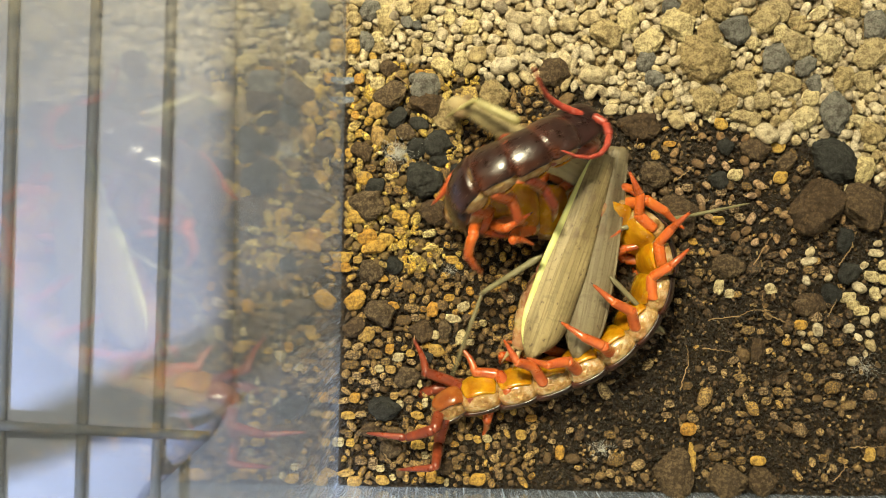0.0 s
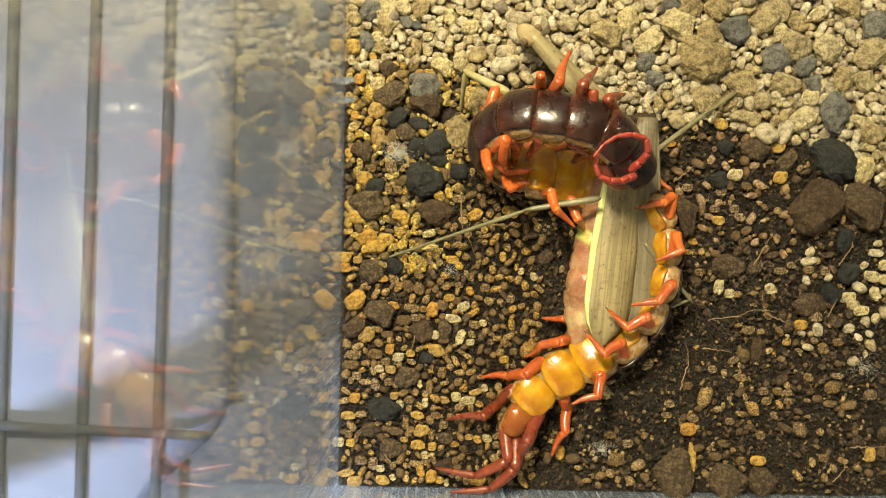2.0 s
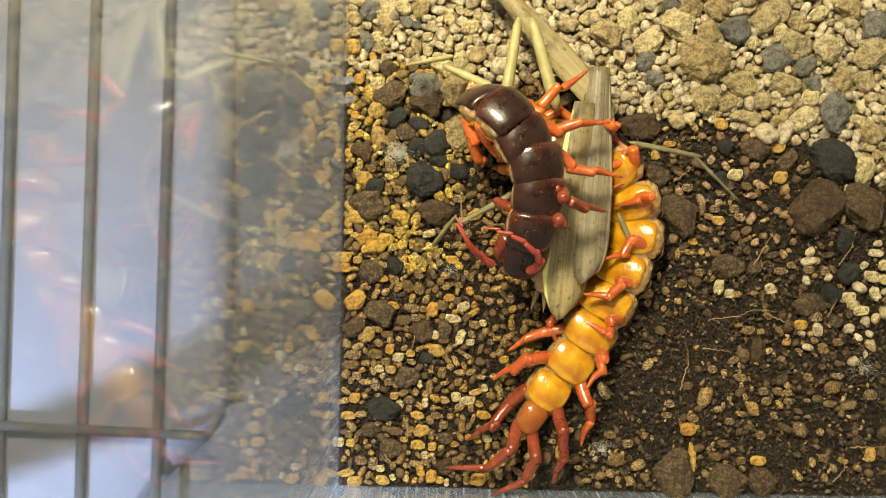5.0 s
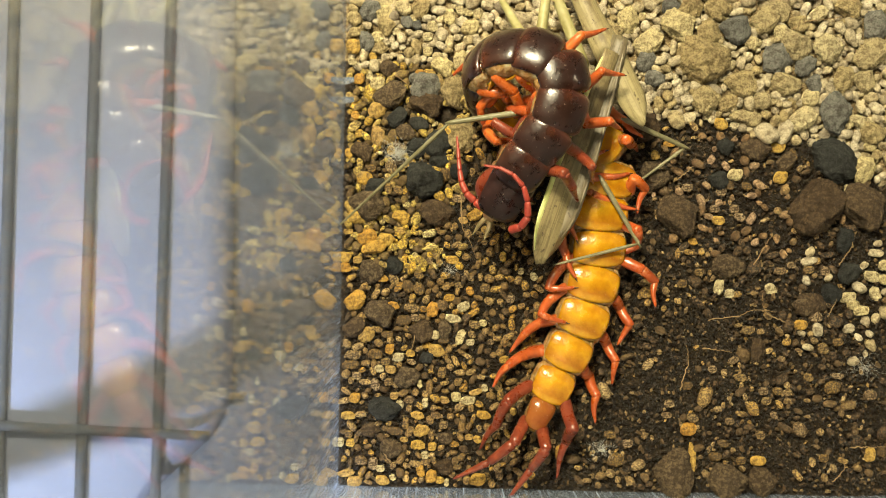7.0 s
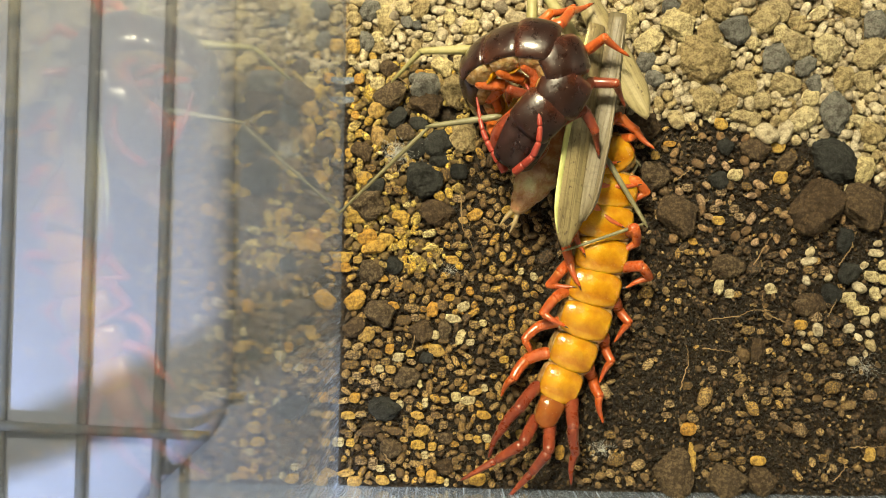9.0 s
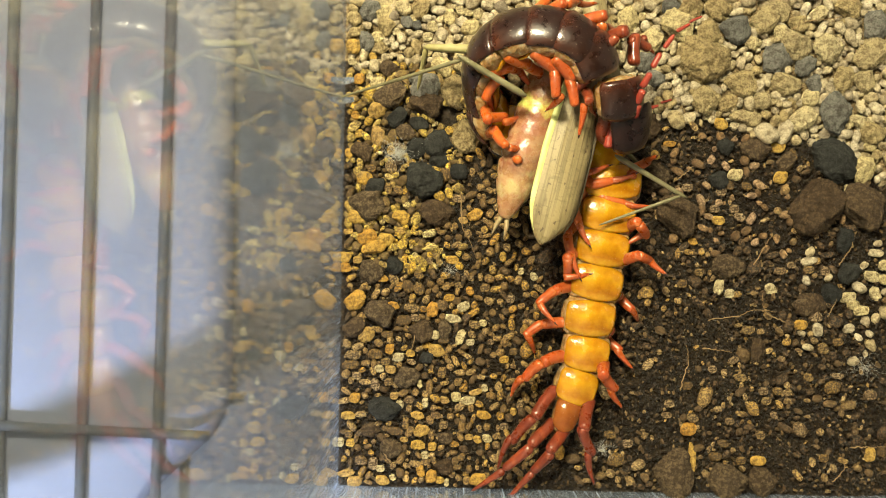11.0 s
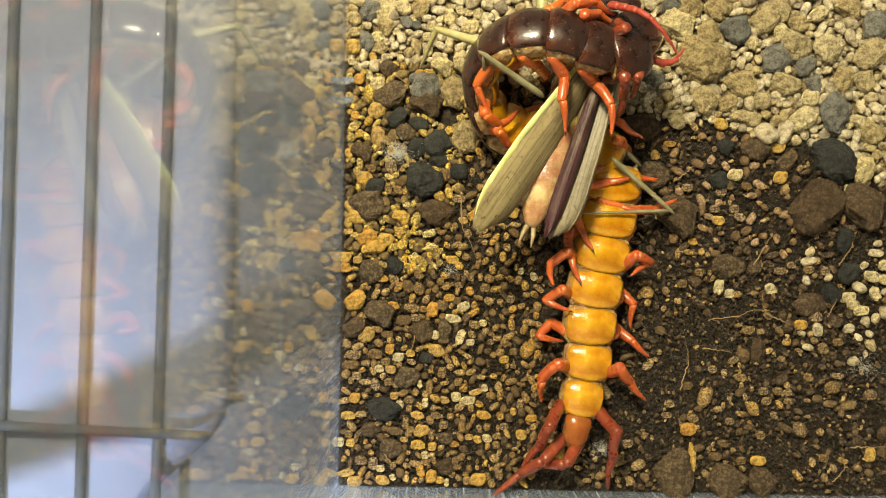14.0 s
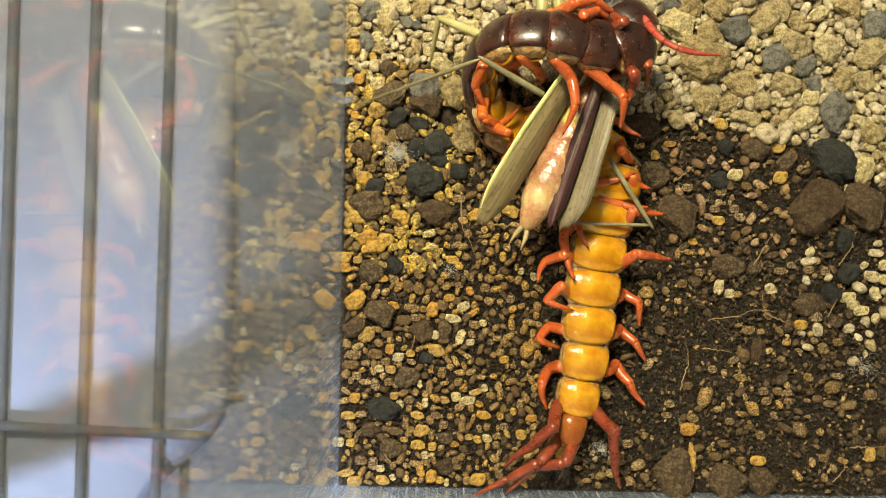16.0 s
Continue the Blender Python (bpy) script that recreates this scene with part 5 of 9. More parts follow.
def move_legs(body):
    """Lays every walking leg, jointed in three, from its hip; where a leg is out of sight it keeps its pose on the body."""
    for (i, side), seen in LEGS.items():
        at = {t: m for t, m in body[i]}
        w = body_width(i)
        hip = Vector((2.2, side * w * 0.40, -1.2)) * MM
        root = w * 0.40
        rest = [Vector((5.0, side * (root + 2.2), -2.6)), Vector((10.0, side * (root + 2.2), -3.6)), Vector((14.5, side * (root + 0.2), -4.4))]
        local = {t: [at[t].inverted() @ (p * MM) for p in pts] if pts else [p * MM for p in rest] for t, pts in seen.items()} or {0.0: [p * MM for p in rest]}
        if 8 < i < 13 and max(local) < 6:
            local[6.5] = [p * MM for p in rest]
        known = sorted(local)
        lengths = LEG_LENGTHS.get(i, (5.8, 5.3, 6.0))
        skin = RED_SKIN if i == 20 or i < 3 else ORANGE_SKIN if 5 <= i <= 14 else LEG_SKIN
        foot_skin = RED_SKIN if i == 20 or i < 3 else LEG_SKIN
        fat = 1.12 if i >= 19 else 1.0
        pieces = [shared("leg_thigh", leg_piece("leg_thigh", lengths[0], 1.55 * fat, 1.40 * fat, skin, 0.3), CENTIPEDE),
                  shared("leg_shank", leg_piece("leg_shank", lengths[1], 1.38 * fat, 1.12 * fat, skin, 0.3), CENTIPEDE),
                  shared("leg_foot", leg_piece("leg_foot", lengths[2], 1.10 * fat, 0.32, foot_skin, 0.5), CENTIPEDE)]
        claw = shared("claw", leg_piece("claw", 1.3, 0.30, 0.06, CLAW, 0.1), pieces[2], Matrix.Translation((lengths[2] * 1.02 * MM, 0, 0)))
        claw["label"] = "dark claw tip"
        rows = [[], [], []]
        for t, m in body[i]:
            lo = max([q for q in known if q <= t], default=known[0])
            hi = min([q for q in known if q >= t], default=known[-1])
            f = (t - lo) / (hi - lo) if hi > lo else 0.0
            joints = [m @ (p.lerp(q, f)) for p, q in zip(local[lo], local[hi])]
            start, about = m @ hip, (m.to_3x3() @ Vector((0, 0, 1) if i > 18 else (1, 0, 0.3))).normalized()
            for k, goal in enumerate(joints):
                x = (goal - start).normalized()
                y = about.cross(x).normalized()
                turn = Matrix((x, y, x.cross(y))).transposed().to_4x4()
                turn.translation = start
                rows[k].append((t, turn))
                start = start + x * lengths[k] * MM
        for ob, r in zip(pieces, rows):
            walk(ob, r)


tail_a, tail_b, antenna_a, antenna_b = (reach(k) for k in ("tail_a", "tail_b", "antenna_a", "antenna_b"))
thin_a, thin_b, thin_c, fore, hind_a, hind_b = (reach(k) for k in ("thin_a", "thin_b", "thin_c", "fore", "hind_a", "hind_b"))
wing_a, wing_b, hind, abdomen, thorax = lay(WING_A), lay(WING_B), lay(HIND), lay(ABDOMEN), lay(THORAX)


def motions():
    bend(0.0, (34.2, 31.4, 21.6, 20), (20.1, 22.9, 28.5, 30), (7.2, 16.3, 25.1, 50), (6.3, 8.8, 11.4, 90), (16.7, 10, 6, 140), (31.5, 9.8, 5, 180), (46.2, 8.3, 5, 226), (54.9, -0.3, 6, 261), (52.3, -15, 6, 264), (40.8, -26.9, 6, 261), (23.5, -34.6, 5, 256), (7.5, -38.6, 5, 246), (0.2, -42.4, 5, 226))
    bend(0.5, (49.3, 26.9, 21.6, 20), (42.3, 32.5, 28.5, 30), (33.1, 33, 28.5, 30), (19, 30.6, 25.1, 40), (13, 24.3, 14.8, 80), (16.6, 19.8, 6, 130), (31.3, 18.8, 5, 170), (46.2, 11.3, 5, 226), (55.6, 2.6, 6, 256), (55.2, -12, 6, 261), (43.7, -25.3, 6, 261), (26.4, -33.1, 5, 246), (11.8, -34.9, 5, 190), (1.6, -39.5, 5, 180))
    bend(1.0, (48.9, 16.2, 18.2, 20), (40.5, 24.3, 25.1, 20), (29.2, 28.9, 28.5, 30), (17.6, 29.9, 25.1, 40), (11.6, 24.2, 14.8, 80), (16.6, 17, 6, 130), (31.3, 16.8, 5, 170), (44.7, 11.3, 5, 195), (56.3, 4.1, 6, 251), (55.9, -10.5, 6, 261), (45.2, -25.3, 6, 261), (29.4, -34.5, 5, 246), (16.2, -36.2, 5, 190), (3.2, -43.8, 5, 180))
    bend(1.5, (32.8, 9.6, 25.1, 10), (24.6, 18.8, 28.5, 20), (15.4, 23, 28.5, 30), (5.7, 26.3, 25.1, 45), (2.6, 21.2, 14.8, 80), (7.8, 19.9, 7, 130), (24.1, 13.5, 5, 170), (40.3, 12.6, 5, 190), (50.4, 9.9, 6, 241), (53.6, -4.7, 6, 251), (48, -19.4, 6, 251), (33.4, -30.2, 6, 236), (16.9, -39, 5, 185), (9.6, -50.4, 5, 180))
    bend(2.0, (46.5, 19, 23.4, 15), (37.2, 28.1, 28.5, 15), (27.8, 30.9, 28.5, 25), (16.3, 31.9, 25.1, 40), (10.2, 27, 14.8, 80), (15.1, 21.8, 6, 130), (29.8, 19.4, 5, 170), (43.2, 15.6, 5, 190), (53.3, 9.9, 6, 241), (55.8, -4.7, 6, 246), (49.5, -19.4, 6, 241), (36.6, -28.5, 5, 195), (25, -36.1, 5, 180), (17.9, -46.5, 5, 180))
    bend(2.5, (40.4, 17.3, 23.4, 15), (32, 24.4, 28.5, 15), (25.2, 29.5, 28.5, 25), (16.1, 30.3, 26.8, 40), (8.6, 28.6, 18.2, 70), (12, 25.7, 8, 120), (25.5, 18.2, 5, 170), (41.7, 17.1, 5, 190), (53.2, 14.3, 6, 231), (56.4, 1.2, 6, 241), (50.9, -16.4, 6, 236), (39.5, -27, 5, 190), (28, -37.5, 5, 180), (19.4, -46.5, 5, 180))
    bend(3.0, (35.4, 5.2, 23.4, 15), (32.1, 16.2, 28.5, 15), (27.9, 27, 28.5, 20), (19.9, 31.4, 28.5, 30), (11.1, 32.3, 21.6, 60), (10.3, 31.4, 9.8, 110), (24, 23.5, 5, 165), (40.2, 17, 5, 190), (53.2, 15.7, 6, 231), (56.3, 4.1, 6, 238), (50.9, -16.4, 6, 231), (41, -27, 5, 190), (29.4, -36, 5, 180), (20.8, -45, 5, 180))
    bend(3.5, (30.7, 0.7, 21.7, 15), (28.1, 10.8, 27.6, 12.5), (25.3, 21.4, 28.5, 15), (18.6, 28, 28.5, 25), (10.3, 31.5, 23.4, 52.5), (9.5, 31.2, 11.5, 105), (21.7, 24.9, 5, 162.5), (38, 19.9, 5, 187.5), (50, 17.1, 6, 228.5), (53.8, 5.5, 6, 234.5), (49.1, -14.3, 6, 228.5), (39.6, -26.3, 5, 187.5), (28.5, -36, 5, 180), (20.5, -45.4, 5, 180))
    bend(4.2, (26, -3.9, 20, 15), (24.1, 5.4, 26.8, 10), (22.8, 15.7, 28.5, 10), (17.3, 24.6, 28.5, 20), (9.4, 30.8, 25.1, 45), (8.7, 30.9, 13.2, 100), (19.5, 26.4, 5, 160), (35.8, 22.8, 5, 185), (46.8, 18.6, 6, 226), (51.4, 7, 6, 231), (47.3, -12.1, 6, 226), (38.3, -25.6, 5, 185), (27.5, -36.1, 5, 180), (20.3, -45.7, 5, 180))
    bend(6.5, (10.9, 4.3, 18.2, 10), (17.8, 15.4, 25.1, 5), (24.2, 27, 28.5, 5), (24.1, 37.6, 30.2, 10), (18.8, 43.6, 30.2, 20), (11.3, 45.4, 26.8, 40), (7.7, 42.1, 16.6, 80), (11.8, 35.8, 7, 130), (26.7, 30, 5, 170), (40.1, 24.8, 5, 180), (43, 11.2, 6, 180), (39.7, -3.5, 6, 180), (35.6, -17.5, 6, 180), (31.2, -31.5, 5, 180), (25.6, -45.2, 5, 180))
    bend(7.0, (12.8, 10.2, 21.6, 10), (18.9, 21.1, 26.8, 5), (25.6, 31, 30.2, 8), (26.1, 41.1, 30.2, 15), (19, 45.9, 28.5, 30), (10.7, 45.5, 23.4, 60), (8.7, 41.1, 11.4, 95), (14.9, 34.6, 6, 140), (31.2, 30.3, 5, 170), (41.6, 24.1, 5, 180), (40.1, 11.1, 6, 180), (39.6, -2, 6, 180), (36.3, -16.7, 6, 180), (31.1, -29.4, 5, 180), (24.1, -44.9, 5, 180))
    bend(8.0, (14.6, 15.8, 25.1, 10), (19.5, 26, 28.5, 5), (27.5, 34.2, 30.2, 10), (26, 43.6, 30.2, 20), (18.3, 46.5, 28.5, 35), (9.5, 45.2, 21.6, 65), (8.7, 40.1, 11.4, 95), (16.3, 34, 6, 140), (31.2, 29.8, 5, 170), (41.6, 23.7, 5, 180), (40.9, 9.7, 6, 180), (39.7, -3.5, 6, 180), (36.3, -16.7, 6, 180), (32.5, -29.2, 5, 180), (24.8, -44.8, 5, 180))
    bend(9.0, (16.4, 22.2, 25.1, 10), (20.4, 30, 28.5, 5), (27.1, 37.8, 30.2, 10), (24.7, 46.2, 30.2, 25), (17, 47.8, 28.5, 40), (8.8, 45.2, 21.6, 70), (8.7, 40.1, 11.4, 95), (16.3, 34, 6, 140), (31.2, 29.8, 5, 170), (41.6, 23.7, 5, 180), (41.6, 9.7, 6, 180), (39.7, -5, 6, 180), (37, -16.7, 6, 180), (33, -28.6, 5, 180), (26.7, -44.1, 5, 180))
    bend(11.5, (47.2, 31.4, 18.2, 20), (44.2, 41.1, 25.1, 20), (35.4, 47.5, 28.5, 25), (23.5, 51.2, 28.5, 30), (13.2, 49.9, 25.1, 50), (8.5, 43.8, 14.8, 85), (11.9, 32.4, 7, 130), (22.4, 28.5, 5, 160), (35.6, 26.5, 5, 175), (43, 23, 5, 180), (42.3, 9.7, 6, 180), (40.4, -2, 6, 180), (38.4, -15.2, 6, 180), (37.4, -28.5, 5, 180), (33.3, -46.2, 5, 180))
    bend(12.0, (38.1, 55.8, 18.2, 0), (44.6, 52.3, 21.6, 0), (46.6, 44.6, 25.1, 0), (37.7, 45.7, 26.8, 20), (26.2, 49.3, 28.5, 30), (14.6, 49.2, 25.1, 50), (8.5, 43.8, 14.8, 85), (12.6, 33.1, 7, 130), (22.4, 29.2, 5, 160), (35.6, 26.5, 5, 175), (43, 23, 5, 180), (42.4, 8.2, 6, 180), (39.7, -6.4, 6, 180), (38.5, -18.1, 6, 180), (37.4, -30, 5, 180), (34.8, -47.6, 5, 180))
    bend(12.5, (37.1, 56.8, 18.2, 0), (43.3, 53.3, 21.6, 0), (45.4, 45.1, 25.1, 0), (37.1, 45.9, 26.8, 20), (26.2, 49.3, 28.5, 30), (14.6, 49.2, 25.1, 50), (8.5, 43.8, 14.8, 85), (12.6, 33.1, 7, 130), (22.4, 29.2, 5, 160), (35.6, 26.5, 5, 175), (43, 23, 5, 180), (42.4, 8.2, 6, 180), (39.7, -6.4, 6, 180), (38.5, -18.1, 6, 180), (37.4, -30, 5, 180), (34.8, -47.6, 5, 180))
    bend(13.0, (37.1, 57.5, 18.2, 0), (43.3, 54, 21.6, 0), (45, 45.8, 25.1, 0), (36.4, 46.5, 26.8, 20), (25.5, 50, 28.5, 30), (14.6, 49.5, 25.1, 50), (8.5, 43.8, 14.8, 85), (12.6, 33.1, 7, 130), (22.4, 29.2, 5, 160), (35.6, 26.5, 5, 175), (43, 22.2, 5, 180), (42.4, 8.2, 6, 180), (40, -5, 6, 180), (38.5, -17.4, 6, 180), (37.8, -29.2, 5, 180), (34.8, -48.4, 5, 180))
    bend(13.5, (37.1, 58.2, 18.2, 0), (43.3, 54.7, 21.6, 0), (44.7, 46.4, 25.1, 0), (35.7, 47.2, 26.8, 20), (24.8, 50.6, 28.5, 30), (14.6, 49.9, 25.1, 50), (8.5, 43.8, 14.8, 85), (12.6, 33.1, 7, 130), (22.4, 29.2, 5, 160), (35.6, 26.5, 5, 175), (43, 21.5, 5, 180), (42.4, 8.2, 6, 180), (40.4, -3.5, 6, 180), (38.4, -16.7, 6, 180), (38.1, -28.5, 5, 180), (34.8, -49.1, 5, 180))
    bend(14.5, (36, 58.4, 18.2, 0), (42.2, 55.7, 21.6, 0), (44.9, 47.8, 25.1, 0), (36.2, 47.5, 26.8, 18), (25.4, 50.3, 28.5, 30), (14.6, 50.1, 25.1, 50), (8.5, 44.4, 14.8, 85), (12.3, 33.4, 7, 130), (22.4, 29.2, 5, 160), (35.6, 26.5, 5, 175), (43, 21.5, 5, 180), (41.8, 7.6, 6, 180), (39.8, -5.3, 6, 180), (38.2, -17.9, 6, 180), (37.5, -29.7, 5, 180), (34.2, -49.1, 5, 180))
    bend(16.0, (34.3, 58.8, 18.2, 0), (40.5, 57.3, 21.6, 0), (45.3, 49.8, 25.1, 0), (37, 47.9, 26.8, 15), (26.2, 49.9, 28.5, 30), (14.6, 50.5, 25.1, 50), (8.4, 45.2, 14.8, 85), (11.9, 33.8, 7, 130), (22.4, 29.2, 5, 160), (35.6, 26.5, 5, 175), (43, 21.5, 5, 180), (40.9, 6.8, 6, 180), (39, -7.9, 6, 180), (37.8, -19.6, 6, 180), (36.7, -31.5, 5, 180), (33.4, -49.1, 5, 180))
    leg(1, 1, 12.0, (48, 43.6, 25.4), (45.4, 38.8, 28), (45.2, 35, 22.4))
    leg(1, 1, 13.5, (46.5, 45.3, 25.6), (44.2, 40.3, 28.3), (44, 36.8, 22.5))
    leg(1, -1, 1.0, (40.8, 32.8, 28.4), (41.7, 34.4, 22.6), (43.9, 37.4, 16.8))
    leg(1, -1, 1.5, (24.8, 27, 31.4), (27.5, 29.7, 26.6), (31.4, 31.6, 21.3))
    leg(1, -1, 2.0, (37.3, 35.2, 31.4), (40.3, 36.7, 26.3), (43.2, 38.3, 20.4))
    leg(1, -1, 2.5, (32, 33.5, 31.4), (37.3, 33.8, 28.3), (43.4, 33.5, 25.4))
    leg(1, -1, 3.0, (39.2, 16.4, 31.2), (40.4, 15.9, 25.3), (42.8, 15.2, 18.9))
    leg(1, -1, 3.5, (37.4, 15, 29.5), (40, 13.5, 24.2), (43.3, 12, 18.4))
    leg(1, -1, 4.2, (29.2, 5.7, 31.6), (30.5, 5.7, 25.6), (32.5, 5.2, 19.1))
    leg(1, -1, 6.5, (25.2, 13.5, 29.1), (27.8, 11.4, 24.1), (31, 9.4, 18.4))
    leg(1, -1, 7.0, (27.6, 17.9, 30.3), (30.2, 15.2, 25.6), (32.4, 12.5, 19.7))
    leg(1, -1, 8.0, (29.9, 26.9, 23.9), (31.9, 25.2, 29.4), (34.4, 23.8, 23.2))
    leg(1, -1, 9.0, (32.4, 33.3, 27.1), (35.5, 28.6, 24.8), (37.2, 23.8, 20.3))
    leg(2, 1, 0.0, (23.2, 15, 25.6), (26.4, 10.9, 22.4), (27.1, 7.9, 16.3))
    leg(2, 1, 0.5, (37.3, 27.2, 26), (37, 25.5, 20.2), (36.6, 23.8, 13.6))
    leg(2, 1, 11.5, (38.4, 38.1, 25.2), (39.1, 34.3, 29.9), (40.5, 30.6, 24.3))
    leg(2, 1, 12.0, (42.6, 37.4, 32.3), (43, 33.2, 27.9), (39.1, 27.7, 27.2))
    leg(2, 1, 12.5, (42, 36.4, 31.9), (43, 34.4, 26.2), (40, 29.5, 29.9))
    leg(2, 1, 13.0, (43.3, 40.3, 32.1), (43.6, 36.2, 27.6), (39.6, 32.9, 23.2))
    leg(2, 1, 13.5, (41.7, 40.9, 32.3), (41.6, 37.4, 27.3), (42.5, 33.3, 22))
    leg(2, 1, 14.5, (40.7, 38.9, 31.8), (42, 35.6, 26.9), (40, 31.4, 21.9))
    leg(2, 1, 16.0, (43.1, 40.7, 32), (43.6, 38, 26.5), (41.8, 34.7, 32.2))
    leg(2, -1, 1.0, (31, 37.9, 26.9), (33.2, 40, 21.6), (34.1, 35.1, 26.3))
    leg(2, -1, 1.5, (20.1, 29.5, 30.7), (22.5, 34.5, 28.1), (26.7, 36.9, 23.3))
    leg(2, -1, 2.0, (31.5, 38.4, 31.7), (33.5, 40.9, 26.5), (36.2, 44.2, 21.3))
    leg(2, -1, 2.5, (28.7, 36.1, 31.3), (32.9, 37.4, 27.1), (38.2, 37.7, 22.9))
    leg(2, -1, 3.0, (35.9, 23.7, 31.4), (39.2, 27.4, 28), (41.1, 32.5, 23.9))
    leg(2, -1, 3.5, (36.1, 21.1, 29.6), (41.3, 22, 26.6), (47.3, 21.1, 23.5))
    leg(2, -1, 4.2, (28.8, 10.8, 30.8), (34, 9.8, 27.9), (40, 8.9, 24.8))
    leg(2, -1, 6.5, (29.8, 19.1, 31.1), (31.9, 17.1, 25.7), (34.9, 15.3, 19.9))
    leg(2, -1, 7.0, (32, 23.2, 22.9), (34.5, 19.9, 27.3), (35.8, 17, 21.4))
    leg(2, -1, 8.0, (32.9, 29, 22.3), (35.2, 24.3, 25.4), (35.4, 20.1, 20.1))
    leg(2, -1, 9.0, (34.5, 40.3, 23.7), (40.2, 39.8, 25.7), (43, 35.8, 20.9))
    leg(2, -1, 11.5, (42, 51.3, 31.1), (42.5, 52.3, 25.1), (43.9, 54.1, 18.7))
    leg(3, 1, 0.0, (15.8, 12.3, 24.8), (18.1, 7.6, 21.7), (20.5, 6.8, 15.4))
    leg(3, 1, 0.5, (30.5, 26.6, 26.1), (29, 24.1, 20.7), (27.5, 21.3, 14.7))
    leg(3, 1, 1.0, (27.8, 22.9, 25.2), (30.8, 20.6, 20.3), (32.1, 19.2, 13.8))
    leg(3, 1, 2.0, (22.4, 26, 22.5), (21.5, 24.7, 16.6), (20.5, 23.3, 10))
    leg(3, 1, 11.5, (33.2, 40.4, 28.6), (35, 34.6, 28.9), (34.6, 27.9, 27.4))
    leg(3, 1, 12.0, (37, 38.3, 24), (36.3, 32.8, 26.5), (32.1, 27.4, 26.9))
    leg(3, 1, 12.5, (36.9, 37.1, 28), (38.1, 31.2, 28.9), (37.6, 24.7, 27.2))
    leg(3, 1, 13.0, (37.9, 39.6, 28), (38.7, 33.7, 28.8), (37.1, 27.2, 27.4))
    leg(3, 1, 13.5, (36.3, 40.4, 24.4), (39.4, 35.5, 26.4), (39.6, 30, 30.3))
    leg(3, 1, 14.5, (35.6, 38.9, 24.8), (38.2, 34.3, 27.8), (39, 28.8, 24))
    leg(3, 1, 16.0, (37.9, 39.1, 28), (40.6, 35.5, 32.2), (40.8, 29.6, 28.8))
    leg(3, -1, 0.5, (28.9, 39.5, 26.2), (30.4, 43.1, 21.5), (30.2, 45.6, 27.8))
    leg(3, -1, 1.0, (27.6, 36.3, 30.2), (28, 40.8, 26.1), (30.6, 42.5, 20))
    leg(3, -1, 1.5, (13.9, 31.7, 28.6), (12.6, 35.5, 24), (12.3, 39.2, 18.2))
    leg(3, -1, 2.0, (26.2, 39.3, 29.4), (27.3, 43.2, 24.8), (29.7, 48.1, 20.8))
    leg(3, -1, 2.5, (19.6, 38, 29.1), (19.3, 43.1, 25.8), (20.8, 48.1, 21.4))
    leg(3, -1, 3.0, (31.6, 30.6, 26.9), (36.5, 34.1, 26), (42.3, 35.3, 22.7))
    leg(3, -1, 3.5, (31.5, 29, 26.8), (36.8, 32, 26.2), (42.3, 34.6, 23.2))
    leg(3, -1, 4.2, (27.6, 18.5, 26.9), (33.7, 18.2, 26.2), (39.7, 18.9, 23))
    leg(3, -1, 6.5, (33.2, 27.4, 21.7), (38.6, 27.2, 24.5), (44.5, 24.5, 22.4))
    leg(3, -1, 7.0, (33.7, 30.6, 23), (38.6, 30.7, 26.6), (42.4, 29.6, 21.1))
    leg(3, -1, 8.0, (34.1, 35.5, 23.2), (39.7, 35.4, 25.5), (43.1, 32, 20.7))
    leg(3, -1, 9.0, (33.5, 48.2, 22.2), (37, 50.3, 26.8), (42.5, 47.1, 24.5))
    leg(3, -1, 11.5, (36.1, 54.2, 30.5), (36.6, 55.6, 24.6), (37.6, 57.9, 18.2))
    leg(3, -1, 12.0, (33.6, 56.8, 27), (37.4, 58.4, 22.6), (42.9, 58.8, 18.5))
    leg(3, -1, 12.5, (33, 53.5, 30.6), (36.9, 54.7, 26), (42.4, 52.9, 22.5))
    leg(4, 1, 0.0, (11, 9.1, 19.2), (9.9, 4.9, 15), (16.4, 3.5, 13.8))
    leg(4, 1, 0.5, (24.2, 26.5, 24.6), (23.1, 24.3, 19), (21.8, 22, 12.7))
    leg(4, 1, 1.0, (22.4, 22.5, 24.5), (22.2, 20.8, 18.7), (21.9, 19, 12.2))
    leg(4, 1, 2.0, (17.4, 24.9, 21), (17.5, 23.6, 15.1), (17.7, 21.9, 8.5))
    leg(4, 1, 2.5, (15.5, 24.9, 21.6), (14.6, 23.8, 15.7), (13.6, 22.7, 9.1))
    leg(4, 1, 3.0, (17.4, 24.3, 23.5), (16.6, 23.6, 17.5), (15.7, 22.8, 10.8))
    leg(4, 1, 3.5, (16.8, 24.9, 23.8), (16.2, 24.2, 17.7), (15.7, 23.4, 11))
    leg(4, 1, 11.5, (27.1, 42.4, 28.6), (27.5, 36.3, 28.9), (24.8, 33.4, 23.4))
    leg(4, 1, 12.0, (29.5, 41, 25.4), (27.6, 35.7, 27.7), (25.2, 30.9, 23.5))
    leg(4, 1, 12.5, (29.1, 39.3, 28.2), (25.9, 34.2, 29), (23.6, 28, 27.1))
    leg(4, 1, 13.0, (29.8, 41.1, 28.3), (26.1, 36.3, 28.9), (21.9, 31.2, 27.1))
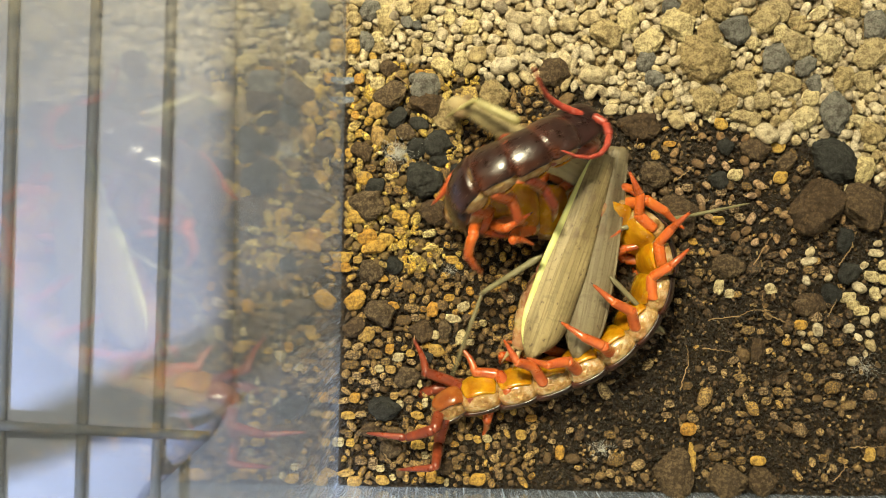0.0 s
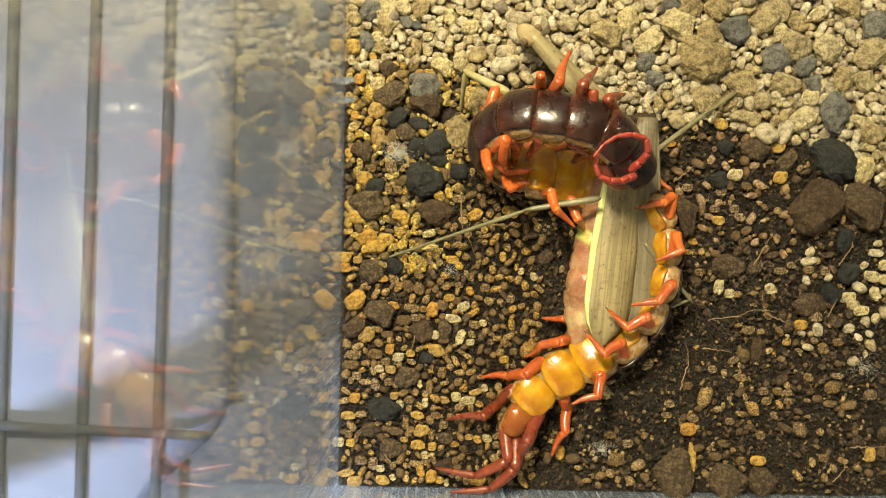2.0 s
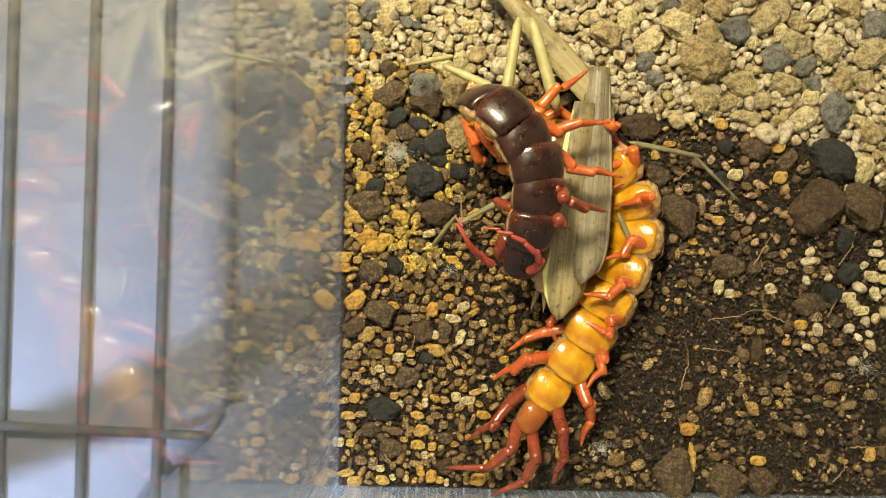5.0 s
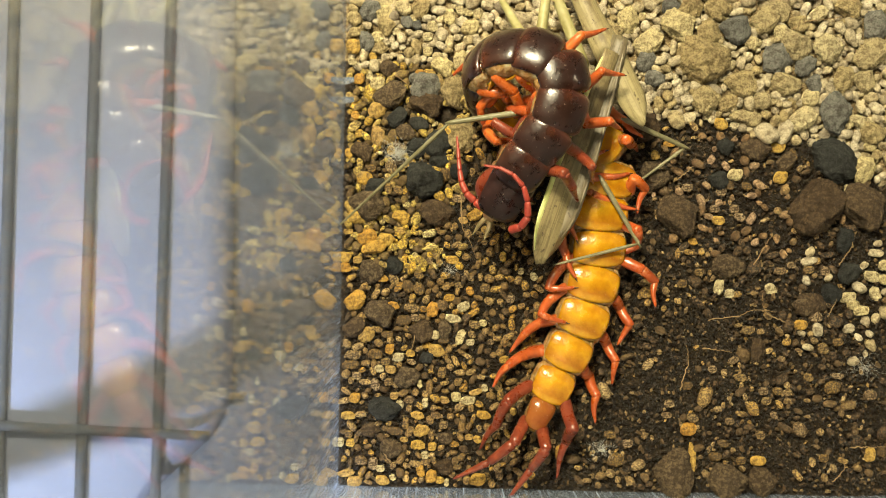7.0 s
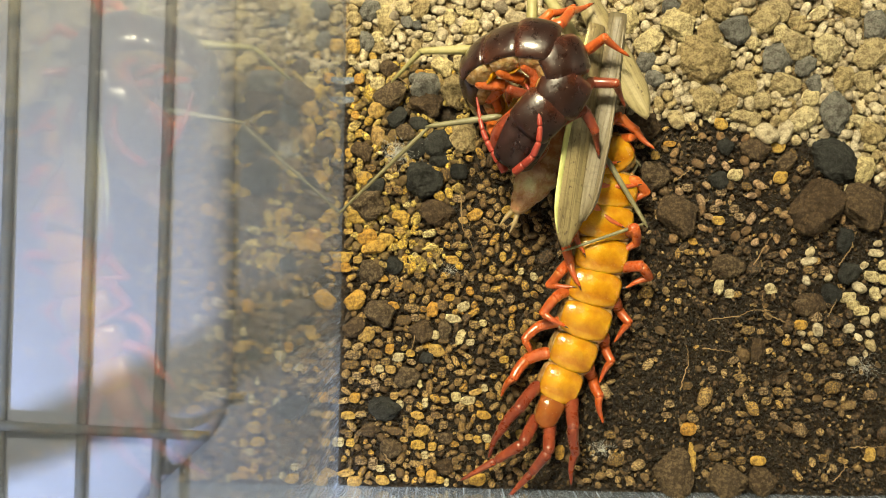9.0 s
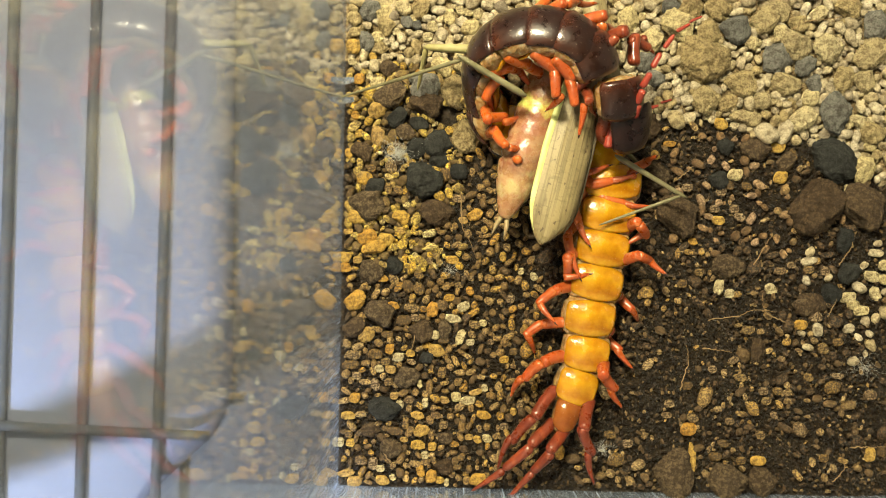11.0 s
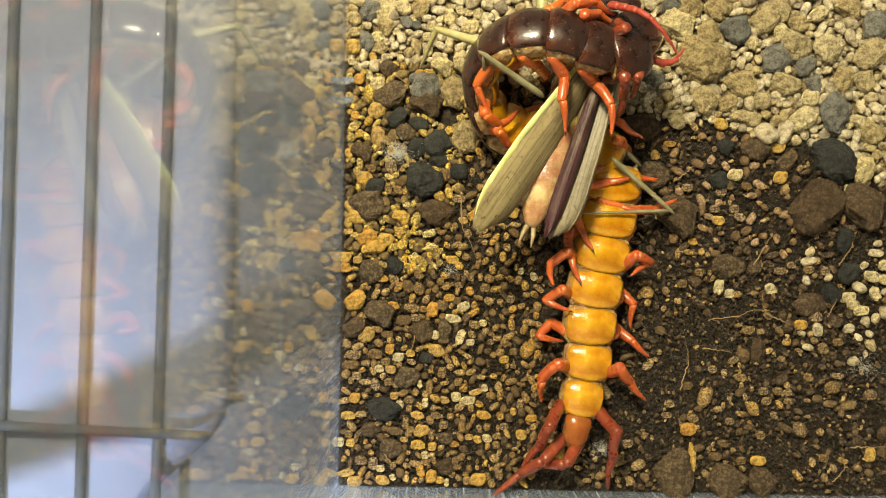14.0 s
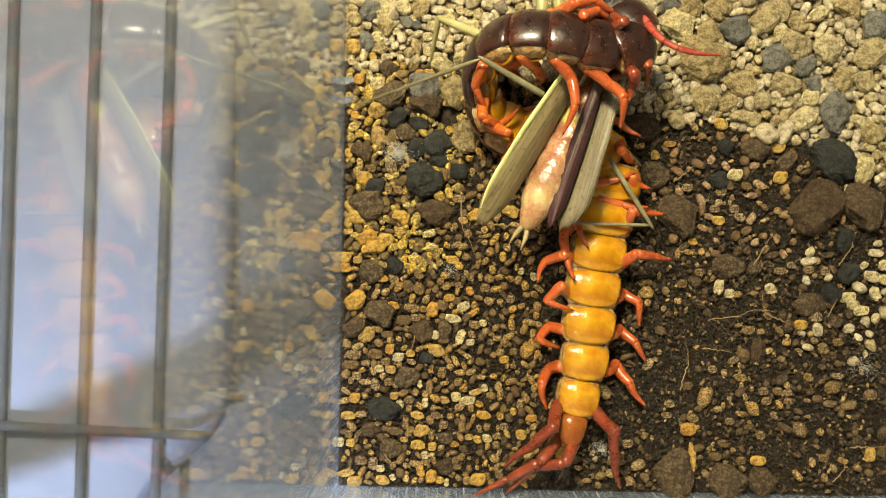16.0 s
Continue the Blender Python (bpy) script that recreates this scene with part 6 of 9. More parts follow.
    leg(4, 1, 13.5, (28.8, 41.6, 27.2), (27.9, 35.8, 28.9), (28.5, 29.2, 27.3))
    leg(4, 1, 14.5, (27.3, 40.4, 26.8), (26.5, 34.6, 28.8), (27.3, 28, 27.6))
    leg(4, 1, 16.0, (29.1, 40.4, 28.2), (30.2, 34.5, 29), (27.9, 28.3, 27.1))
    leg(4, -1, 2.0, (22.3, 38.6, 25.1), (21.8, 40.3, 31), (21.9, 41.7, 24.3))
    leg(4, -1, 2.5, (15.6, 39.1, 21.2), (15.4, 41, 27), (15.5, 43.6, 20.7))
    leg(4, -1, 3.0, (24.1, 38.7, 25.9), (25.5, 43.3, 22.3), (23.7, 48.1, 17.8))
    leg(4, -1, 3.5, (24.6, 33.9, 25.8), (29.6, 37.3, 26), (33.7, 41.4, 22.5))
    leg(4, -1, 4.2, (24, 26.8, 26.2), (30, 27.8, 26.1), (36.2, 29, 23.6))
    leg(4, -1, 6.5, (32.5, 36.4, 22.3), (35.9, 40.3, 25.5), (42.1, 40.8, 22.6))
    leg(4, -1, 7.0, (32.8, 39.2, 23.3), (36.5, 42.4, 27), (42.1, 42.4, 23.1))
    leg(4, -1, 8.0, (32.3, 45, 27), (38.2, 46.6, 26), (43.7, 43.5, 23.7))
    leg(4, -1, 9.0, (26.7, 53.3, 26.9), (29.5, 57.4, 23.4), (34.6, 60, 19.8))
    leg(4, -1, 11.5, (28.4, 57.5, 29.2), (31.9, 59.3, 24.5), (36.7, 59.5, 19.7))
    leg(4, -1, 14.5, (29.1, 57.5, 30.1), (34.3, 59.1, 27.6), (39.9, 56.8, 24.4))
    leg(5, 1, 0.0, (7.2, 3.5, 23.5), (6.2, -1.6, 20.2), (9.6, -5.5, 15.9))
    leg(5, 1, 0.5, (18.6, 25.6, 23.7), (16.7, 24.4, 18), (14.7, 23.2, 11.7))
    leg(5, 1, 1.0, (18.7, 22.4, 25.4), (18.5, 20.5, 19.6), (18.4, 18.5, 13.1))
    leg(5, 1, 1.5, (9.4, 17.9, 22), (9.7, 15.1, 16.6), (11.9, 13.9, 10.3))
    leg(5, 1, 2.0, (14.2, 25.8, 27.8), (13.8, 21.6, 23.4), (15.3, 19.8, 17))
    leg(5, 1, 2.5, (11.1, 24.8, 22.8), (11.5, 22.8, 17), (11.8, 20.7, 10.6))
    leg(5, 1, 3.0, (11.8, 24.2, 20.3), (12.4, 22.8, 14.4), (13.3, 21, 7.9))
    leg(5, 1, 3.5, (12.1, 26.3, 23.2), (13.1, 24.8, 17.4), (13.4, 23.4, 10.7))
    leg(5, 1, 4.2, (8.8, 22.8, 24.4), (11.8, 19.6, 20.1), (13.1, 18.8, 13.4))
    leg(5, -1, 3.0, (16.2, 38.5, 23.7), (15.3, 40, 29.5), (14.6, 42.2, 23.1))
    leg(5, -1, 4.2, (18.6, 31.6, 25.6), (22.5, 36.3, 25.9), (26.5, 41.3, 23.6))
    leg(5, -1, 6.5, (28.2, 44.2, 23.4), (32.3, 48.2, 25.5), (38.2, 50.7, 23.3))
    leg(5, -1, 7.0, (27.4, 46.6, 26.8), (31.6, 50.9, 26.1), (37.4, 53.1, 23.2))
    leg(5, -1, 8.0, (24.8, 50.4, 26), (29.8, 53.7, 26), (35.4, 56.2, 23))
    leg(5, -1, 12.5, (25.3, 55.3, 26.1), (28.5, 58.6, 22.1), (33.9, 59.6, 18.1))
    leg(6, 1, 0.5, (12.7, 22.3, 18.3), (11.4, 21.1, 12.4), (14.7, 18.2, 17.6))
    leg(6, 1, 1.0, (15.6, 22.4, 20.4), (16.5, 20, 14.9), (17.6, 17.2, 8.8))
    leg(6, 1, 1.5, (5.7, 16.6, 15.9), (7.8, 13.8, 20.9), (12.8, 13.2, 16.4))
    leg(6, 1, 4.2, (3.7, 23.7, 21.5), (5.1, 19.8, 17.1), (5.9, 18.7, 10.4))
    leg(6, 1, 6.5, (15.4, 36.4, 26.4), (18.3, 31.9, 23.5), (17.5, 31.1, 16.8))
    leg(6, 1, 7.0, (15.9, 37.7, 25.1), (18.4, 34.3, 20.7), (17.4, 33.3, 14))
    leg(6, 1, 8.0, (15.1, 38.7, 24.3), (18.4, 36.1, 19.9), (17.4, 35, 13.3))
    leg(6, 1, 11.5, (16.7, 44.8, 23.8), (17.4, 45.3, 17.7), (21.7, 41.1, 14.6))
    leg(6, 1, 12.0, (18.2, 45.4, 24.7), (17.2, 44.7, 18.8), (21.7, 41.3, 15))
    leg(6, 1, 12.5, (17.9, 44.2, 24.3), (17.2, 43.4, 18.3), (21.5, 40, 14.3))
    leg(6, 1, 14.5, (17.5, 45.2, 23.8), (15.3, 45.3, 18.2), (18.9, 40.9, 14.4))
    leg(6, 1, 16.0, (17.2, 45, 24), (15.3, 45.3, 18.2), (20.2, 40.9, 16.4))
    leg(7, 1, 0.5, (16.3, 16.8, 15.7), (19.9, 14.3, 19.9), (25, 14.6, 15.4))
    leg(7, 1, 1.0, (12.1, 18.6, 14.3), (12.9, 14.9, 19.1), (19.4, 14.3, 17.1))
    leg(7, 1, 6.5, (14, 36.8, 23.3), (15.7, 34.3, 18), (15.5, 32.3, 11.5))
    leg(7, 1, 7.0, (13.9, 37.6, 22.4), (16.2, 36.2, 16.9), (15.8, 35.2, 10.2))
    leg(7, 1, 8.0, (13.8, 39.1, 22), (15.5, 37.6, 16.4), (15.2, 35.5, 9.9))
    leg(7, 1, 9.0, (13.7, 39.9, 21), (15.8, 39.5, 15.2), (16.1, 37.4, 8.8))
    leg(7, 1, 11.5, (12.1, 42.9, 23.8), (8.2, 38.8, 21.5), (10.4, 34.1, 17.1))
    leg(7, 1, 12.0, (11.2, 44.2, 25.6), (7.7, 40, 22.7), (9.9, 35.6, 18.1))
    leg(7, 1, 12.5, (11.8, 43.8, 24.7), (7.7, 40, 22.2), (10.9, 34.2, 20.7))
    leg(7, 1, 14.5, (10.2, 44.1, 24.8), (7.1, 39.4, 22.5), (10.2, 33.6, 21.1))
    leg(7, 1, 16.0, (8.7, 43.5, 25.5), (7.1, 39.4, 21.3), (10.2, 34.2, 18.2))
    leg(8, 1, 0.5, (19.7, 14.6, 13.3), (18, 12.7, 18.8), (23.4, 11.6, 14.8))
    leg(8, 1, 1.0, (17.8, 13.3, 13.9), (18.1, 10.8, 19.4), (22.2, 13.5, 14.7))
    leg(8, 1, 6.5, (12.2, 36.7, 23.6), (8.1, 33.6, 20.3), (10.3, 27.5, 18.3))
    leg(8, 1, 7.0, (12.5, 38.8, 20), (8.4, 34.9, 17.7), (10.5, 29.6, 13.9))
    leg(8, 1, 8.0, (11.5, 39.4, 19.5), (7.8, 36.2, 15.9), (10.7, 30.9, 12.7))
    leg(8, 1, 9.0, (11.7, 39.4, 17.9), (7.7, 36.8, 14.2), (11.1, 31, 13))
    leg(8, 1, 11.5, (9.8, 31.3, 20.8), (15.1, 30.6, 18), (19.3, 34.2, 14))
    leg(8, 1, 12.0, (10.4, 33.5, 21.9), (14.2, 30.9, 18), (18.5, 34.6, 14.1))
    leg(8, 1, 12.5, (10.1, 33.1, 21.7), (14.3, 30.3, 18.2), (18.4, 33.9, 14.2))
    leg(8, 1, 14.5, (9.1, 32.9, 21.2), (13, 30.9, 16.9), (17.5, 34.8, 13.6))
    leg(8, 1, 16.0, (9.1, 32.2, 20.1), (13, 30.9, 15.6), (17.8, 35.1, 13.2))
    leg(9, 1, 1.0, (28.3, 10.1, 13.4), (27.6, 5.6, 16.1), (30.6, 0.9, 13.9))
    leg(9, 1, 2.0, (26.7, 14.5, 14), (27.8, 10, 16.7), (32.2, 6.6, 14.3))
    leg(9, 1, 2.5, (27.6, 12.6, 12.5), (29, 7.8, 14.3), (34.3, 5.5, 12.8))
    leg(9, 1, 3.0, (19.4, 18.7, 12.3), (20.2, 16.9, 17.3), (21, 15, 11.6))
    leg(9, 1, 6.5, (9.5, 29.6, 16.8), (12, 26.4, 20.2), (16.3, 27.1, 16.1))
    leg(9, 1, 7.0, (10.3, 29.6, 15.9), (12.7, 26.4, 19.4), (16.8, 27.6, 15.2))
    leg(9, 1, 8.0, (10.3, 31.2, 16), (10.7, 29, 20.8), (13, 27.1, 15.5))
    leg(9, 1, 9.0, (11.5, 30.9, 15.1), (11.7, 28.5, 19.8), (13.6, 25.8, 14.8))
    leg(9, 1, 11.5, (12.9, 28.6, 17.7), (15.6, 24.6, 19.8), (20.5, 24.8, 16.3))
    leg(9, 1, 12.0, (13.2, 29.2, 18.1), (15.6, 25.8, 14.8), (21.2, 26.8, 12.9))
    leg(9, 1, 12.5, (12.7, 28.8, 18.1), (15.6, 24.6, 16.9), (21.2, 25.9, 15.2))
    leg(9, 1, 14.5, (12.7, 29.8, 18), (14.5, 27.7, 13.5), (16, 26, 8))
    leg(9, 1, 16.0, (13.2, 29.8, 17.6), (15, 28.2, 22.3), (16.2, 27, 16.6))
    leg(10, 1, 1.0, (33.3, 9, 11.6), (32.7, 5, 15), (32.2, -0.1, 11.8))
    leg(10, 1, 2.0, (32, 12.7, 12.4), (33.5, 7.9, 14.1), (36, 5.3, 9.2))
    leg(10, 1, 7.0, (19, 27.2, 15.1), (17.3, 26.3, 20), (15.6, 25.3, 14.4))
    leg(12, -1, 0.0, (48.9, 9.5, 12.9), (48.7, 14.3, 15.2), (45.8, 19.4, 16.5))
    leg(12, -1, 0.5, (53.8, 9.8, 17.3), (54.8, 13.5, 13.6), (53.8, 16.7, 18.5))
    leg(12, -1, 1.0, (55, 13, 16.1), (52.9, 8.9, 18.8), (50.9, 6.1, 13.9))
    leg(12, -1, 1.5, (49.1, 16.8, 15.7), (46.6, 12.3, 16.9), (42.5, 9.1, 13.9))
    leg(12, -1, 2.5, (51.7, 25.2, 12.8), (51.1, 23, 17.6), (48.6, 19.8, 13.3))
    leg(12, -1, 3.0, (50.5, 25.8, 12), (51.3, 24.3, 17), (47.9, 21.7, 12.9))
    leg(12, -1, 3.5, (50.9, 26.9, 12.6), (51.7, 25.2, 17.5), (48.8, 22.9, 12.8))
    leg(12, -1, 4.2, (44.4, 30, 12.5), (43.9, 28.9, 17.7), (40.7, 27.1, 13))
    leg(13, -1, 0.0, (53.9, 2.3, 13.1), (56.4, 6.1, 15.9), (59.5, 9.7, 19.5))
    leg(13, -1, 0.5, (55.4, 4.6, 13.1), (50.9, 6.1, 15.4), (44.9, 6, 16.2))
    leg(13, -1, 1.0, (56.1, 5.8, 14.2), (51.7, 3.5, 16.1), (45.9, 2, 16.4))
    leg(13, -1, 1.5, (50.6, 7, 13.3), (46, 6.1, 15.6), (40.1, 4.9, 16.3))
    leg(13, -1, 2.0, (57.2, 14.3, 13.2), (54.1, 12.4, 17.1), (48.7, 11.2, 14.7))
    leg(13, -1, 2.5, (56.8, 15.5, 13.1), (52.5, 15.7, 16.3), (46.7, 14.2, 16.4))
    leg(13, -1, 3.0, (55.3, 19.9, 16.1), (51.5, 17.5, 18.9), (46.2, 15.5, 16.8))
    leg(13, -1, 3.5, (55.3, 20.2, 15.2), (51.5, 17.3, 17.4), (45.6, 16.2, 16.5))
    leg(13, -1, 4.2, (49.4, 20.9, 12.7), (45.2, 21.7, 15.8), (39.2, 21.1, 16.3))
    leg(13, -1, 6.5, (45.7, 28.1, 9.8), (47.7, 27, 5), (51.8, 25.8, 0.8))
    leg(13, -1, 7.0, (45.7, 28.4, 11.7), (47.7, 27.8, 6.8), (50.6, 26.9, 1.6))
    leg(13, -1, 8.0, (45.8, 29.6, 11.3), (47.9, 27.9, 6.7), (50.6, 26.9, 1.5))
    leg(13, -1, 9.0, (45, 29.7, 4.4), (47.2, 29.3, 9.2), (49.8, 29.2, 3.9))
    leg(13, -1, 11.5, (43.9, 28.5, 11.4), (46.1, 28.6, 6.6), (49.3, 28.5, 1.5))
    leg(13, -1, 12.0, (44.5, 28.5, 11.2), (46.6, 28.9, 6.4), (50, 29.3, 1.5))
    leg(13, -1, 12.5, (43.8, 27.8, 11), (45.8, 28.3, 6.1), (48.9, 28.6, 1.1))
    leg(13, -1, 13.5, (43.4, 28.2, 11.3), (46.1, 27.1, 6.9), (49.2, 26.1, 1.8))
    leg(13, -1, 14.5, (43.4, 28.2, 11.3), (45.8, 27.4, 6.6), (48.7, 26.8, 1.4))
    leg(13, -1, 16.0, (44.6, 25.8, 10.6), (47.4, 24, 6.5), (50.9, 21.9, 2.1))
    leg(14, -1, 0.0, (52.3, -6.2, 13.3), (55.9, -3.4, 16.1), (60.2, 0.7, 16.4))
    leg(14, -1, 0.5, (52.9, -5, 13.3), (48.1, -4.5, 15.5), (42.4, -2.8, 16))
    leg(14, -1, 1.0, (53.4, -5.3, 16.1), (48.2, -6.3, 16.7), (42.3, -5.5, 16.6))
    leg(14, -1, 1.5, (49.4, -4.1, 14.1), (44.8, -5.8, 16), (38.8, -5.3, 16.3))
    leg(14, -1, 2.0, (58.3, 4.8, 13.3), (58.8, 0.5, 16.3), (53.2, -1.7, 16.4))
    leg(14, -1, 2.5, (58.4, 5.2, 15.7), (57.4, 0.2, 17), (51.4, -0.4, 16.7))
    leg(14, -1, 3.0, (58.3, 6, 17.9), (57, 0.9, 17.2), (51, 0.3, 16.8))
    leg(14, -1, 3.5, (57.8, 7.3, 17.3), (57, 2.1, 17), (51.1, 1.2, 16.7))
    leg(14, -1, 4.2, (50.6, 10.4, 12.8), (47.5, 7.5, 16), (41.5, 6.7, 16.3))
    leg(14, -1, 6.5, (49.2, 18.4, 12.6), (53.1, 17.3, 9.1), (56.3, 14, 5.3))
    leg(14, -1, 7.0, (47.9, 18.7, 11.7), (51.4, 16.3, 8.6), (49.5, 10.6, 8.9))
    leg(14, -1, 8.0, (48.3, 18.1, 11.2), (50.8, 14.9, 7.9), (45.8, 11.7, 8.5))
    leg(14, -1, 9.0, (48.3, 18.8, 8.8), (52.1, 15.5, 7.3), (47.2, 12.2, 8.6))
    leg(14, -1, 11.5, (47.5, 21.2, 9.2), (51.7, 24.1, 7.7), (54, 24.6, 13.2))
    leg(14, -1, 12.0, (47.8, 20.5, 10.8), (50.8, 19.2, 6.7), (53.1, 17.6, 12))
    leg(14, -1, 12.5, (46.5, 21.1, 8), (50.5, 21.4, 4.4), (53.7, 21.2, 9.4))
    leg(14, -1, 13.0, (46.6, 20.4, 8), (50.6, 21, 4.6), (54, 21.2, 9.5))
    leg(14, -1, 13.5, (46.6, 19.7, 8), (50.5, 18.9, 4.5), (53.8, 17.6, 9.3))
    leg(14, -1, 14.5, (46.5, 19.5, 8.5), (50.5, 19.8, 5), (53.8, 19.9, 10.1))
    leg(14, -1, 16.0, (47.8, 19.5, 10.1), (50.1, 18, 5.6), (51.7, 16.3, 11.1))
    leg(15, -1, 0.0, (47, -14.6, 15.4), (42.4, -12.4, 16.7), (37.8, -8.6, 16.5))
    leg(15, -1, 0.5, (47, -15.2, 15.3), (42.1, -14, 16.6), (37.4, -10.2, 16.5))
    leg(15, -1, 1.0, (48.4, -17.2, 16.8), (43.1, -17.5, 16.9), (38.1, -14.2, 16.7))
    leg(15, -1, 1.5, (47.7, -16.5, 16.4), (43, -18.9, 16.8), (37.1, -18, 16.6))
    leg(15, -1, 2.0, (56.3, -7.6, 17.7), (53.3, -11.9, 17.2), (47.3, -12.8, 16.7))
    leg(15, -1, 2.5, (55.7, -7.8, 17.9), (52.6, -12.1, 17.3), (46.7, -13, 16.9))
    leg(15, -1, 3.0, (55.8, -7.2, 16.5), (52.2, -11.1, 16.9), (46.2, -10.3, 16.7))
    leg(15, -1, 3.5, (55, -6, 17.2), (51.8, -10.2, 17), (45.8, -10, 16.6))
    leg(15, -1, 4.2, (48.3, -0.2, 13.4), (46.7, -4.9, 15.1), (40.8, -4.7, 15.8))
    leg(15, -1, 6.5, (47.9, 5.4, 12.2), (48.3, 1.5, 8.6), (44, -2, 10.9))
    leg(15, -1, 7.0, (48.9, 5.6, 12.2), (49.1, 1.5, 8.8), (44, -1.6, 8.9))
    leg(15, -1, 8.0, (46.7, 7.6, 12.8), (48.7, 3.9, 9.6), (45.3, -1, 9.1))
    leg(15, -1, 9.0, (47.9, 6.1, 12.9), (49.2, 2.4, 9.4), (44.4, -1.2, 9.1))
    leg(15, -1, 11.5, (48.9, 8.1, 12.9), (51.9, 5.6, 9.4), (46.8, 2.5, 9.1))
    leg(15, -1, 12.0, (48.7, 9.9, 12.4), (51.9, 6.8, 9.5), (48.8, 2.1, 7.7))
    leg(15, -1, 12.5, (48, 10.6, 11.6), (52, 10.2, 8.2), (56.2, 9.3, 12.4))
    leg(15, -1, 13.0, (48, 10.5, 11.1), (52.4, 10.8, 8.1), (58.3, 10, 8.7))
    leg(15, -1, 13.5, (48.7, 11.2, 8), (53.9, 11.3, 7.1), (59.5, 13.2, 8.5))
    leg(15, -1, 14.5, (48, 10.5, 10), (53, 11, 8.2), (58.5, 13.4, 8.6))
    leg(15, -1, 16.0, (48, 10.5, 10.2), (51.9, 10.3, 6.6), (55.1, 9.9, 11.7))
    leg(16, 1, 6.5, (30.3, -2.3, 7.8), (27.2, -6.3, 9.6), (31.3, -10.5, 10.4))
    leg(16, 1, 7.0, (29.5, -5, 8), (27.1, -9.5, 9.3), (33, -9.2, 10.3))
    leg(16, 1, 8.0, (29.6, -5.6, 7.9), (27.1, -8.2, 11.9), (32.9, -8.9, 10.8))
    leg(16, 1, 9.0, (30, -5.2, 9.7), (27.5, -8.8, 6.7), (32.8, -9, 9.5))
    leg(16, 1, 11.5, (31.6, -1.3, 12), (31, -6.4, 10.5), (36.9, -5.3, 10.5))
    leg(16, 1, 12.0, (31.2, -2.5, 11), (30.3, -7.7, 10.2), (36.2, -6.3, 10.4))
    leg(16, 1, 12.5, (30.6, -2.5, 10.5), (31.7, -7.7, 10), (37.1, -5.3, 10.3))
    leg(16, 1, 13.5, (30.6, -1.5, 11.4), (27.9, -5.9, 10.1), (33.6, -7.8, 10.4))
    leg(16, 1, 14.5, (31.6, 0.6, 11.9), (27.3, -2, 10.3), (23, -6.2, 10.5))
    leg(16, 1, 16.0, (30.2, -0.9, 11.9), (26.3, -2.6, 8.8), (24.1, -7, 12.2))
    leg(16, -1, 0.0, (40, -23.2, 17), (35.1, -21.1, 17), (30.1, -17.9, 16.5))
    leg(16, -1, 0.5, (40.6, -20.6, 14), (36.6, -17.8, 16.1), (33.1, -12.9, 16.3))
    leg(16, -1, 1.0, (41.9, -21.9, 15.6), (36.9, -20.5, 16.8), (33.4, -15.7, 16.6))
    leg(16, -1, 1.5, (42.6, -23.2, 16.7), (37.5, -24.4, 16.9), (32.9, -20.5, 16.7))
    leg(16, -1, 2.0, (50.3, -15.8, 17.1), (45.8, -18.6, 17), (41.4, -14.6, 16.7))
    leg(16, -1, 2.5, (50.9, -15.8, 17.2), (46.2, -18.2, 17), (41.6, -14.4, 16.7))
    leg(16, -1, 3.0, (50.9, -14.1, 15.8), (46.6, -17, 16.9), (41.6, -13.7, 16.7))
    leg(16, -1, 3.5, (50.7, -13.2, 17), (46.6, -16.7, 17), (41.4, -13.7, 16.7))
    leg(16, -1, 4.2, (45.4, -10.3, 13.2), (41.7, -13, 15.9), (35.7, -12, 16.2))
    leg(16, -1, 6.5, (47.7, -5.2, 11.9), (46.8, -9.3, 8.7), (40.8, -9.1, 8.8))
    leg(16, -1, 7.0, (50.7, -4.2, 9.2), (54.6, -7.3, 7.5), (54.4, -13.1, 9))
    leg(16, -1, 8.0, (50.7, -4.2, 10.4), (54.6, -6.9, 8.1), (58.6, -11.3, 8.7))
    leg(16, -1, 9.0, (50, -3.3, 11.5), (52.9, -6.3, 8.3), (47.5, -8.7, 8.9))
    leg(16, -1, 11.5, (49, -0.4, 12.2), (52.9, -1.5, 8.8), (58, -4.6, 9))
    leg(16, -1, 12.0, (49.2, -0.3, 12.2), (53.2, -2.3, 9.2), (50.2, -5.9, 5.5))
    leg(16, -1, 12.5, (49.2, -0.4, 12.1), (52.9, -2.6, 9), (47.8, -5.8, 9))
    leg(16, -1, 13.0, (49, -0.4, 11.8), (53.1, -2.3, 9), (50.2, -6.4, 5.7))
    leg(16, -1, 13.5, (48.9, -0.6, 11.4), (53.1, -2.1, 8.7), (48.5, -5.9, 9))
    leg(16, -1, 14.5, (48.9, -0.6, 11.4), (53, -2.6, 8.7), (48.2, -5.7, 10.7))
    leg(16, -1, 16.0, (48.9, -0.3, 11.3), (53.6, -0.8, 8.8), (58.7, -1.6, 5.8))
    leg(17, 1, 1.0, (32.5, -26.5, 1.6), (27.4, -25.8, 2.8), (21.4, -25.6, 2.9))
    leg(17, 1, 2.0, (37, -18.4, 4), (31.9, -17.5, 5), (27.2, -17.8, 1.3))
    leg(17, 1, 2.5, (36.9, -17.2, 4.4), (31.6, -17, 5.2), (27.7, -18.5, 0.9))
    leg(17, 1, 6.5, (28.3, -11.6, 7.8), (25.8, -15.9, 9.6), (31.2, -18.5, 10.3))
    leg(17, 1, 7.0, (27.6, -12.5, 8), (25.2, -16.2, 10.9), (31, -17.9, 10.6))
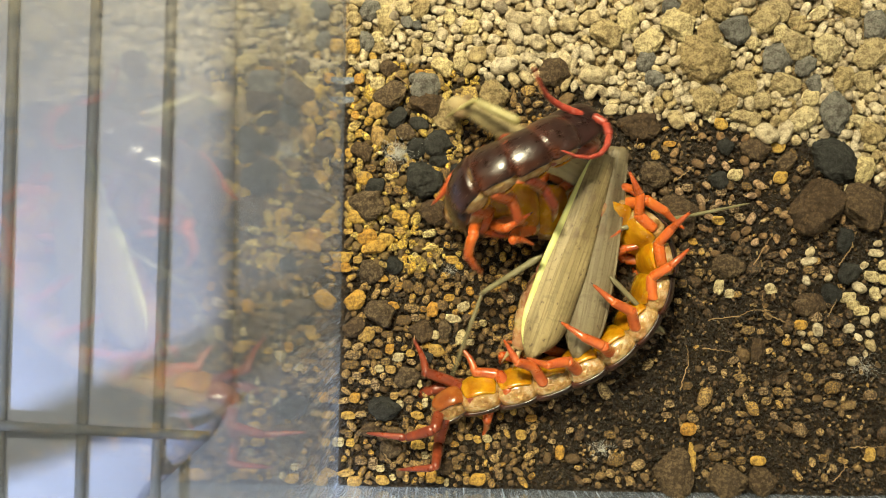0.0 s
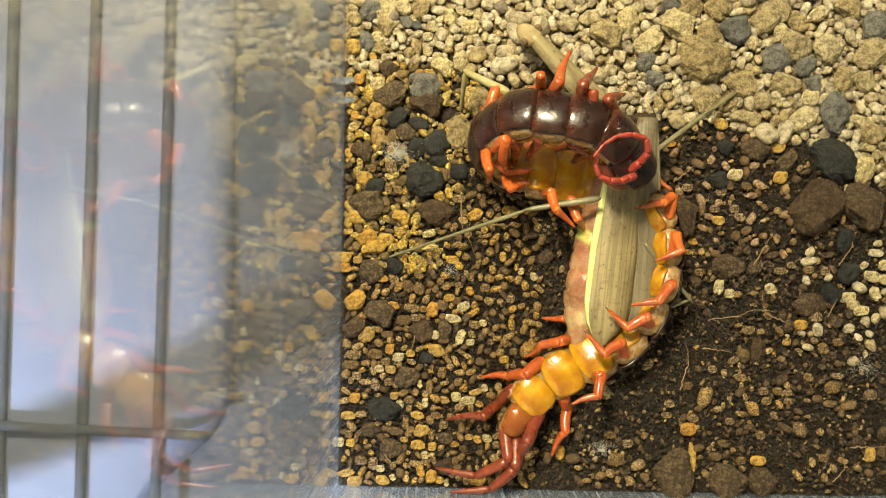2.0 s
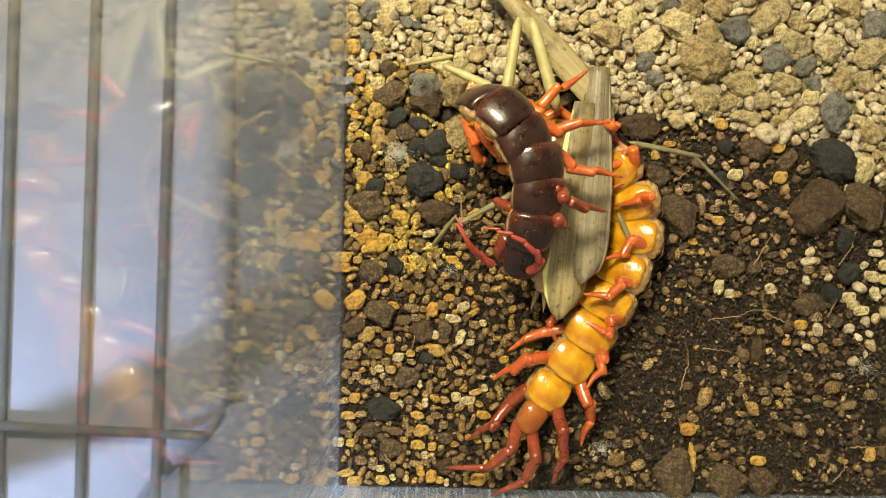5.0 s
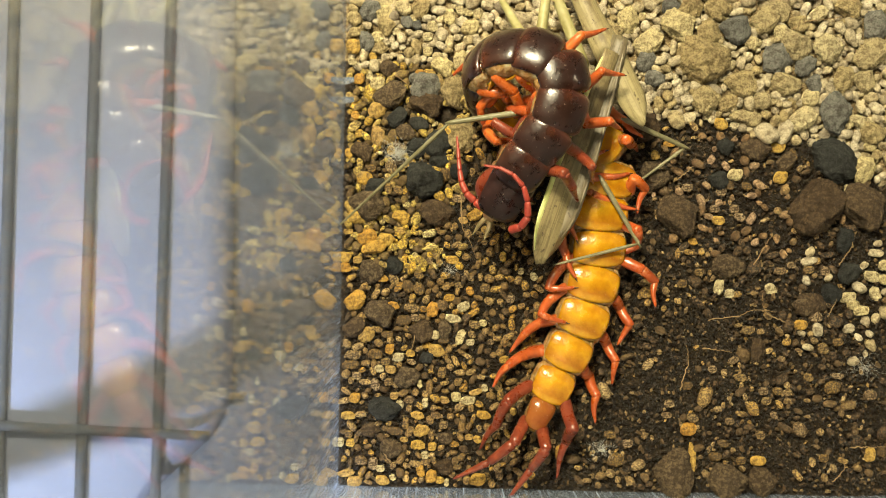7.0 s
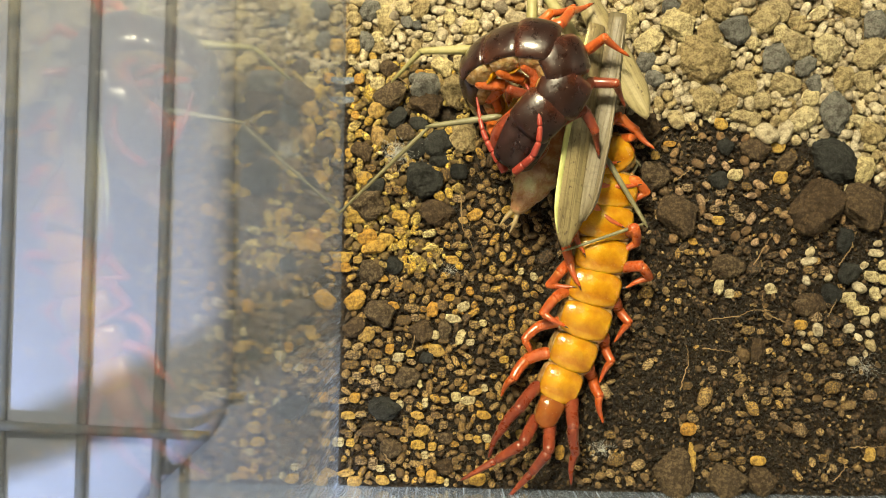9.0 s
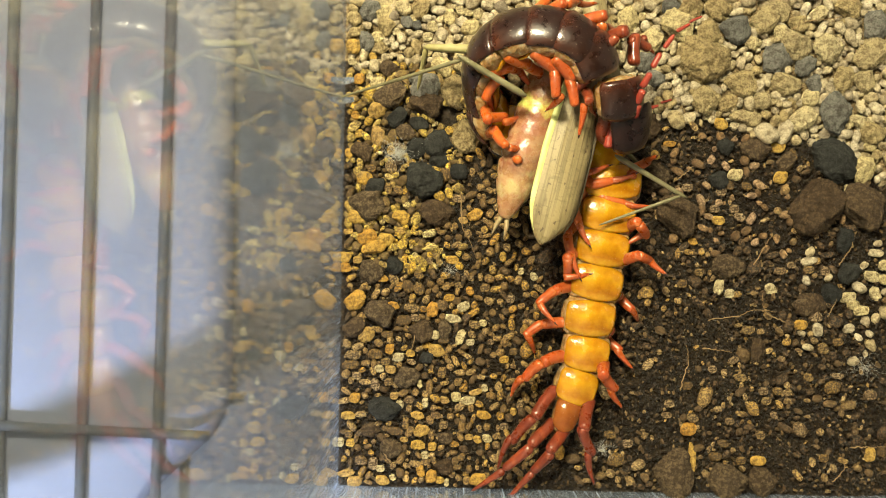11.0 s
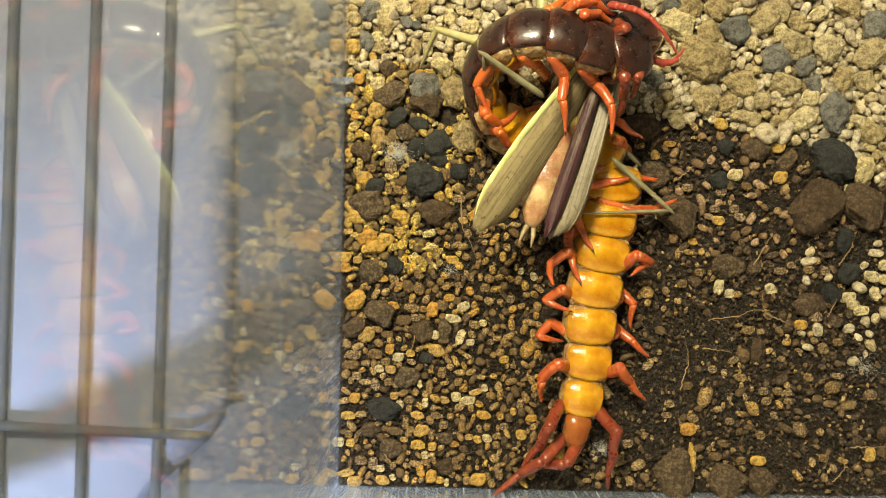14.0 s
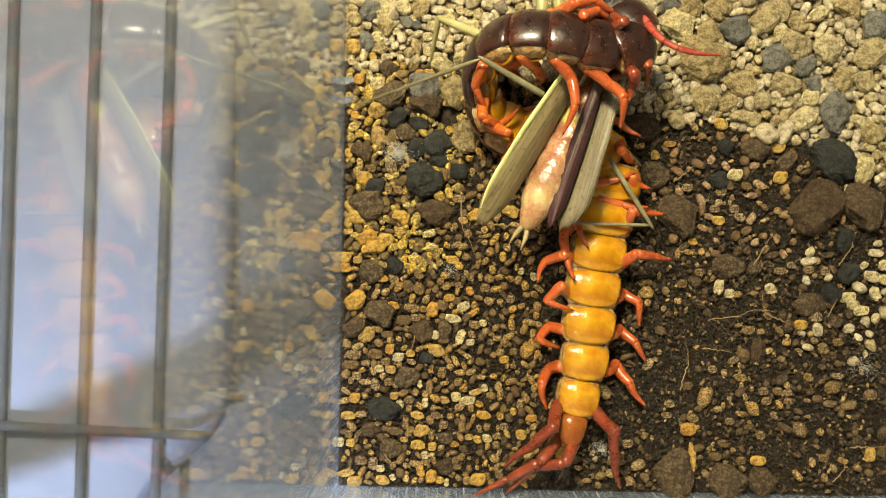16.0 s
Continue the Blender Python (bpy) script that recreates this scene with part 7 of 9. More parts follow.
    leg(17, 1, 8.0, (27.2, -12.4, 7.9), (24.3, -16.2, 10.4), (29.9, -18.3, 10.5))
    leg(17, 1, 9.0, (28.7, -11.7, 11.2), (25.7, -15.8, 10), (30.8, -18.7, 11.3))
    leg(17, 1, 11.5, (28.7, -9.7, 10.7), (24.6, -13, 10.1), (27.9, -17.4, 12.5))
    leg(17, 1, 12.0, (29.4, -9.7, 11.4), (27.2, -14.3, 10.1), (33.1, -15.3, 10.3))
    leg(17, 1, 12.5, (29.4, -9.7, 11.5), (25.6, -13.2, 10.2), (31, -16, 10.5))
    leg(17, 1, 13.5, (29.8, -9.9, 11.9), (26.1, -12.6, 9.2), (31.1, -15.4, 10.9))
    leg(17, 1, 14.5, (30.3, -9.4, 12.2), (26.7, -12.7, 10.3), (32.4, -14.3, 10.4))
    leg(17, 1, 16.0, (29.8, -8.8, 11.8), (26.6, -12.7, 10.2), (32.3, -14.6, 10.4))
    leg(17, -1, 0.0, (31.6, -27.3, 15.7), (26.5, -28.1, 16.9), (22.1, -27.1, 13))
    leg(17, -1, 0.5, (32.7, -25.7, 13.1), (28.3, -23.8, 15.4), (23.9, -19.8, 16.1))
    leg(17, -1, 1.0, (34.2, -27.2, 14), (29.4, -27.5, 16.3), (24.7, -23.7, 16.5))
    leg(17, -1, 1.5, (34.9, -29.2, 16.2), (29.8, -27.8, 16.7), (25.5, -23.6, 16.6))
    leg(17, -1, 2.0, (44.6, -22.5, 15.3), (40.2, -25.2, 16.7), (36.2, -20.7, 16.6))
    leg(17, -1, 2.5, (45.9, -21.8, 14.6), (41.4, -24, 16.4), (37.2, -19.7, 16.5))
    leg(17, -1, 3.0, (45.8, -20.5, 12.7), (41.8, -22.5, 15.4), (37.1, -18.9, 16))
    leg(17, -1, 3.5, (45.6, -19.8, 14.7), (41.5, -22.8, 16.4), (36.5, -19.4, 16.4))
    leg(17, -1, 4.2, (42.4, -19, 12.5), (38.2, -21, 15.1), (32.9, -18.4, 15.7))
    leg(17, -1, 6.5, (46.9, -15.3, 5.4), (49.6, -19.9, 5.9), (49.3, -25.6, 4))
    leg(17, -1, 7.0, (46.5, -14.4, 3), (48.9, -18.6, 5.2), (46.4, -23.7, 3.3))
    leg(17, -1, 8.0, (46.2, -14.4, 2.4), (48.3, -18.4, 5.1), (46, -23.8, 3.8))
    leg(17, -1, 9.0, (46.1, -14.5, 2.2), (48.6, -18.1, 5.2), (45.6, -23, 3.3))
    leg(17, -1, 11.5, (46.4, -10.8, 1.6), (49.4, -14, 4.5), (51.9, -19.4, 3.5))
    leg(17, -1, 12.0, (47.2, -10.7, 1.8), (49.8, -14.2, 4.8), (47.2, -19.4, 3.1))
    leg(17, -1, 12.5, (47.2, -10.7, 1.8), (49.7, -14.3, 4.8), (47.7, -19.4, 2.4))
    leg(17, -1, 13.0, (47.1, -10.5, 2), (50.1, -14, 4.7), (49.1, -19.7, 3))
    leg(17, -1, 13.5, (46.9, -10.1, 2.5), (50.2, -13.5, 4.8), (49.5, -19.3, 3.3))
    leg(17, -1, 14.5, (46.2, -9.7, 2.4), (49.6, -13.3, 4.5), (49.2, -19.1, 3.3))
    leg(17, -1, 16.0, (47.1, -10.5, 2.3), (51.2, -12.9, 4.6), (51.8, -18.7, 3.1))
    leg(18, 1, 1.5, (22.9, -27.5, 4.8), (18.5, -27.9, 7.7), (17.3, -29, 2))
    leg(18, 1, 2.0, (30.5, -23.1, 8.3), (25.9, -24.3, 6), (22.7, -27.8, 2.3))
    leg(18, 1, 2.5, (29.3, -22.9, 6.3), (24.4, -24.8, 5.6), (20.9, -26.9, 1.2))
    leg(18, 1, 3.0, (32.5, -23.1, 6), (27.5, -24.9, 5.6), (22, -25.7, 3.4))
    leg(18, 1, 3.5, (30.4, -24.3, 5.9), (25.6, -26.6, 5.5), (22.7, -28.3, 0.6))
    leg(18, 1, 4.2, (28.2, -23.3, 6.1), (23.5, -24.8, 4.2), (19.2, -26.8, 0.6))
    leg(18, 1, 6.5, (25.4, -18.2, 3.9), (21.3, -21.1, 5.6), (18.7, -25.9, 3.2))
    leg(18, 1, 7.0, (25.7, -18.8, 3.5), (21.6, -21.6, 5.4), (18.4, -26.1, 3.2))
    leg(18, 1, 8.0, (25.4, -19.5, 3.6), (21.5, -22.5, 5.6), (24.3, -27.3, 3.4))
    leg(18, 1, 9.0, (25.4, -19.5, 4.9), (21.6, -23, 5.8), (24.3, -27.9, 3.5))
    leg(18, 1, 11.5, (27, -18.8, 4.6), (22.7, -21.6, 5.9), (25.1, -26, 2.6))
    leg(18, 1, 12.0, (28.4, -19.5, 3.2), (24.2, -21.9, 5.4), (27, -25.6, 1.7))
    leg(18, 1, 12.5, (28.4, -19.5, 3.2), (24.2, -21.6, 5.6), (26.5, -25.1, 1.3))
    leg(18, 1, 13.5, (28.9, -18.7, 2.8), (25.4, -21.6, 5.5), (31.1, -22.7, 3.9))
    leg(18, 1, 14.5, (28.8, -19, 2.6), (25.4, -22.9, 3.9), (31.2, -24.4, 3.1))
    leg(18, 1, 16.0, (28.2, -19.8, 2.8), (25.3, -23, 5.9), (30.3, -25.1, 3.5))
    leg(18, -1, 0.0, (23.4, -29.2, 13.3), (19, -27.8, 15.8), (15.8, -22.7, 16.3))
    leg(18, -1, 0.5, (24.7, -29, 12.4), (21.5, -25.3, 14.5), (20.3, -19.5, 15.5))
    leg(18, -1, 1.0, (26.7, -30.9, 13), (22.8, -28.1, 15.2), (21.7, -22.2, 15.9))
    leg(18, -1, 1.5, (30.4, -34.5, 16.9), (30.1, -39.8, 17), (24.2, -40.8, 16.6))
    leg(18, -1, 2.0, (40.2, -31, 14), (38.9, -35.7, 16.1), (33.1, -37.4, 16.4))
    leg(18, -1, 2.5, (40.5, -30.4, 12.8), (39.9, -34.7, 15.8), (34.4, -37.1, 16.3))
    leg(18, -1, 3.0, (40.8, -29.5, 11.9), (36.6, -31.2, 14.6), (32, -27.5, 15.4))
    leg(18, -1, 3.5, (46.6, -29, 12.3), (48.6, -33.6, 14), (47.9, -39.3, 15.8))
    leg(18, -1, 4.2, (39.7, -27.8, 12), (39, -31.7, 15.5), (33.4, -33.9, 16.2))
    leg(18, -1, 6.5, (43, -23.9, 3.6), (45.5, -28.3, 5.3), (46.6, -34, 3.9))
    leg(18, -1, 7.0, (43.2, -23.9, 2.6), (45.4, -28.1, 5.1), (44.9, -33.8, 3.6))
    leg(18, -1, 8.0, (42.8, -24.6, 2.6), (44.8, -28.7, 5.4), (42.2, -33.6, 3.2))
    leg(18, -1, 9.0, (42.8, -24.2, 2.1), (44.2, -28.3, 5.2), (41.8, -33.5, 3.5))
    leg(18, -1, 11.5, (43.4, -21.5, 1.6), (46.8, -24.2, 4.6), (50.5, -28.8, 3.6))
    leg(18, -1, 12.0, (46, -20.3, 1.7), (48.8, -23.5, 4.9), (51.7, -28.5, 3.4))
    leg(18, -1, 12.5, (46, -19.4, 1.7), (48.6, -22.9, 4.7), (51.7, -27.9, 3.4))
    leg(18, -1, 13.0, (46.1, -20.1, 1.7), (48.8, -23.3, 4.8), (52.3, -28, 3.4))
    leg(18, -1, 13.5, (46.1, -19.9, 1.7), (49.5, -22.7, 4.6), (54.3, -26.1, 3.7))
    leg(18, -1, 14.5, (46, -19.9, 1.9), (49.3, -22.8, 4.9), (52.8, -27.5, 3.6))
    leg(18, -1, 16.0, (46.6, -20.1, 2.5), (50.1, -23, 5.2), (53.2, -27.8, 3.5))
    leg(19, 1, 0.0, (14.2, -38.4, 4), (12.2, -44.1, 5.5), (11.6, -48.8, 0.6))
    leg(19, 1, 2.0, (21.9, -31.7, 8.5), (17.9, -32.9, 3.9), (11.5, -33.5, 1.8))
    leg(19, 1, 2.5, (23.9, -29.6, 10.6), (19.4, -31.6, 6.8), (13.3, -31.5, 3.9))
    leg(19, 1, 3.0, (24.9, -29.6, 6.5), (19.1, -31.8, 5.7), (13, -31.2, 2.7))
    leg(19, 1, 3.5, (25.1, -30.4, 10.2), (20.7, -34.6, 8.9), (15, -36.1, 5.4))
    leg(19, 1, 4.2, (23.7, -28.4, 10.8), (20.6, -31.9, 6.8), (15.1, -34.7, 3.9))
    leg(19, 1, 6.5, (22.4, -26.4, 2.6), (17.8, -29.4, 5.5), (13.8, -34.5, 3.4))
    leg(19, 1, 7.0, (22.7, -27.3, 1.6), (17.8, -29.8, 4.5), (14.1, -35.3, 3))
    leg(19, 1, 8.0, (22.2, -26.6, 2.8), (18.4, -30.6, 5.6), (14.8, -35.9, 3.4))
    leg(19, 1, 9.0, (22.5, -28.3, 4.1), (18.8, -33, 5.9), (16.3, -37.9, 2))
    leg(19, 1, 11.5, (27.1, -28.3, 10.1), (23, -32.5, 7.9), (20.9, -37.6, 4))
    leg(19, 1, 12.0, (28.2, -28.2, 1.2), (26.4, -32.4, 5.4), (27.2, -38.4, 2.2))
    leg(19, 1, 12.5, (28.5, -28.1, 0.9), (26.7, -32.7, 4.7), (28, -38.8, 2.1))
    leg(19, 1, 13.5, (29.1, -27.7, 11.1), (26.3, -33.1, 9.8), (26.6, -38.2, 5.4))
    leg(19, 1, 14.5, (28.9, -29.9, 11.8), (25.8, -33.8, 8), (26.3, -39.3, 4.1))
    leg(19, 1, 16.0, (29, -31.1, 0.4), (26.4, -34.4, 4.9), (27.8, -40.9, 3.2))
    leg(19, -1, 0.0, (15.1, -32.3, 5.9), (9, -31.8, 5.5), (5.7, -26.1, 3.7))
    leg(19, -1, 0.5, (14.3, -33.7, 7.5), (8.7, -35.7, 5.9), (3.3, -38.8, 3.2))
    leg(19, -1, 1.0, (15.4, -36.3, 6.8), (11.2, -40.8, 6), (4.7, -39.7, 4.5))
    leg(19, -1, 1.5, (25.6, -41.9, 2.7), (27.1, -47.6, 4.7), (25.7, -54.2, 3.9))
    leg(19, -1, 2.0, (33.5, -41.4, 1.7), (32.8, -47, 4.2), (29.6, -53, 3.5))
    leg(19, -1, 2.5, (34, -42.3, 2.1), (32.1, -47.4, 5), (25.9, -49.5, 3.2))
    leg(19, -1, 3.0, (33.1, -38, 1.7), (33.1, -43.6, 4.2), (27, -46.5, 3.3))
    leg(19, -1, 3.5, (40.5, -37.9, 1.5), (43.2, -43, 3.7), (44.7, -49.6, 3.3))
    leg(19, -1, 4.2, (38.5, -39.2, 10.8), (39, -44, 6.9), (36.3, -49.5, 4))
    leg(19, -1, 6.5, (38.6, -33.8, 2), (40.3, -39.6, 3.2), (40.3, -46.4, 3))
    leg(19, -1, 7.0, (39.1, -32.7, 0.8), (40.6, -37.3, 4.7), (40.6, -44, 3.6))
    leg(19, -1, 8.0, (39.1, -32.7, 0.3), (41, -38.2, 2.5), (40.4, -45, 2.9))
    leg(19, -1, 9.0, (40, -32.8, 0.7), (41.3, -37.3, 4.6), (42.5, -43.9, 3.5))
    leg(19, -1, 11.5, (41.7, -29.7, 12.6), (45.1, -33.4, 9.1), (49, -38.3, 6.5))
    leg(19, -1, 12.0, (44.4, -29.2, -0.2), (47.4, -33, 3.7), (52.1, -37.9, 3.3))
    leg(19, -1, 12.5, (45.4, -29.2, 0.2), (47.7, -33.1, 4.3), (52.1, -38.2, 3.5))
    leg(19, -1, 13.0, (45.2, -28.8, 12.2), (47.8, -32.9, 8.3), (52.2, -37.5, 6.1))
    leg(19, -1, 13.5, (45, -28.8, 12.1), (48.4, -32.7, 8.5), (52.7, -37.3, 6))
    leg(19, -1, 14.5, (45.3, -29.4, 12), (48.5, -33.3, 8.4), (52.6, -38.3, 6.2))
    leg(19, -1, 16.0, (46.1, -29.6, 1.2), (49.2, -33.9, 4.4), (53.1, -39.4, 3.7))
    leg(20, 1, 0.5, (0, -32.6, 6.4), (-7.8, -31.1, 2.7), (-12, -22.6, 2.3))
    leg(20, 1, 1.0, (3.2, -39.3, 10.4), (-4.9, -40.1, 7.2), (-13.9, -40, 4.6))
    leg(20, 1, 2.0, (15.8, -40.9, -0.6), (11.3, -42.9, 6.7), (2.7, -44.4, 3.4))
    leg(20, 1, 2.5, (15.3, -37.5, 0.1), (8.6, -42.3, 3.2), (-0.8, -42.3, 3))
    leg(20, 1, 3.0, (18.1, -41.9, 6.5), (13.1, -46.9, 1.3), (6, -46.1, 7.5))
    leg(20, 1, 3.5, (20.1, -42.8, 1.9), (17.3, -46.4, 9.5), (8.6, -48.6, 7))
    leg(20, 1, 4.2, (19.4, -41.7, -0.1), (15.5, -45.5, 6.8), (7.2, -48.7, 3.6))
    leg(20, 1, 6.5, (18, -37.2, 11.5), (15.4, -43.4, 5.9), (11.2, -51, 2.2))
    leg(20, 1, 7.0, (17.2, -37.8, 11.8), (14.7, -44.8, 7.1), (11.1, -51.8, 2))
    leg(20, 1, 8.0, (18.1, -38.1, 11.5), (14.7, -44.8, 6.9), (10.3, -51.6, 2.2))
    leg(20, 1, 9.0, (20, -39.7, 11.2), (16.1, -46.1, 6.6), (13.3, -53.9, 2.1))
    leg(20, 1, 11.5, (25.6, -42.4, 10.4), (21.1, -48.9, 6.7), (18, -57.2, 3.4))
    leg(20, 1, 12.0, (27.8, -42.4, 13), (25.4, -50, 9.1), (22.4, -58, 5.2))
    leg(20, 1, 12.5, (28.3, -43.9, 12.1), (27.4, -49.9, 5.8), (28.1, -59, 3.5))
    leg(20, 1, 13.5, (27.4, -42.7, 13.4), (26.1, -50, 8.6), (22.1, -57.8, 5.3))
    leg(20, 1, 14.5, (28.2, -44.7, 12.7), (25.4, -50, 6.3), (20.7, -57.9, 4.4))
    leg(20, 1, 16.0, (28.4, -44.1, 13.4), (23.4, -50, 9.4), (17.7, -55.9, 4.7))
    leg(20, -1, 0.0, (3.7, -35.1, 2.9), (-3.8, -31.9, 6.4), (-7, -24.6, 1.5))
    leg(20, -1, 0.5, (6.3, -38, -0.7), (9.5, -43.6, 5.3), (8.3, -51.4, 0.1))
    leg(20, -1, 1.0, (9.6, -45.9, -1.1), (11.2, -47, 7.5), (10.1, -51.2, -0.8))
    leg(20, -1, 1.5, (12.1, -44.1, -1.2), (11.7, -51.2, 4.1), (3.1, -55, 3.1))
    leg(20, -1, 2.0, (22.2, -47.9, 12), (20.4, -54.3, 6.2), (12, -57.7, 3.8))
    leg(20, -1, 2.5, (22.8, -48.4, 11.2), (21, -54.2, 4.9), (13.8, -59.4, 1.8))
    leg(20, -1, 3.5, (26.9, -48.1, 12.1), (27.1, -54.1, 5.7), (24.2, -62.7, 3.3))
    leg(20, -1, 4.2, (30.2, -44.9, 14.6), (30.9, -52.7, 10.6), (27.9, -59.9, 5.3))
    leg(20, -1, 6.5, (31.8, -44.2, 12.8), (32.7, -51.2, 7.6), (31.9, -59.9, 4.1))
    leg(20, -1, 7.0, (33.4, -44.3, 13.1), (32.8, -49.2, 5.8), (31, -58.2, 3.8))
    leg(20, -1, 8.0, (32.6, -42.6, 14.5), (32.7, -49.8, 9.6), (30.7, -58, 5.4))
    leg(20, -1, 9.0, (33.4, -43.6, 13.4), (34.7, -51.2, 9.1), (34.4, -59.7, 5.2))
    leg(20, -1, 11.5, (37.4, -43.9, 13), (40.8, -51, 9.1), (42.9, -59.4, 5.2))
    leg(20, -1, 12.0, (41.7, -42.9, 14.4), (44.2, -51, 12.1), (45.1, -58.7, 6.8))
    leg(20, -1, 12.5, (42.9, -43.8, 13.7), (44.9, -51, 9), (45.8, -59.5, 5.1))
    leg(20, -1, 13.5, (45.2, -44.6, 13.2), (45.3, -52.3, 9), (44.9, -60.7, 4.8))
    leg(20, -1, 14.5, (43.3, -44.9, 13.8), (43.5, -52.3, 9.1), (43.2, -60.7, 4.8))
    leg(20, -1, 16.0, (43.8, -44.7, 13.4), (44.9, -52.3, 9.2), (47, -60.4, 4.9))
    fold(0.0, -1, 1, 2, 3, 4, 5, 6)
    fold(0.5, -1, 1, 2, 4, 5, 6)
    fold(0.0, 1, 9, 10)
    fold(0.5, 1, 9, 10)
    fold(1.5, 1, 9, 10)
    fold(3.0, 1, 10)
    fold(4.2, 1, 9, 10)
    tail_a(0.0, (0.3, -41, 3.4), (-1.2, -45.4, 12.3), (-8.4, -48.8, 6.9), (-18.5, -48.4, 4.4))
    tail_a(0.5, (1.5, -37.4, 4.9), (-2.5, -43.8, 11.6), (-9.5, -48.3, 6.9), (-19.7, -48.8, 4.6))
    tail_a(1.0, (3, -41.7, 5), (-0, -49.3, 10.7), (-7.6, -53.4, 6.5), (-17.1, -49.5, 4.7))
    tail_a(1.5, (8.4, -48.8, 5), (8.9, -56.5, 11.3), (1.7, -60.6, 6.5), (-8.2, -62.8, 4.3))
    tail_a(2.0, (16.7, -44.9, 5), (17.6, -53.5, 10.1), (9.6, -58.2, 7.6), (-0.3, -57.1, 4.7))
    tail_a(2.5, (18.5, -44.7, 5), (18.1, -52, 11.8), (12, -57.3, 6.7), (1.7, -57.4, 4.8))
    tail_a(3.0, (20, -43.1, 5), (20.2, -52, 9.6), (13.3, -57.6, 6.2), (3, -57.5, 4.7))
    tail_a(3.5, (19.5, -43.6, 5), (18.5, -50.7, 12), (13, -56.7, 7), (2.9, -58, 4.8))
    tail_a(4.2, (19.2, -44.1, 5), (18.2, -51.3, 11.8), (11.9, -56.7, 7.1), (1.8, -56.2, 4.6))
    tail_a(6.5, (24.2, -43.6, 5), (18.7, -46.2, 13), (13.6, -53.7, 10), (5, -58.2, 6.2))
    tail_a(7.0, (22.7, -43.3, 5), (18.7, -48.3, 12.7), (12.9, -54.4, 8), (4.2, -59.4, 5.3))
    tail_a(8.0, (23.5, -43.3, 5), (18.8, -48.6, 12.1), (11.6, -54.4, 9.7), (3.3, -59.9, 6.5))
    tail_a(9.0, (25.2, -42.8, 5), (21, -48.6, 12), (14.8, -54.1, 7), (6.1, -59.6, 5.5))
    tail_a(11.5, (31.6, -45, 5), (24.8, -50.2, 10.1), (18.4, -57, 7.8), (11, -63.7, 4.8))
    tail_a(12.0, (33, -46.4, 5), (26.3, -51.7, 10.2), (22.5, -58.3, 4.4), (15.6, -66, 2.9))
    tail_a(12.5, (33, -46.5, 5), (26.7, -54.1, 6.5), (22.6, -61.1, 1.4), (19.2, -66.7, 9.5))
    tail_a(13.5, (33.1, -47.9, 5), (26.8, -53.2, 10.8), (22.5, -59, 4.4), (15.3, -66.3, 2.8))
    tail_a(14.5, (32.5, -47.9, 5), (25.9, -53.2, 10.3), (19.8, -57.7, 4.5), (11.6, -64.1, 4.1))
    tail_a(16.0, (31.7, -47.9, 5), (25.6, -53.5, 10.6), (18.4, -58.6, 7), (9.7, -63.8, 4.6))
    tail_b(0.0, (1.4, -42.8, 6.6), (-0.2, -51.1, 1.2), (-0.9, -55.7, 9.6), (-10, -57.6, 4.8))
    tail_b(0.5, (3.2, -40.8, 5.1), (-1.1, -45.2, 12.9), (0.7, -52.6, 7), (-5.4, -60.6, 4.4))
    tail_b(1.0, (5.1, -44.9, 5), (3.8, -52.6, 11.3), (3.2, -58, 3.4), (-6.5, -61.7, 3.9))
    tail_b(1.5, (11.8, -50.6, 5), (10.4, -57, 12.5), (4.9, -61.6, 6.1), (-4.8, -64.8, 4.1))
    tail_b(2.0, (19.9, -46.9, 5), (19.4, -55.5, 10.1), (13.6, -61.9, 5.9), (3.3, -63.2, 4.7))
    tail_b(2.5, (21.3, -47.3, 5), (20.1, -55.3, 10.9), (14.4, -61.4, 6.2), (4.3, -63.2, 4.9))
    tail_b(3.0, (22.8, -45.7, 5), (21, -55.4, 6.5), (15, -62.8, 5.5), (4.7, -64, 4.6))
    tail_b(3.5, (22.5, -46, 5), (21.4, -53.9, 11), (18.4, -60, 4.1), (8.4, -62.6, 4.1))
    tail_b(4.2, (22.2, -46.3, 5), (24.5, -53.1, 11.9), (21.2, -59.9, 6), (11.3, -62.9, 4.8))
    tail_b(6.5, (27.7, -45.1, 5), (25.4, -47.7, 14.4), (23.8, -56, 9.8), (19, -63.6, 4.7))
    tail_b(7.0, (26.2, -44.9, 5), (26.7, -49.4, 13.9), (23.8, -56, 7.6), (18.6, -64.3, 4.1))
    tail_b(8.0, (26.8, -45, 5), (26.3, -50.4, 13.4), (23.8, -56, 5.9), (18.4, -64.6, 4))
    tail_b(9.0, (28.7, -44.2, 5), (27.4, -50.4, 12.8), (23.8, -57.2, 7), (18.2, -64.9, 2.9))
    tail_b(11.5, (35.3, -45.9, 5), (29.4, -51.1, 11.2), (25.2, -57.1, 5.1), (18.6, -64.9, 3))
    tail_b(12.0, (36.8, -47, 5), (31.9, -52.7, 11.6), (29.2, -55.8, 2.9), (21.6, -61, 7.7))
    tail_b(12.5, (36.8, -47, 5), (33.8, -54.2, 11.3), (30.4, -55.8, 2.5), (22.4, -59.3, 8.2))
    tail_b(13.5, (36.8, -48.6, 5), (32.3, -53.8, 12.3), (27.9, -56.1, 4.1), (19.7, -62.5, 4))
    tail_b(14.5, (36.3, -48.6, 5), (31.6, -53.6, 12.3), (26.5, -55.1, 4.3), (17.4, -60, 2.7))
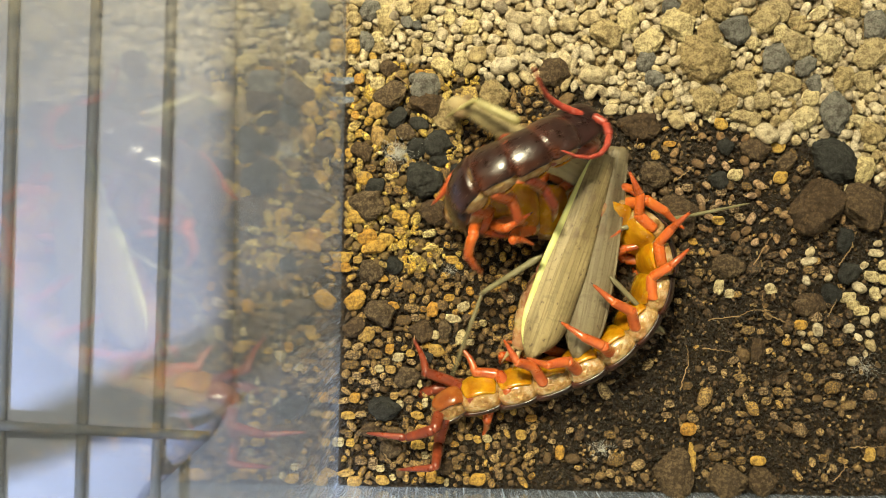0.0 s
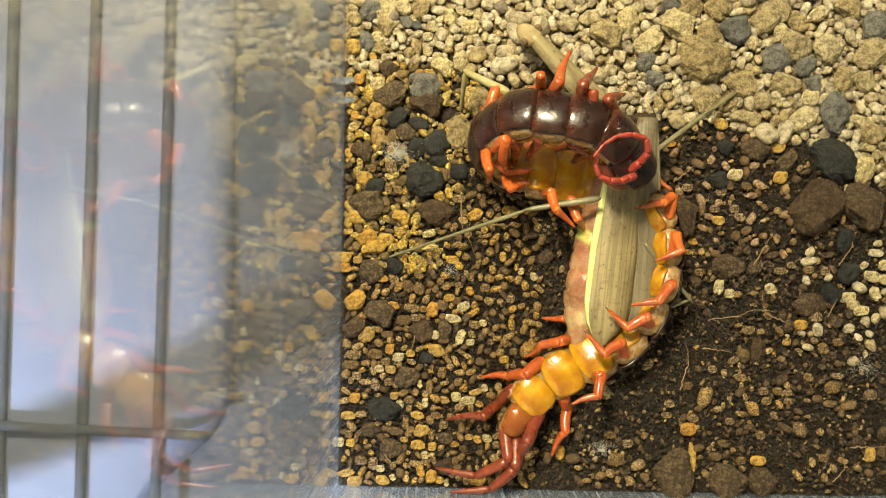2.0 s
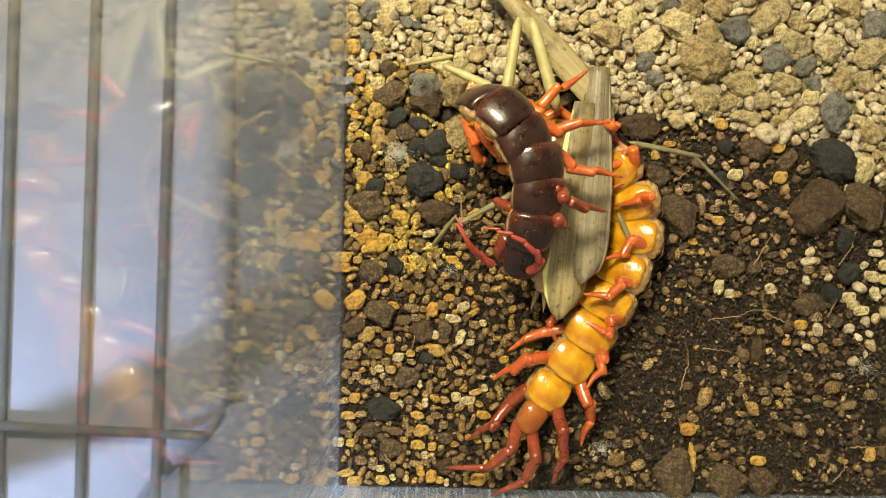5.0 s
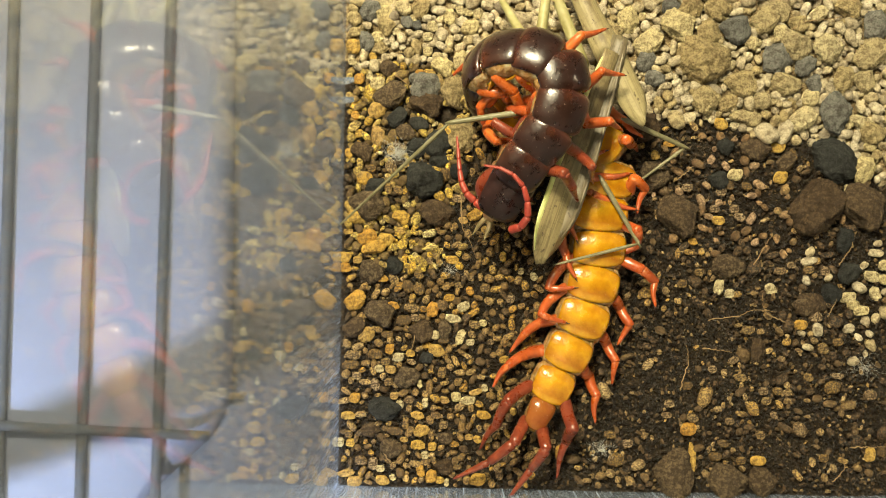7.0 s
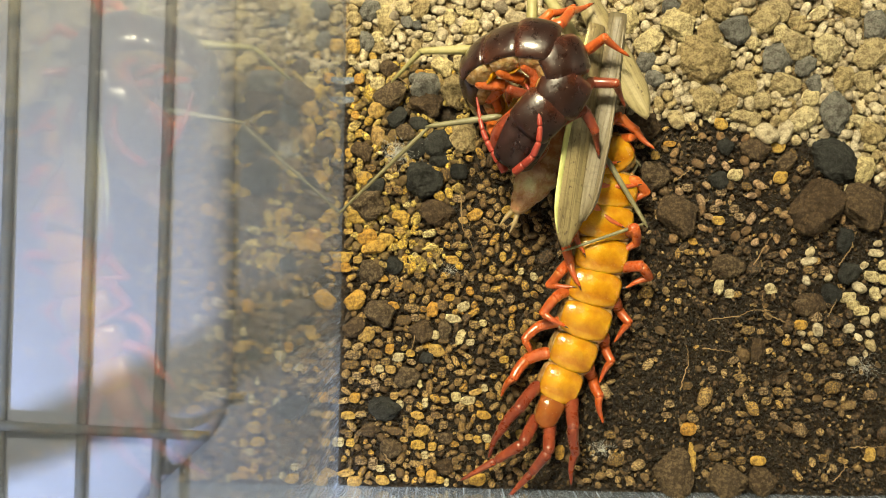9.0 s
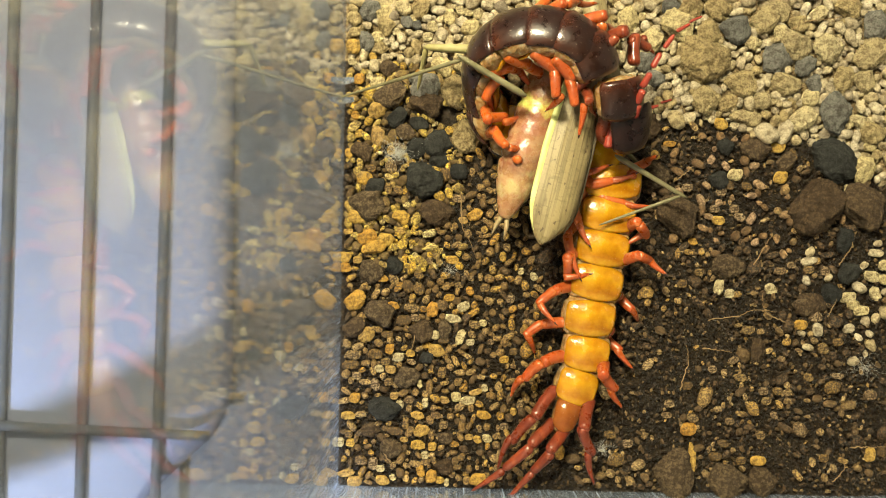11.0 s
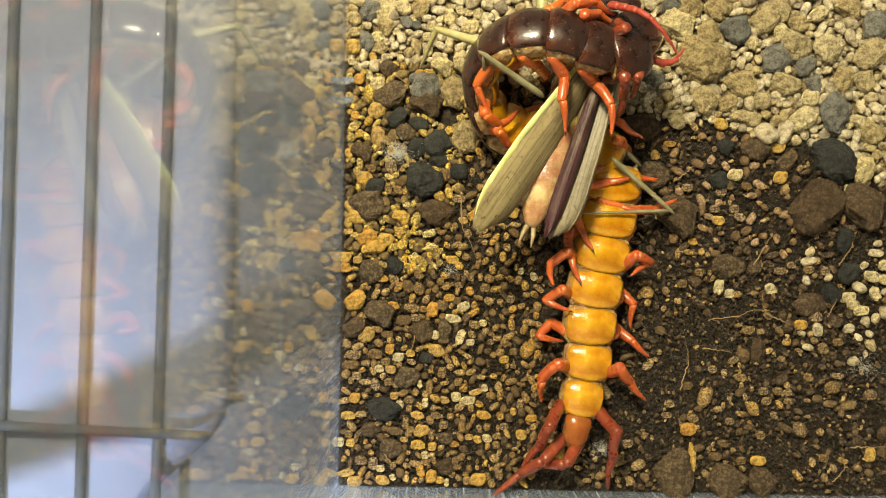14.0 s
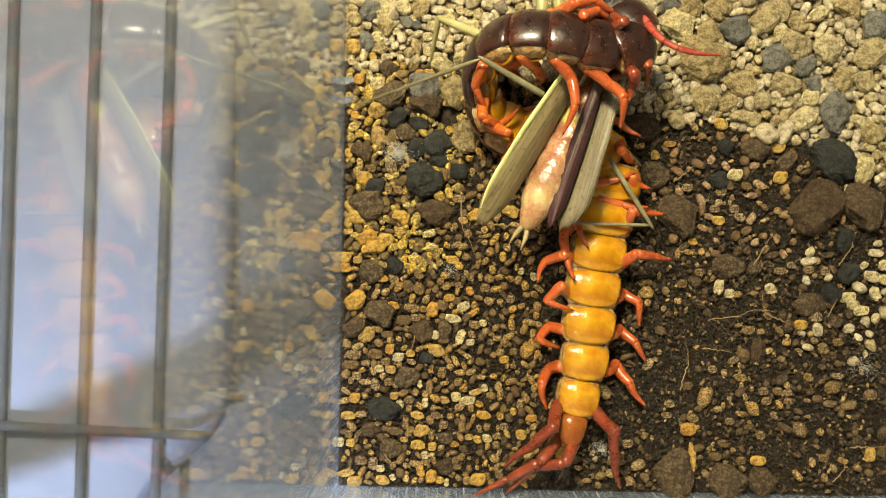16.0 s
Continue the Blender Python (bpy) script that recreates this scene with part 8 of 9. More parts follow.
    tail_b(16.0, (35.4, -48.6, 5), (31.6, -53, 13.1), (25.1, -55.8, 6.5), (17.8, -62.9, 4.5))
    antenna_a(0.0, (35.1, 32.3, 24.5), (37.5, 30.1, 26), (36.4, 25.7, 29), (32.6, 24, 32), (28.5, 25, 33.5))
    antenna_a(0.5, (49.3, 25.9, 24.5), (51.5, 29.7, 26), (49.3, 34.5, 29), (46.7, 29.4, 32), (45.2, 22.8, 33.5))
    antenna_a(1.0, (47.5, 13.8, 24.5), (51.2, 18.2, 28), (48.7, 23.2, 32.5), (42.2, 22.5, 35.5), (37.3, 17.3, 35.5))
    antenna_a(1.5, (28.9, 11.4, 27.5), (33.2, 14.5, 32.5), (32.1, 18.6, 35.5), (26.1, 18.6, 37), (17.4, 15, 37))
    antenna_a(2.0, (43.2, 19.2, 27.5), (46.5, 22.6, 32.5), (44.5, 26.5, 35.5), (37.3, 25.8, 37), (32.9, 21.3, 37))
    antenna_a(2.5, (39.3, 18.6, 27.5), (41.9, 22.8, 32.5), (39, 25.9, 35.5), (31.1, 25, 37), (17.5, 13.7, 37))
    antenna_a(3.0, (35, 7, 27.5), (38.7, 8.8, 32.5), (36.7, 11.9, 35.5), (29.5, 13.3, 37), (23.8, 12.8, 37))
    antenna_a(4.2, (23.8, -5, 27.5), (27.6, -3.5, 32.5), (26.6, -0.3, 35.5), (22.5, 2.7, 37), (16.8, 4.9, 37))
    antenna_a(6.5, (17, 0.5, 26), (18.6, 3, 30.5), (15.1, 5.5, 32.5), (10.4, 5.5, 32.5), (5.7, 1.9, 31))
    antenna_a(7.0, (15.7, 4.8, 26), (19.1, 6.6, 30.5), (18.3, 13.7, 32.5), (14.3, 17.8, 32.5), (9.2, 19, 31))
    antenna_a(8.0, (16.1, 11.6, 26), (20.5, 14.4, 30.5), (20.2, 22.6, 32.5), (15.3, 29.1, 32.5), (7.8, 31.2, 31))
    antenna_a(9.0, (16.4, 18.4, 26), (20.8, 22.7, 32), (21.2, 30.9, 33), (18.3, 37.8, 31))
    antenna_a(11.5, (47.6, 43.6, 26), (47.9, 48.3, 32), (53.4, 54.1, 33), (60.8, 56.2, 31))
    antenna_a(12.0, (43, 54.6, 26), (42.9, 56.4, 32), (47.4, 57.2, 33), (53, 56.8, 31))
    antenna_a(12.5, (42.4, 54, 26), (42.9, 55.6, 32), (46.3, 55.8, 33), (51.9, 51.6, 31))
    antenna_a(13.5, (43.6, 56.4, 26), (46.5, 54.9, 32), (49, 51.4, 33), (50.3, 48.6, 31))
    antenna_a(14.5, (33.1, 59.1, 26), (36.9, 55.7, 32.5), (43.5, 51.8, 31))
    antenna_a(16.0, (45.5, 55.9, 26), (49, 48.9, 32), (54.8, 45.8, 33), (63.2, 45.7, 31))
    antenna_b(0.0, (32.4, 32.3, 24.5), (28.1, 33.9, 26), (25.7, 35.4, 29), (24, 38.1, 32))
    antenna_b(0.5, (47.3, 25.2, 24.5), (45, 22.9, 26), (45.5, 27.2, 29), (46.7, 31.4, 32))
    antenna_b(1.0, (44.8, 12.8, 24.5), (40.1, 12.1, 28), (37.9, 15, 32.5), (38.5, 18.6, 35.5), (41.9, 21.1, 37))
    antenna_b(1.5, (26.3, 9.4, 27.5), (21.1, 10.4, 32.5), (18.2, 13.9, 35.5), (21.1, 16.4, 37), (24.6, 18.2, 38.5))
    antenna_b(2.0, (44.5, 17.9, 27.5), (38.9, 16, 32.5), (34.1, 17.1, 34), (33, 21.4, 35.5), (35.4, 25.1, 37))
    antenna_b(2.5, (39.4, 16.7, 27.5), (34.5, 14.5, 32.5), (30.5, 15.4, 34), (28.9, 19.1, 35.5), (30.5, 22.8, 37))
    antenna_b(3.0, (37, 6.1, 27.5), (30.3, 5.4, 32.5), (26.2, 6.6, 34), (24.1, 10.4, 35.5), (22.5, 14.7, 37))
    antenna_b(4.2, (19.8, -3.8, 27.5), (16, -1.2, 32.5), (14, 0.7, 34), (11.4, 2.6, 34))
    antenna_b(6.5, (8.7, 2.9, 22), (5.7, 4.7, 22), (2.8, 9.7, 22), (4.5, 15.9, 20))
    antenna_b(7.0, (9.8, 9.8, 22), (6, 13.5, 22), (4.8, 22.5, 20))
    antenna_b(8.0, (12.2, 15.5, 22), (7.5, 22.3, 22), (6.5, 30.8, 20))
    antenna_b(9.0, (14.7, 18.7, 22), (9.5, 27.4, 22), (7.7, 36.5, 20))
    antenna_b(11.5, (44.4, 30.5, 22), (48.1, 34.4, 22), (56.3, 36.1, 20))
    antenna_b(12.0, (47.9, 40.7, 22), (52.9, 41.4, 22), (56.9, 44.6, 22), (61.1, 52.9, 20))
    antenna_b(12.5, (49.8, 41.3, 22), (55.4, 43.3, 22), (60.2, 49.1, 20))
    antenna_b(13.5, (49.1, 45.7, 22), (52.6, 44.3, 22), (55.3, 50.8, 22), (56.6, 57.4, 20))
    antenna_b(14.5, (47.7, 52, 22), (49.7, 44.5, 22), (53, 39.2, 22), (57.9, 40, 20))
    antenna_b(16.0, (43.8, 58.2, 22), (48.9, 54.5, 22), (54, 49.6, 22), (62.5, 48.2, 20))
    wing_a(0.0, (40.3, 24.5, 11.5, 0), (22.9, -27.7, 11.5))
    wing_a(0.5, (47, 28, 11.5, 0), (26.5, -23, 11.5))
    wing_a(1.0, (48.6, 24.4, 11.5, 0), (27.2, -26.3, 11.5))
    wing_a(1.5, (36.6, 26.6, 11.5, 0), (31.6, -28.2, 11.5))
    wing_a(2.0, (45.9, 30.7, 11.5, 0), (41, -24.1, 11.5))
    wing_a(2.5, (42.9, 32.2, 11.5, 0), (41.4, -22.7, 11.5))
    wing_a(3.0, (42.1, 33.6, 11.5, 0), (41.7, -21.4, 11.5))
    wing_a(3.5, (42.2, 33.6, 11.5, 0), (41.3, -21.4, 11.5))
    wing_a(4.2, (34.7, 35.4, 11.5, 0), (35, -19.6, 11.5))
    wing_a(6.5, (38.5, 44.2, 18, -38), (20.3, -7.7, 18))
    wing_a(7.0, (40.4, 48.8, 18, -38), (23.5, -3.6, 18))
    wing_a(8.0, (38.1, 51.8, 18, -38), (27.3, -2.1, 18))
    wing_a(9.0, (36.5, 55.4, 18, -38), (29.8, 0.8, 18))
    wing_a(11.5, (36.5, 54.8, 20, 0), (23.8, 1.3, 20))
    wing_a(12.0, (38.4, 55.3, 20, 0), (26.6, 1.6, 20))
    wing_a(12.5, (37.7, 55.4, 20, 0), (29.5, 1, 20))
    wing_a(13.0, (38.4, 49.2, 19.5, -34), (9.8, 2.5, 25))
    wing_a(13.5, (38.4, 50, 19.4, -34), (8, 4.5, 26))
    wing_a(14.5, (37.1, 48.6, 19.4, -40), (6.8, 3.2, 26))
    wing_a(16.0, (36.3, 52.5, 19.2, -52), (8.3, 5.7, 26))
    wing_b(0.0, (44.2, 26.5, 10, 0), (34.8, -27.7, 10))
    wing_b(0.5, (54.2, 31, 10, 0), (40.6, -22.2, 10))
    wing_b(1.0, (55.2, 27, 10, 0), (41.4, -26.2, 10))
    wing_b(1.5, (41.8, 30.1, 10, 0), (40.7, -24.9, 10))
    wing_b(2.0, (51.4, 34.2, 10, 0), (49.2, -20.8, 10))
    wing_b(2.5, (47.7, 34.2, 10, 0), (47.6, -20.8, 10))
    wing_b(3.0, (47.7, 35.5, 10, 0), (47.6, -19.5, 10))
    wing_b(3.5, (47.2, 39.5, 10, 0), (47.1, -15.5, 10))
    wing_b(4.2, (37.8, 44.6, 10, 0), (41.1, -10.3, 10))
    wing_b(6.5, (42, 48.3, 16, 35), (22.8, -3.2, 16))
    wing_b(7.0, (42.6, 53.1, 16, 35), (25.8, 0.7, 16))
    wing_b(8.0, (42.7, 56.1, 16, 35), (29.4, 2.7, 16))
    wing_b(9.0, (42, 58.8, 16, 35), (31.9, 4.7, 16))
    wing_b(11.5, (38.3, 54.7, 18, 0), (25.2, 1.3, 18))
    wing_b(12.0, (39.5, 55.1, 18, 0), (27.7, 1.4, 18))
    wing_b(12.5, (38.9, 55.7, 18, 0), (30.3, 1.4, 18))
    wing_b(13.0, (40.1, 56.1, 19, 10), (29.9, 2.1, 19))
    wing_b(13.5, (41.9, 56.2, 19, 32), (27.9, 3, 19))
    wing_b(14.5, (41.7, 54.2, 19, 32), (26.4, 1.3, 19))
    wing_b(16.0, (44.3, 57.3, 19, 48), (29.4, 4.3, 19))
    abdomen(0.0, (35.7, 4.4, 6.6, 0), (17.8, -28.5, 6))
    abdomen(0.5, (37.2, 5.6, 6.6, 0), (15.7, -25.2, 6))
    abdomen(1.0, (36.1, 3.8, 6.5, 0), (17.1, -28.5, 6))
    abdomen(1.5, (34.3, 5.4, 6.5, 0), (21.2, -29.8, 6))
    abdomen(2.0, (40.7, 8.7, 6.5, 0), (34.3, -28.2, 6))
    abdomen(2.5, (40.9, 9.4, 6.5, 0), (34.3, -27.5, 6))
    abdomen(3.0, (41.8, 10.6, 6.5, 0), (34.3, -26.2, 6))
    abdomen(3.5, (41.1, 11.7, 6.5, 0), (32.9, -24.8, 6))
    abdomen(4.2, (35.7, 13.9, 6.6, 0), (28.5, -22.9, 6))
    abdomen(6.5, (28.8, 37.8, 9, 0), (20.4, 1.3, 9))
    abdomen(7.0, (26.8, 37.8, 9, 0), (9.6, 4.4, 9))
    abdomen(8.0, (28.5, 38.6, 9, 0), (11.6, 5.1, 9))
    abdomen(9.0, (35.4, 38.8, 9, 0), (16.3, 6.5, 9))
    abdomen(11.5, (24.1, 40.6, 14, 0), (16.9, 3.8, 14))
    abdomen(12.0, (25.7, 40.6, 14, 0), (22.7, 3.3, 14))
    abdomen(12.5, (24.9, 40.8, 14, 0), (24, 3.3, 14))
    abdomen(13.0, (30.9, 38.6, 12.8, 0), (21.5, 2.6, 17))
    abdomen(13.5, (32.2, 38.1, 12.8, 0), (20.8, 2.8, 18))
    abdomen(14.5, (30.1, 38, 12.8, 0), (19.9, 2.3, 18))
    abdomen(16.0, (35.2, 35.2, 14.9, 0), (18.1, 2.2, 20))
    thorax(0.0, (7.1, 35, 9, 0), (34.2, 20.3, 7.5))
    thorax(0.5, (33.4, 55.5, 9, 0), (48.9, 24.6, 7.5))
    thorax(1.0, (32.4, 50.2, 9, 0), (50.4, 20.6, 7.5))
    thorax(1.5, (12.4, 46.5, 9, 0), (42.2, 23.2, 7.5))
    thorax(2.0, (23.4, 52.7, 9, 0), (48.9, 27.3, 7.5))
    thorax(2.5, (14.1, 52.1, 9, 0), (47.5, 27.3, 7.5))
    thorax(3.0, (12.1, 50.7, 9, 0), (47.5, 28.6, 7.5))
    thorax(3.5, (12.4, 51.5, 9, 0), (47.4, 34, 7.5))
    thorax(4.2, (7.3, 58.1, 9, 0), (36.6, 39.2, 7.5))
    thorax(6.5, (30.1, 70.9, 13, 0), (40.3, 48.6, 14))
    thorax(7.0, (30.1, 69.5, 13, 0), (40, 49.9, 14))
    thorax(9.0, (30.1, 70.9, 13, 0), (38.6, 55, 14))
    thorax(11.5, (35, 73.6, 13, 0), (37.9, 51.1, 14))
    thorax(16.0, (35, 73.6, 13, 0), (37.9, 51.1, 14))
    hind(0.0, (39.2, 21.2, 9.3, 0), (24.6, -22.5, 9.3))
    hind(0.5, (45.7, 24.8, 9.3, 0), (28.6, -17.9, 9.3))
    hind(1.0, (47.2, 21.1, 9.3, 0), (29.3, -21.2, 9.3))
    hind(1.5, (36.3, 23.1, 9.3, 0), (32.1, -22.7, 9.3))
    hind(2.0, (45.6, 27.2, 9.3, 0), (41.5, -18.6, 9.3))
    hind(2.5, (42.8, 28.8, 9.3, 0), (41.5, -17.2, 9.3))
    hind(3.0, (42.1, 30.1, 9.3, 0), (41.7, -15.9, 9.3))
    hind(3.5, (42.1, 30.1, 9.3, 0), (41.4, -15.9, 9.3))
    hind(4.2, (34.7, 31.9, 9.3, 0), (35, -14.1, 9.3))
    hind(6.5, (37.3, 40.9, 15.8, 0), (22.1, -2.5, 15.8))
    hind(7.0, (39.3, 45.4, 15.8, 0), (25.2, 1.6, 15.8))
    hind(8.0, (37.4, 48.4, 15.8, 0), (28.4, 3.3, 15.8))
    hind(9.0, (36.1, 51.9, 15.8, 0), (30.5, 6.3, 15.8))
    hind(11.5, (35.7, 51.4, 17.8, 0), (25.1, 6.6, 17.8))
    hind(12.0, (37.7, 51.9, 17.8, 0), (27.8, 7, 17.8))
    hind(12.5, (37.2, 51.9, 17.8, 0), (30.3, 6.4, 17.8))
    hind(13.0, (37.8, 46.9, 22.2, 0), (26.4, 2.4, 21))
    hind(13.5, (38.9, 47.3, 22.3, 0), (25.8, 3.2, 21))
    hind(14.5, (38.1, 46.1, 22.3, 0), (24, 2.3, 21))
    hind(16.0, (39.3, 49, 22.4, 0), (25.5, 5.1, 21))
    hind_a(0.0, (11.2, 31.9, 8), (31.5, 20.2, 8))
    hind_a(0.5, (39.1, 44.5, 8), (47.4, 27.2, 8))
    hind_a(1.0, (39.8, 40.5, 8), (49.5, 23.3, 8))
    hind_a(1.5, (20.4, 38.1, 8), (38.1, 25.7, 8))
    hind_a(2.0, (29.7, 44.3, 8), (46.1, 28.6, 8))
    hind_a(2.5, (23, 44.2, 8), (43.4, 28.5, 8))
    hind_a(3.0, (20.3, 42.8, 8), (42, 29.8, 8))
    hind_a(3.5, (20.3, 44.2, 8), (42, 33.8, 8))
    hind_a(4.2, (17.6, 49.9, 15), (24.7, 39, 15))
    hind_a(6.5, (29.2, 66, 16), (32, 49.9, 16))
    hind_a(7.0, (25.6, 65.9, 16), (31.7, 51.2, 16))
    hind_a(8.0, (22.4, 67.2, 16), (31.7, 52.5, 16))
    hind_a(9.0, (21, 68.4, 16), (30, 55, 16))
    hind_a(11.5, (24.2, 73.7, 16), (28.3, 58.2, 16))
    hind_a(16.0, (24.2, 73.7, 16), (28.3, 58.2, 16))
    hind_b(0.0, (11.9, 30.7, 7), (31.7, 19, 7))
    hind_b(0.5, (40.6, 43.4, 7), (47.7, 26, 7))
    hind_b(1.0, (41.4, 39.4, 7), (49.8, 22, 7))
    hind_b(1.5, (21.9, 37, 7), (38.3, 24.5, 7))
    hind_b(2.0, (31.2, 43.2, 7), (46.3, 27.3, 7))
    hind_b(2.5, (24.5, 43.1, 7), (43.6, 27.3, 7))
    hind_b(3.0, (21.8, 41.7, 7), (42.2, 28.6, 7))
    hind_b(3.5, (21.8, 43, 7), (42.2, 32.6, 7))
    hind_b(4.2, (14.6, 48.9, 16), (16.1, 34.2, 16))
    hind_b(6.5, (25.5, 66.9, 17), (21.4, 50.4, 17))
    hind_b(7.0, (24.8, 66.9, 17), (22.9, 51.7, 17))
    hind_b(8.0, (21.3, 68.1, 17), (20.3, 52.9, 17))
    hind_b(9.0, (20.9, 69.4, 17), (20.8, 55, 17))
    hind_b(11.5, (22.7, 75.9, 17), (23.3, 59.2, 17))
    hind_b(16.0, (22.7, 75.9, 17), (23.3, 59.2, 17))
    fore(0.0, (18.2, 31, 20), (9.3, 35.7, 17), (3.8, 33.8, 8))
    fore(0.5, (31.8, 47.1, 20), (27.6, 54.1, 17), (26.8, 55, 8))
    fore(1.0, (19.3, 37.3, 20), (13.1, 41.6, 17), (8.4, 37.2, 8))
    fore(1.5, (9.2, 36.5, 20), (4, 47.2, 17), (0, 54.5, 8))
    fore(2.0, (15.5, 37.9, 20), (7.9, 42.2, 17), (7.1, 35.2, 8))
    fore(2.5, (7.9, 39, 20), (5.3, 44.7, 17), (-1.1, 41.1, 8))
    fore(3.0, (10.3, 44.1, 20), (2.6, 54.3, 17), (-7.4, 57, 8))
    fore(3.5, (8.4, 42.8, 20), (6.6, 47.3, 17), (5, 39.2, 8))
    fore(4.2, (11.7, 37.2, 20), (2, 49.8, 17), (-11.4, 55.6, 8))
    fore(6.5, (10.2, 49.2, 20), (-2.5, 47.7, 17), (-3.4, 35.7, 8))
    fore(7.0, (18.4, 51.9, 20), (15.6, 57.7, 17), (15.2, 66.8, 8))
    fore(8.0, (15.2, 52.5, 20), (12.1, 58.9, 17), (10.5, 66.7, 8))
    fore(9.0, (6.4, 48.5, 20), (-6.3, 48.6, 17), (-13.8, 42.8, 8))
    fore(11.5, (8.3, 48.5, 20), (-1.2, 50.3, 17), (-3.1, 42.4, 8))
    fore(12.0, (10.2, 51.7, 20), (0.6, 55.5, 17), (-2.5, 46.4, 8))
    fore(12.5, (13.3, 55.6, 20), (6.3, 60.8, 17), (1.3, 57.9, 8))
    fore(13.0, (12.6, 55, 20), (7.6, 60.8, 17), (2.6, 60.6, 8))
    fore(13.5, (8.3, 49.2, 20), (-0.6, 51, 17), (-1.1, 43.8, 8))
    fore(14.5, (9.5, 51.1, 20), (1.9, 55.5, 17), (-5, 50.4, 8))
    fore(16.0, (8.9, 51.7, 20), (1.3, 55.5, 17), (-0.5, 47.8, 8))
    thin_c(0.0, (24.3, -1.3, 16), (14.3, -8.1, 12), (7.7, -28.9, 4))
    thin_c(0.5, (31.9, 6, 16), (7.6, 1.7, 12), (-24.5, -5.6, 6))
    thin_c(1.0, (35.1, 6, 16), (7.7, -2.9, 12), (-25.1, -12.5, 6))
    thin_c(1.5, (32.2, 5.4, 14), (20.7, 7.9, 11), (9.1, 9.3, 4))
    thin_c(2.0, (38.7, 13.2, 17), (17.8, 9.7, 14), (-5.1, 1.5, 5))
    thin_c(2.5, (30.7, 21.9, 30), (22.2, 16.5, 20), (7.8, 5.2, 4))
    thin_c(3.0, (32.7, 4.8, 11), (25.2, -8.6, 9), (17.4, -30.3, 3))
    thin_c(3.5, (30.1, 3.4, 11), (21.3, -10.7, 9), (8.6, -34.5, 3))
    thin_c(4.2, (18.7, 7.8, 11), (13.1, 1.1, 8), (8.6, -3, 4))
    thin_c(6.5, (19.3, 29.5, 22), (6.8, 29.5, 20), (6.7, 19.8, 8))
    thin_c(7.0, (18.6, 33.2, 22), (7.4, 31.7, 20), (-22.9, 4.6, 4))
    thin_c(8.0, (12.9, 32.7, 22), (4.8, 32.9, 20), (-21.7, 15.2, 4))
    thin_c(9.0, (13.6, 32.2, 22), (4.9, 31.1, 20), (-24.9, 3.9, 4))
    thin_c(11.5, (22.6, 37.1, 25), (9.3, 45.5, 28), (-22.7, 41.7, 6))
    thin_c(12.0, (25.7, 36, 25), (8, 46.1, 28), (-25, 32.9, 8))
    thin_c(12.5, (23.2, 35.9, 25), (14.6, 46.4, 30), (15.5, 32.6, 4))
    thin_c(13.0, (22.6, 36.5, 25), (14.6, 46.4, 30), (14.8, 31.9, 4))
    thin_c(13.5, (22.6, 37.1, 25), (8.5, 46.2, 30), (10.7, 32.5, 4))
    thin_c(14.5, (23.8, 35.9, 25), (7.3, 45.6, 30), (10.7, 32.5, 4))
    thin_c(16.0, (23.8, 36.5, 25), (6.7, 45, 30), (-22.7, 38.5, 5))
    thin_a(0.0, (42.2, -6.2, 12), (63.5, -26.4, 6), (44.4, -31.6, 3))
    thin_a(0.5, (45, -4.7, 12), (63.4, -22.1, 6), (47.3, -28.6, 3))
    thin_a(1.0, (49.2, -1.8, 12), (65.5, -16.2, 6), (54.6, -22.5, 3))
    thin_a(1.5, (45.8, -7.5, 12), (56.6, -27.3, 6), (45.9, -32.3, 3))
    thin_a(2.0, (50.6, 2.5, 12), (67.7, -16.1, 6), (54.6, -21.8, 3))
    thin_a(2.5, (50.6, 2.5, 12), (65.5, -17.3, 6), (50.2, -23.4, 3))
    thin_a(3.0, (49.9, 2.5, 12), (61.4, -17.7, 6), (47.3, -27.1, 3))
    thin_a(3.5, (49.2, -0.4, 12), (56, -18.8, 8), (45.4, -43.4, 3))
    thin_a(4.0, (44.7, -0.4, 12), (49.3, -18.5, 8), (38.6, -38.4, 3))
    thin_a(6.3, (43.1, 25.1, 12), (58.1, 10.6, 10), (47.2, 2.5, 8))
    thin_a(7.0, (38.9, 19.4, 12), (49.9, 1.1, 12), (27.3, -5, 12))
    thin_a(8.0, (41, 22.2, 12), (50.9, 1.8, 12), (28.7, -5, 12))
    thin_a(9.0, (40.2, 24.4, 12), (52.2, 5.1, 12), (32.2, -2.1, 12))
    thin_a(11.5, (43.1, 24.4, 12), (58.9, 16.2, 12), (36.3, 7.6, 12))
    thin_a(12.5, (41.6, 24.4, 12), (57.5, 13.7, 12), (37, 8.7, 12))
    thin_a(13.5, (41.4, 24.4, 12), (55.9, 9.7, 12), (37.7, 8.7, 12))
    thin_a(14.5, (42.8, 23, 12), (57.5, 12.3, 12), (35.5, 11.3, 12))
    thin_a(16.0, (41.4, 23.7, 12), (51.9, 7.5, 12), (37.7, 7.7, 12))
    thin_b(0.0, (44.5, 6, 10), (57.2, 8.5, 8), (72.5, 11.9, 3))
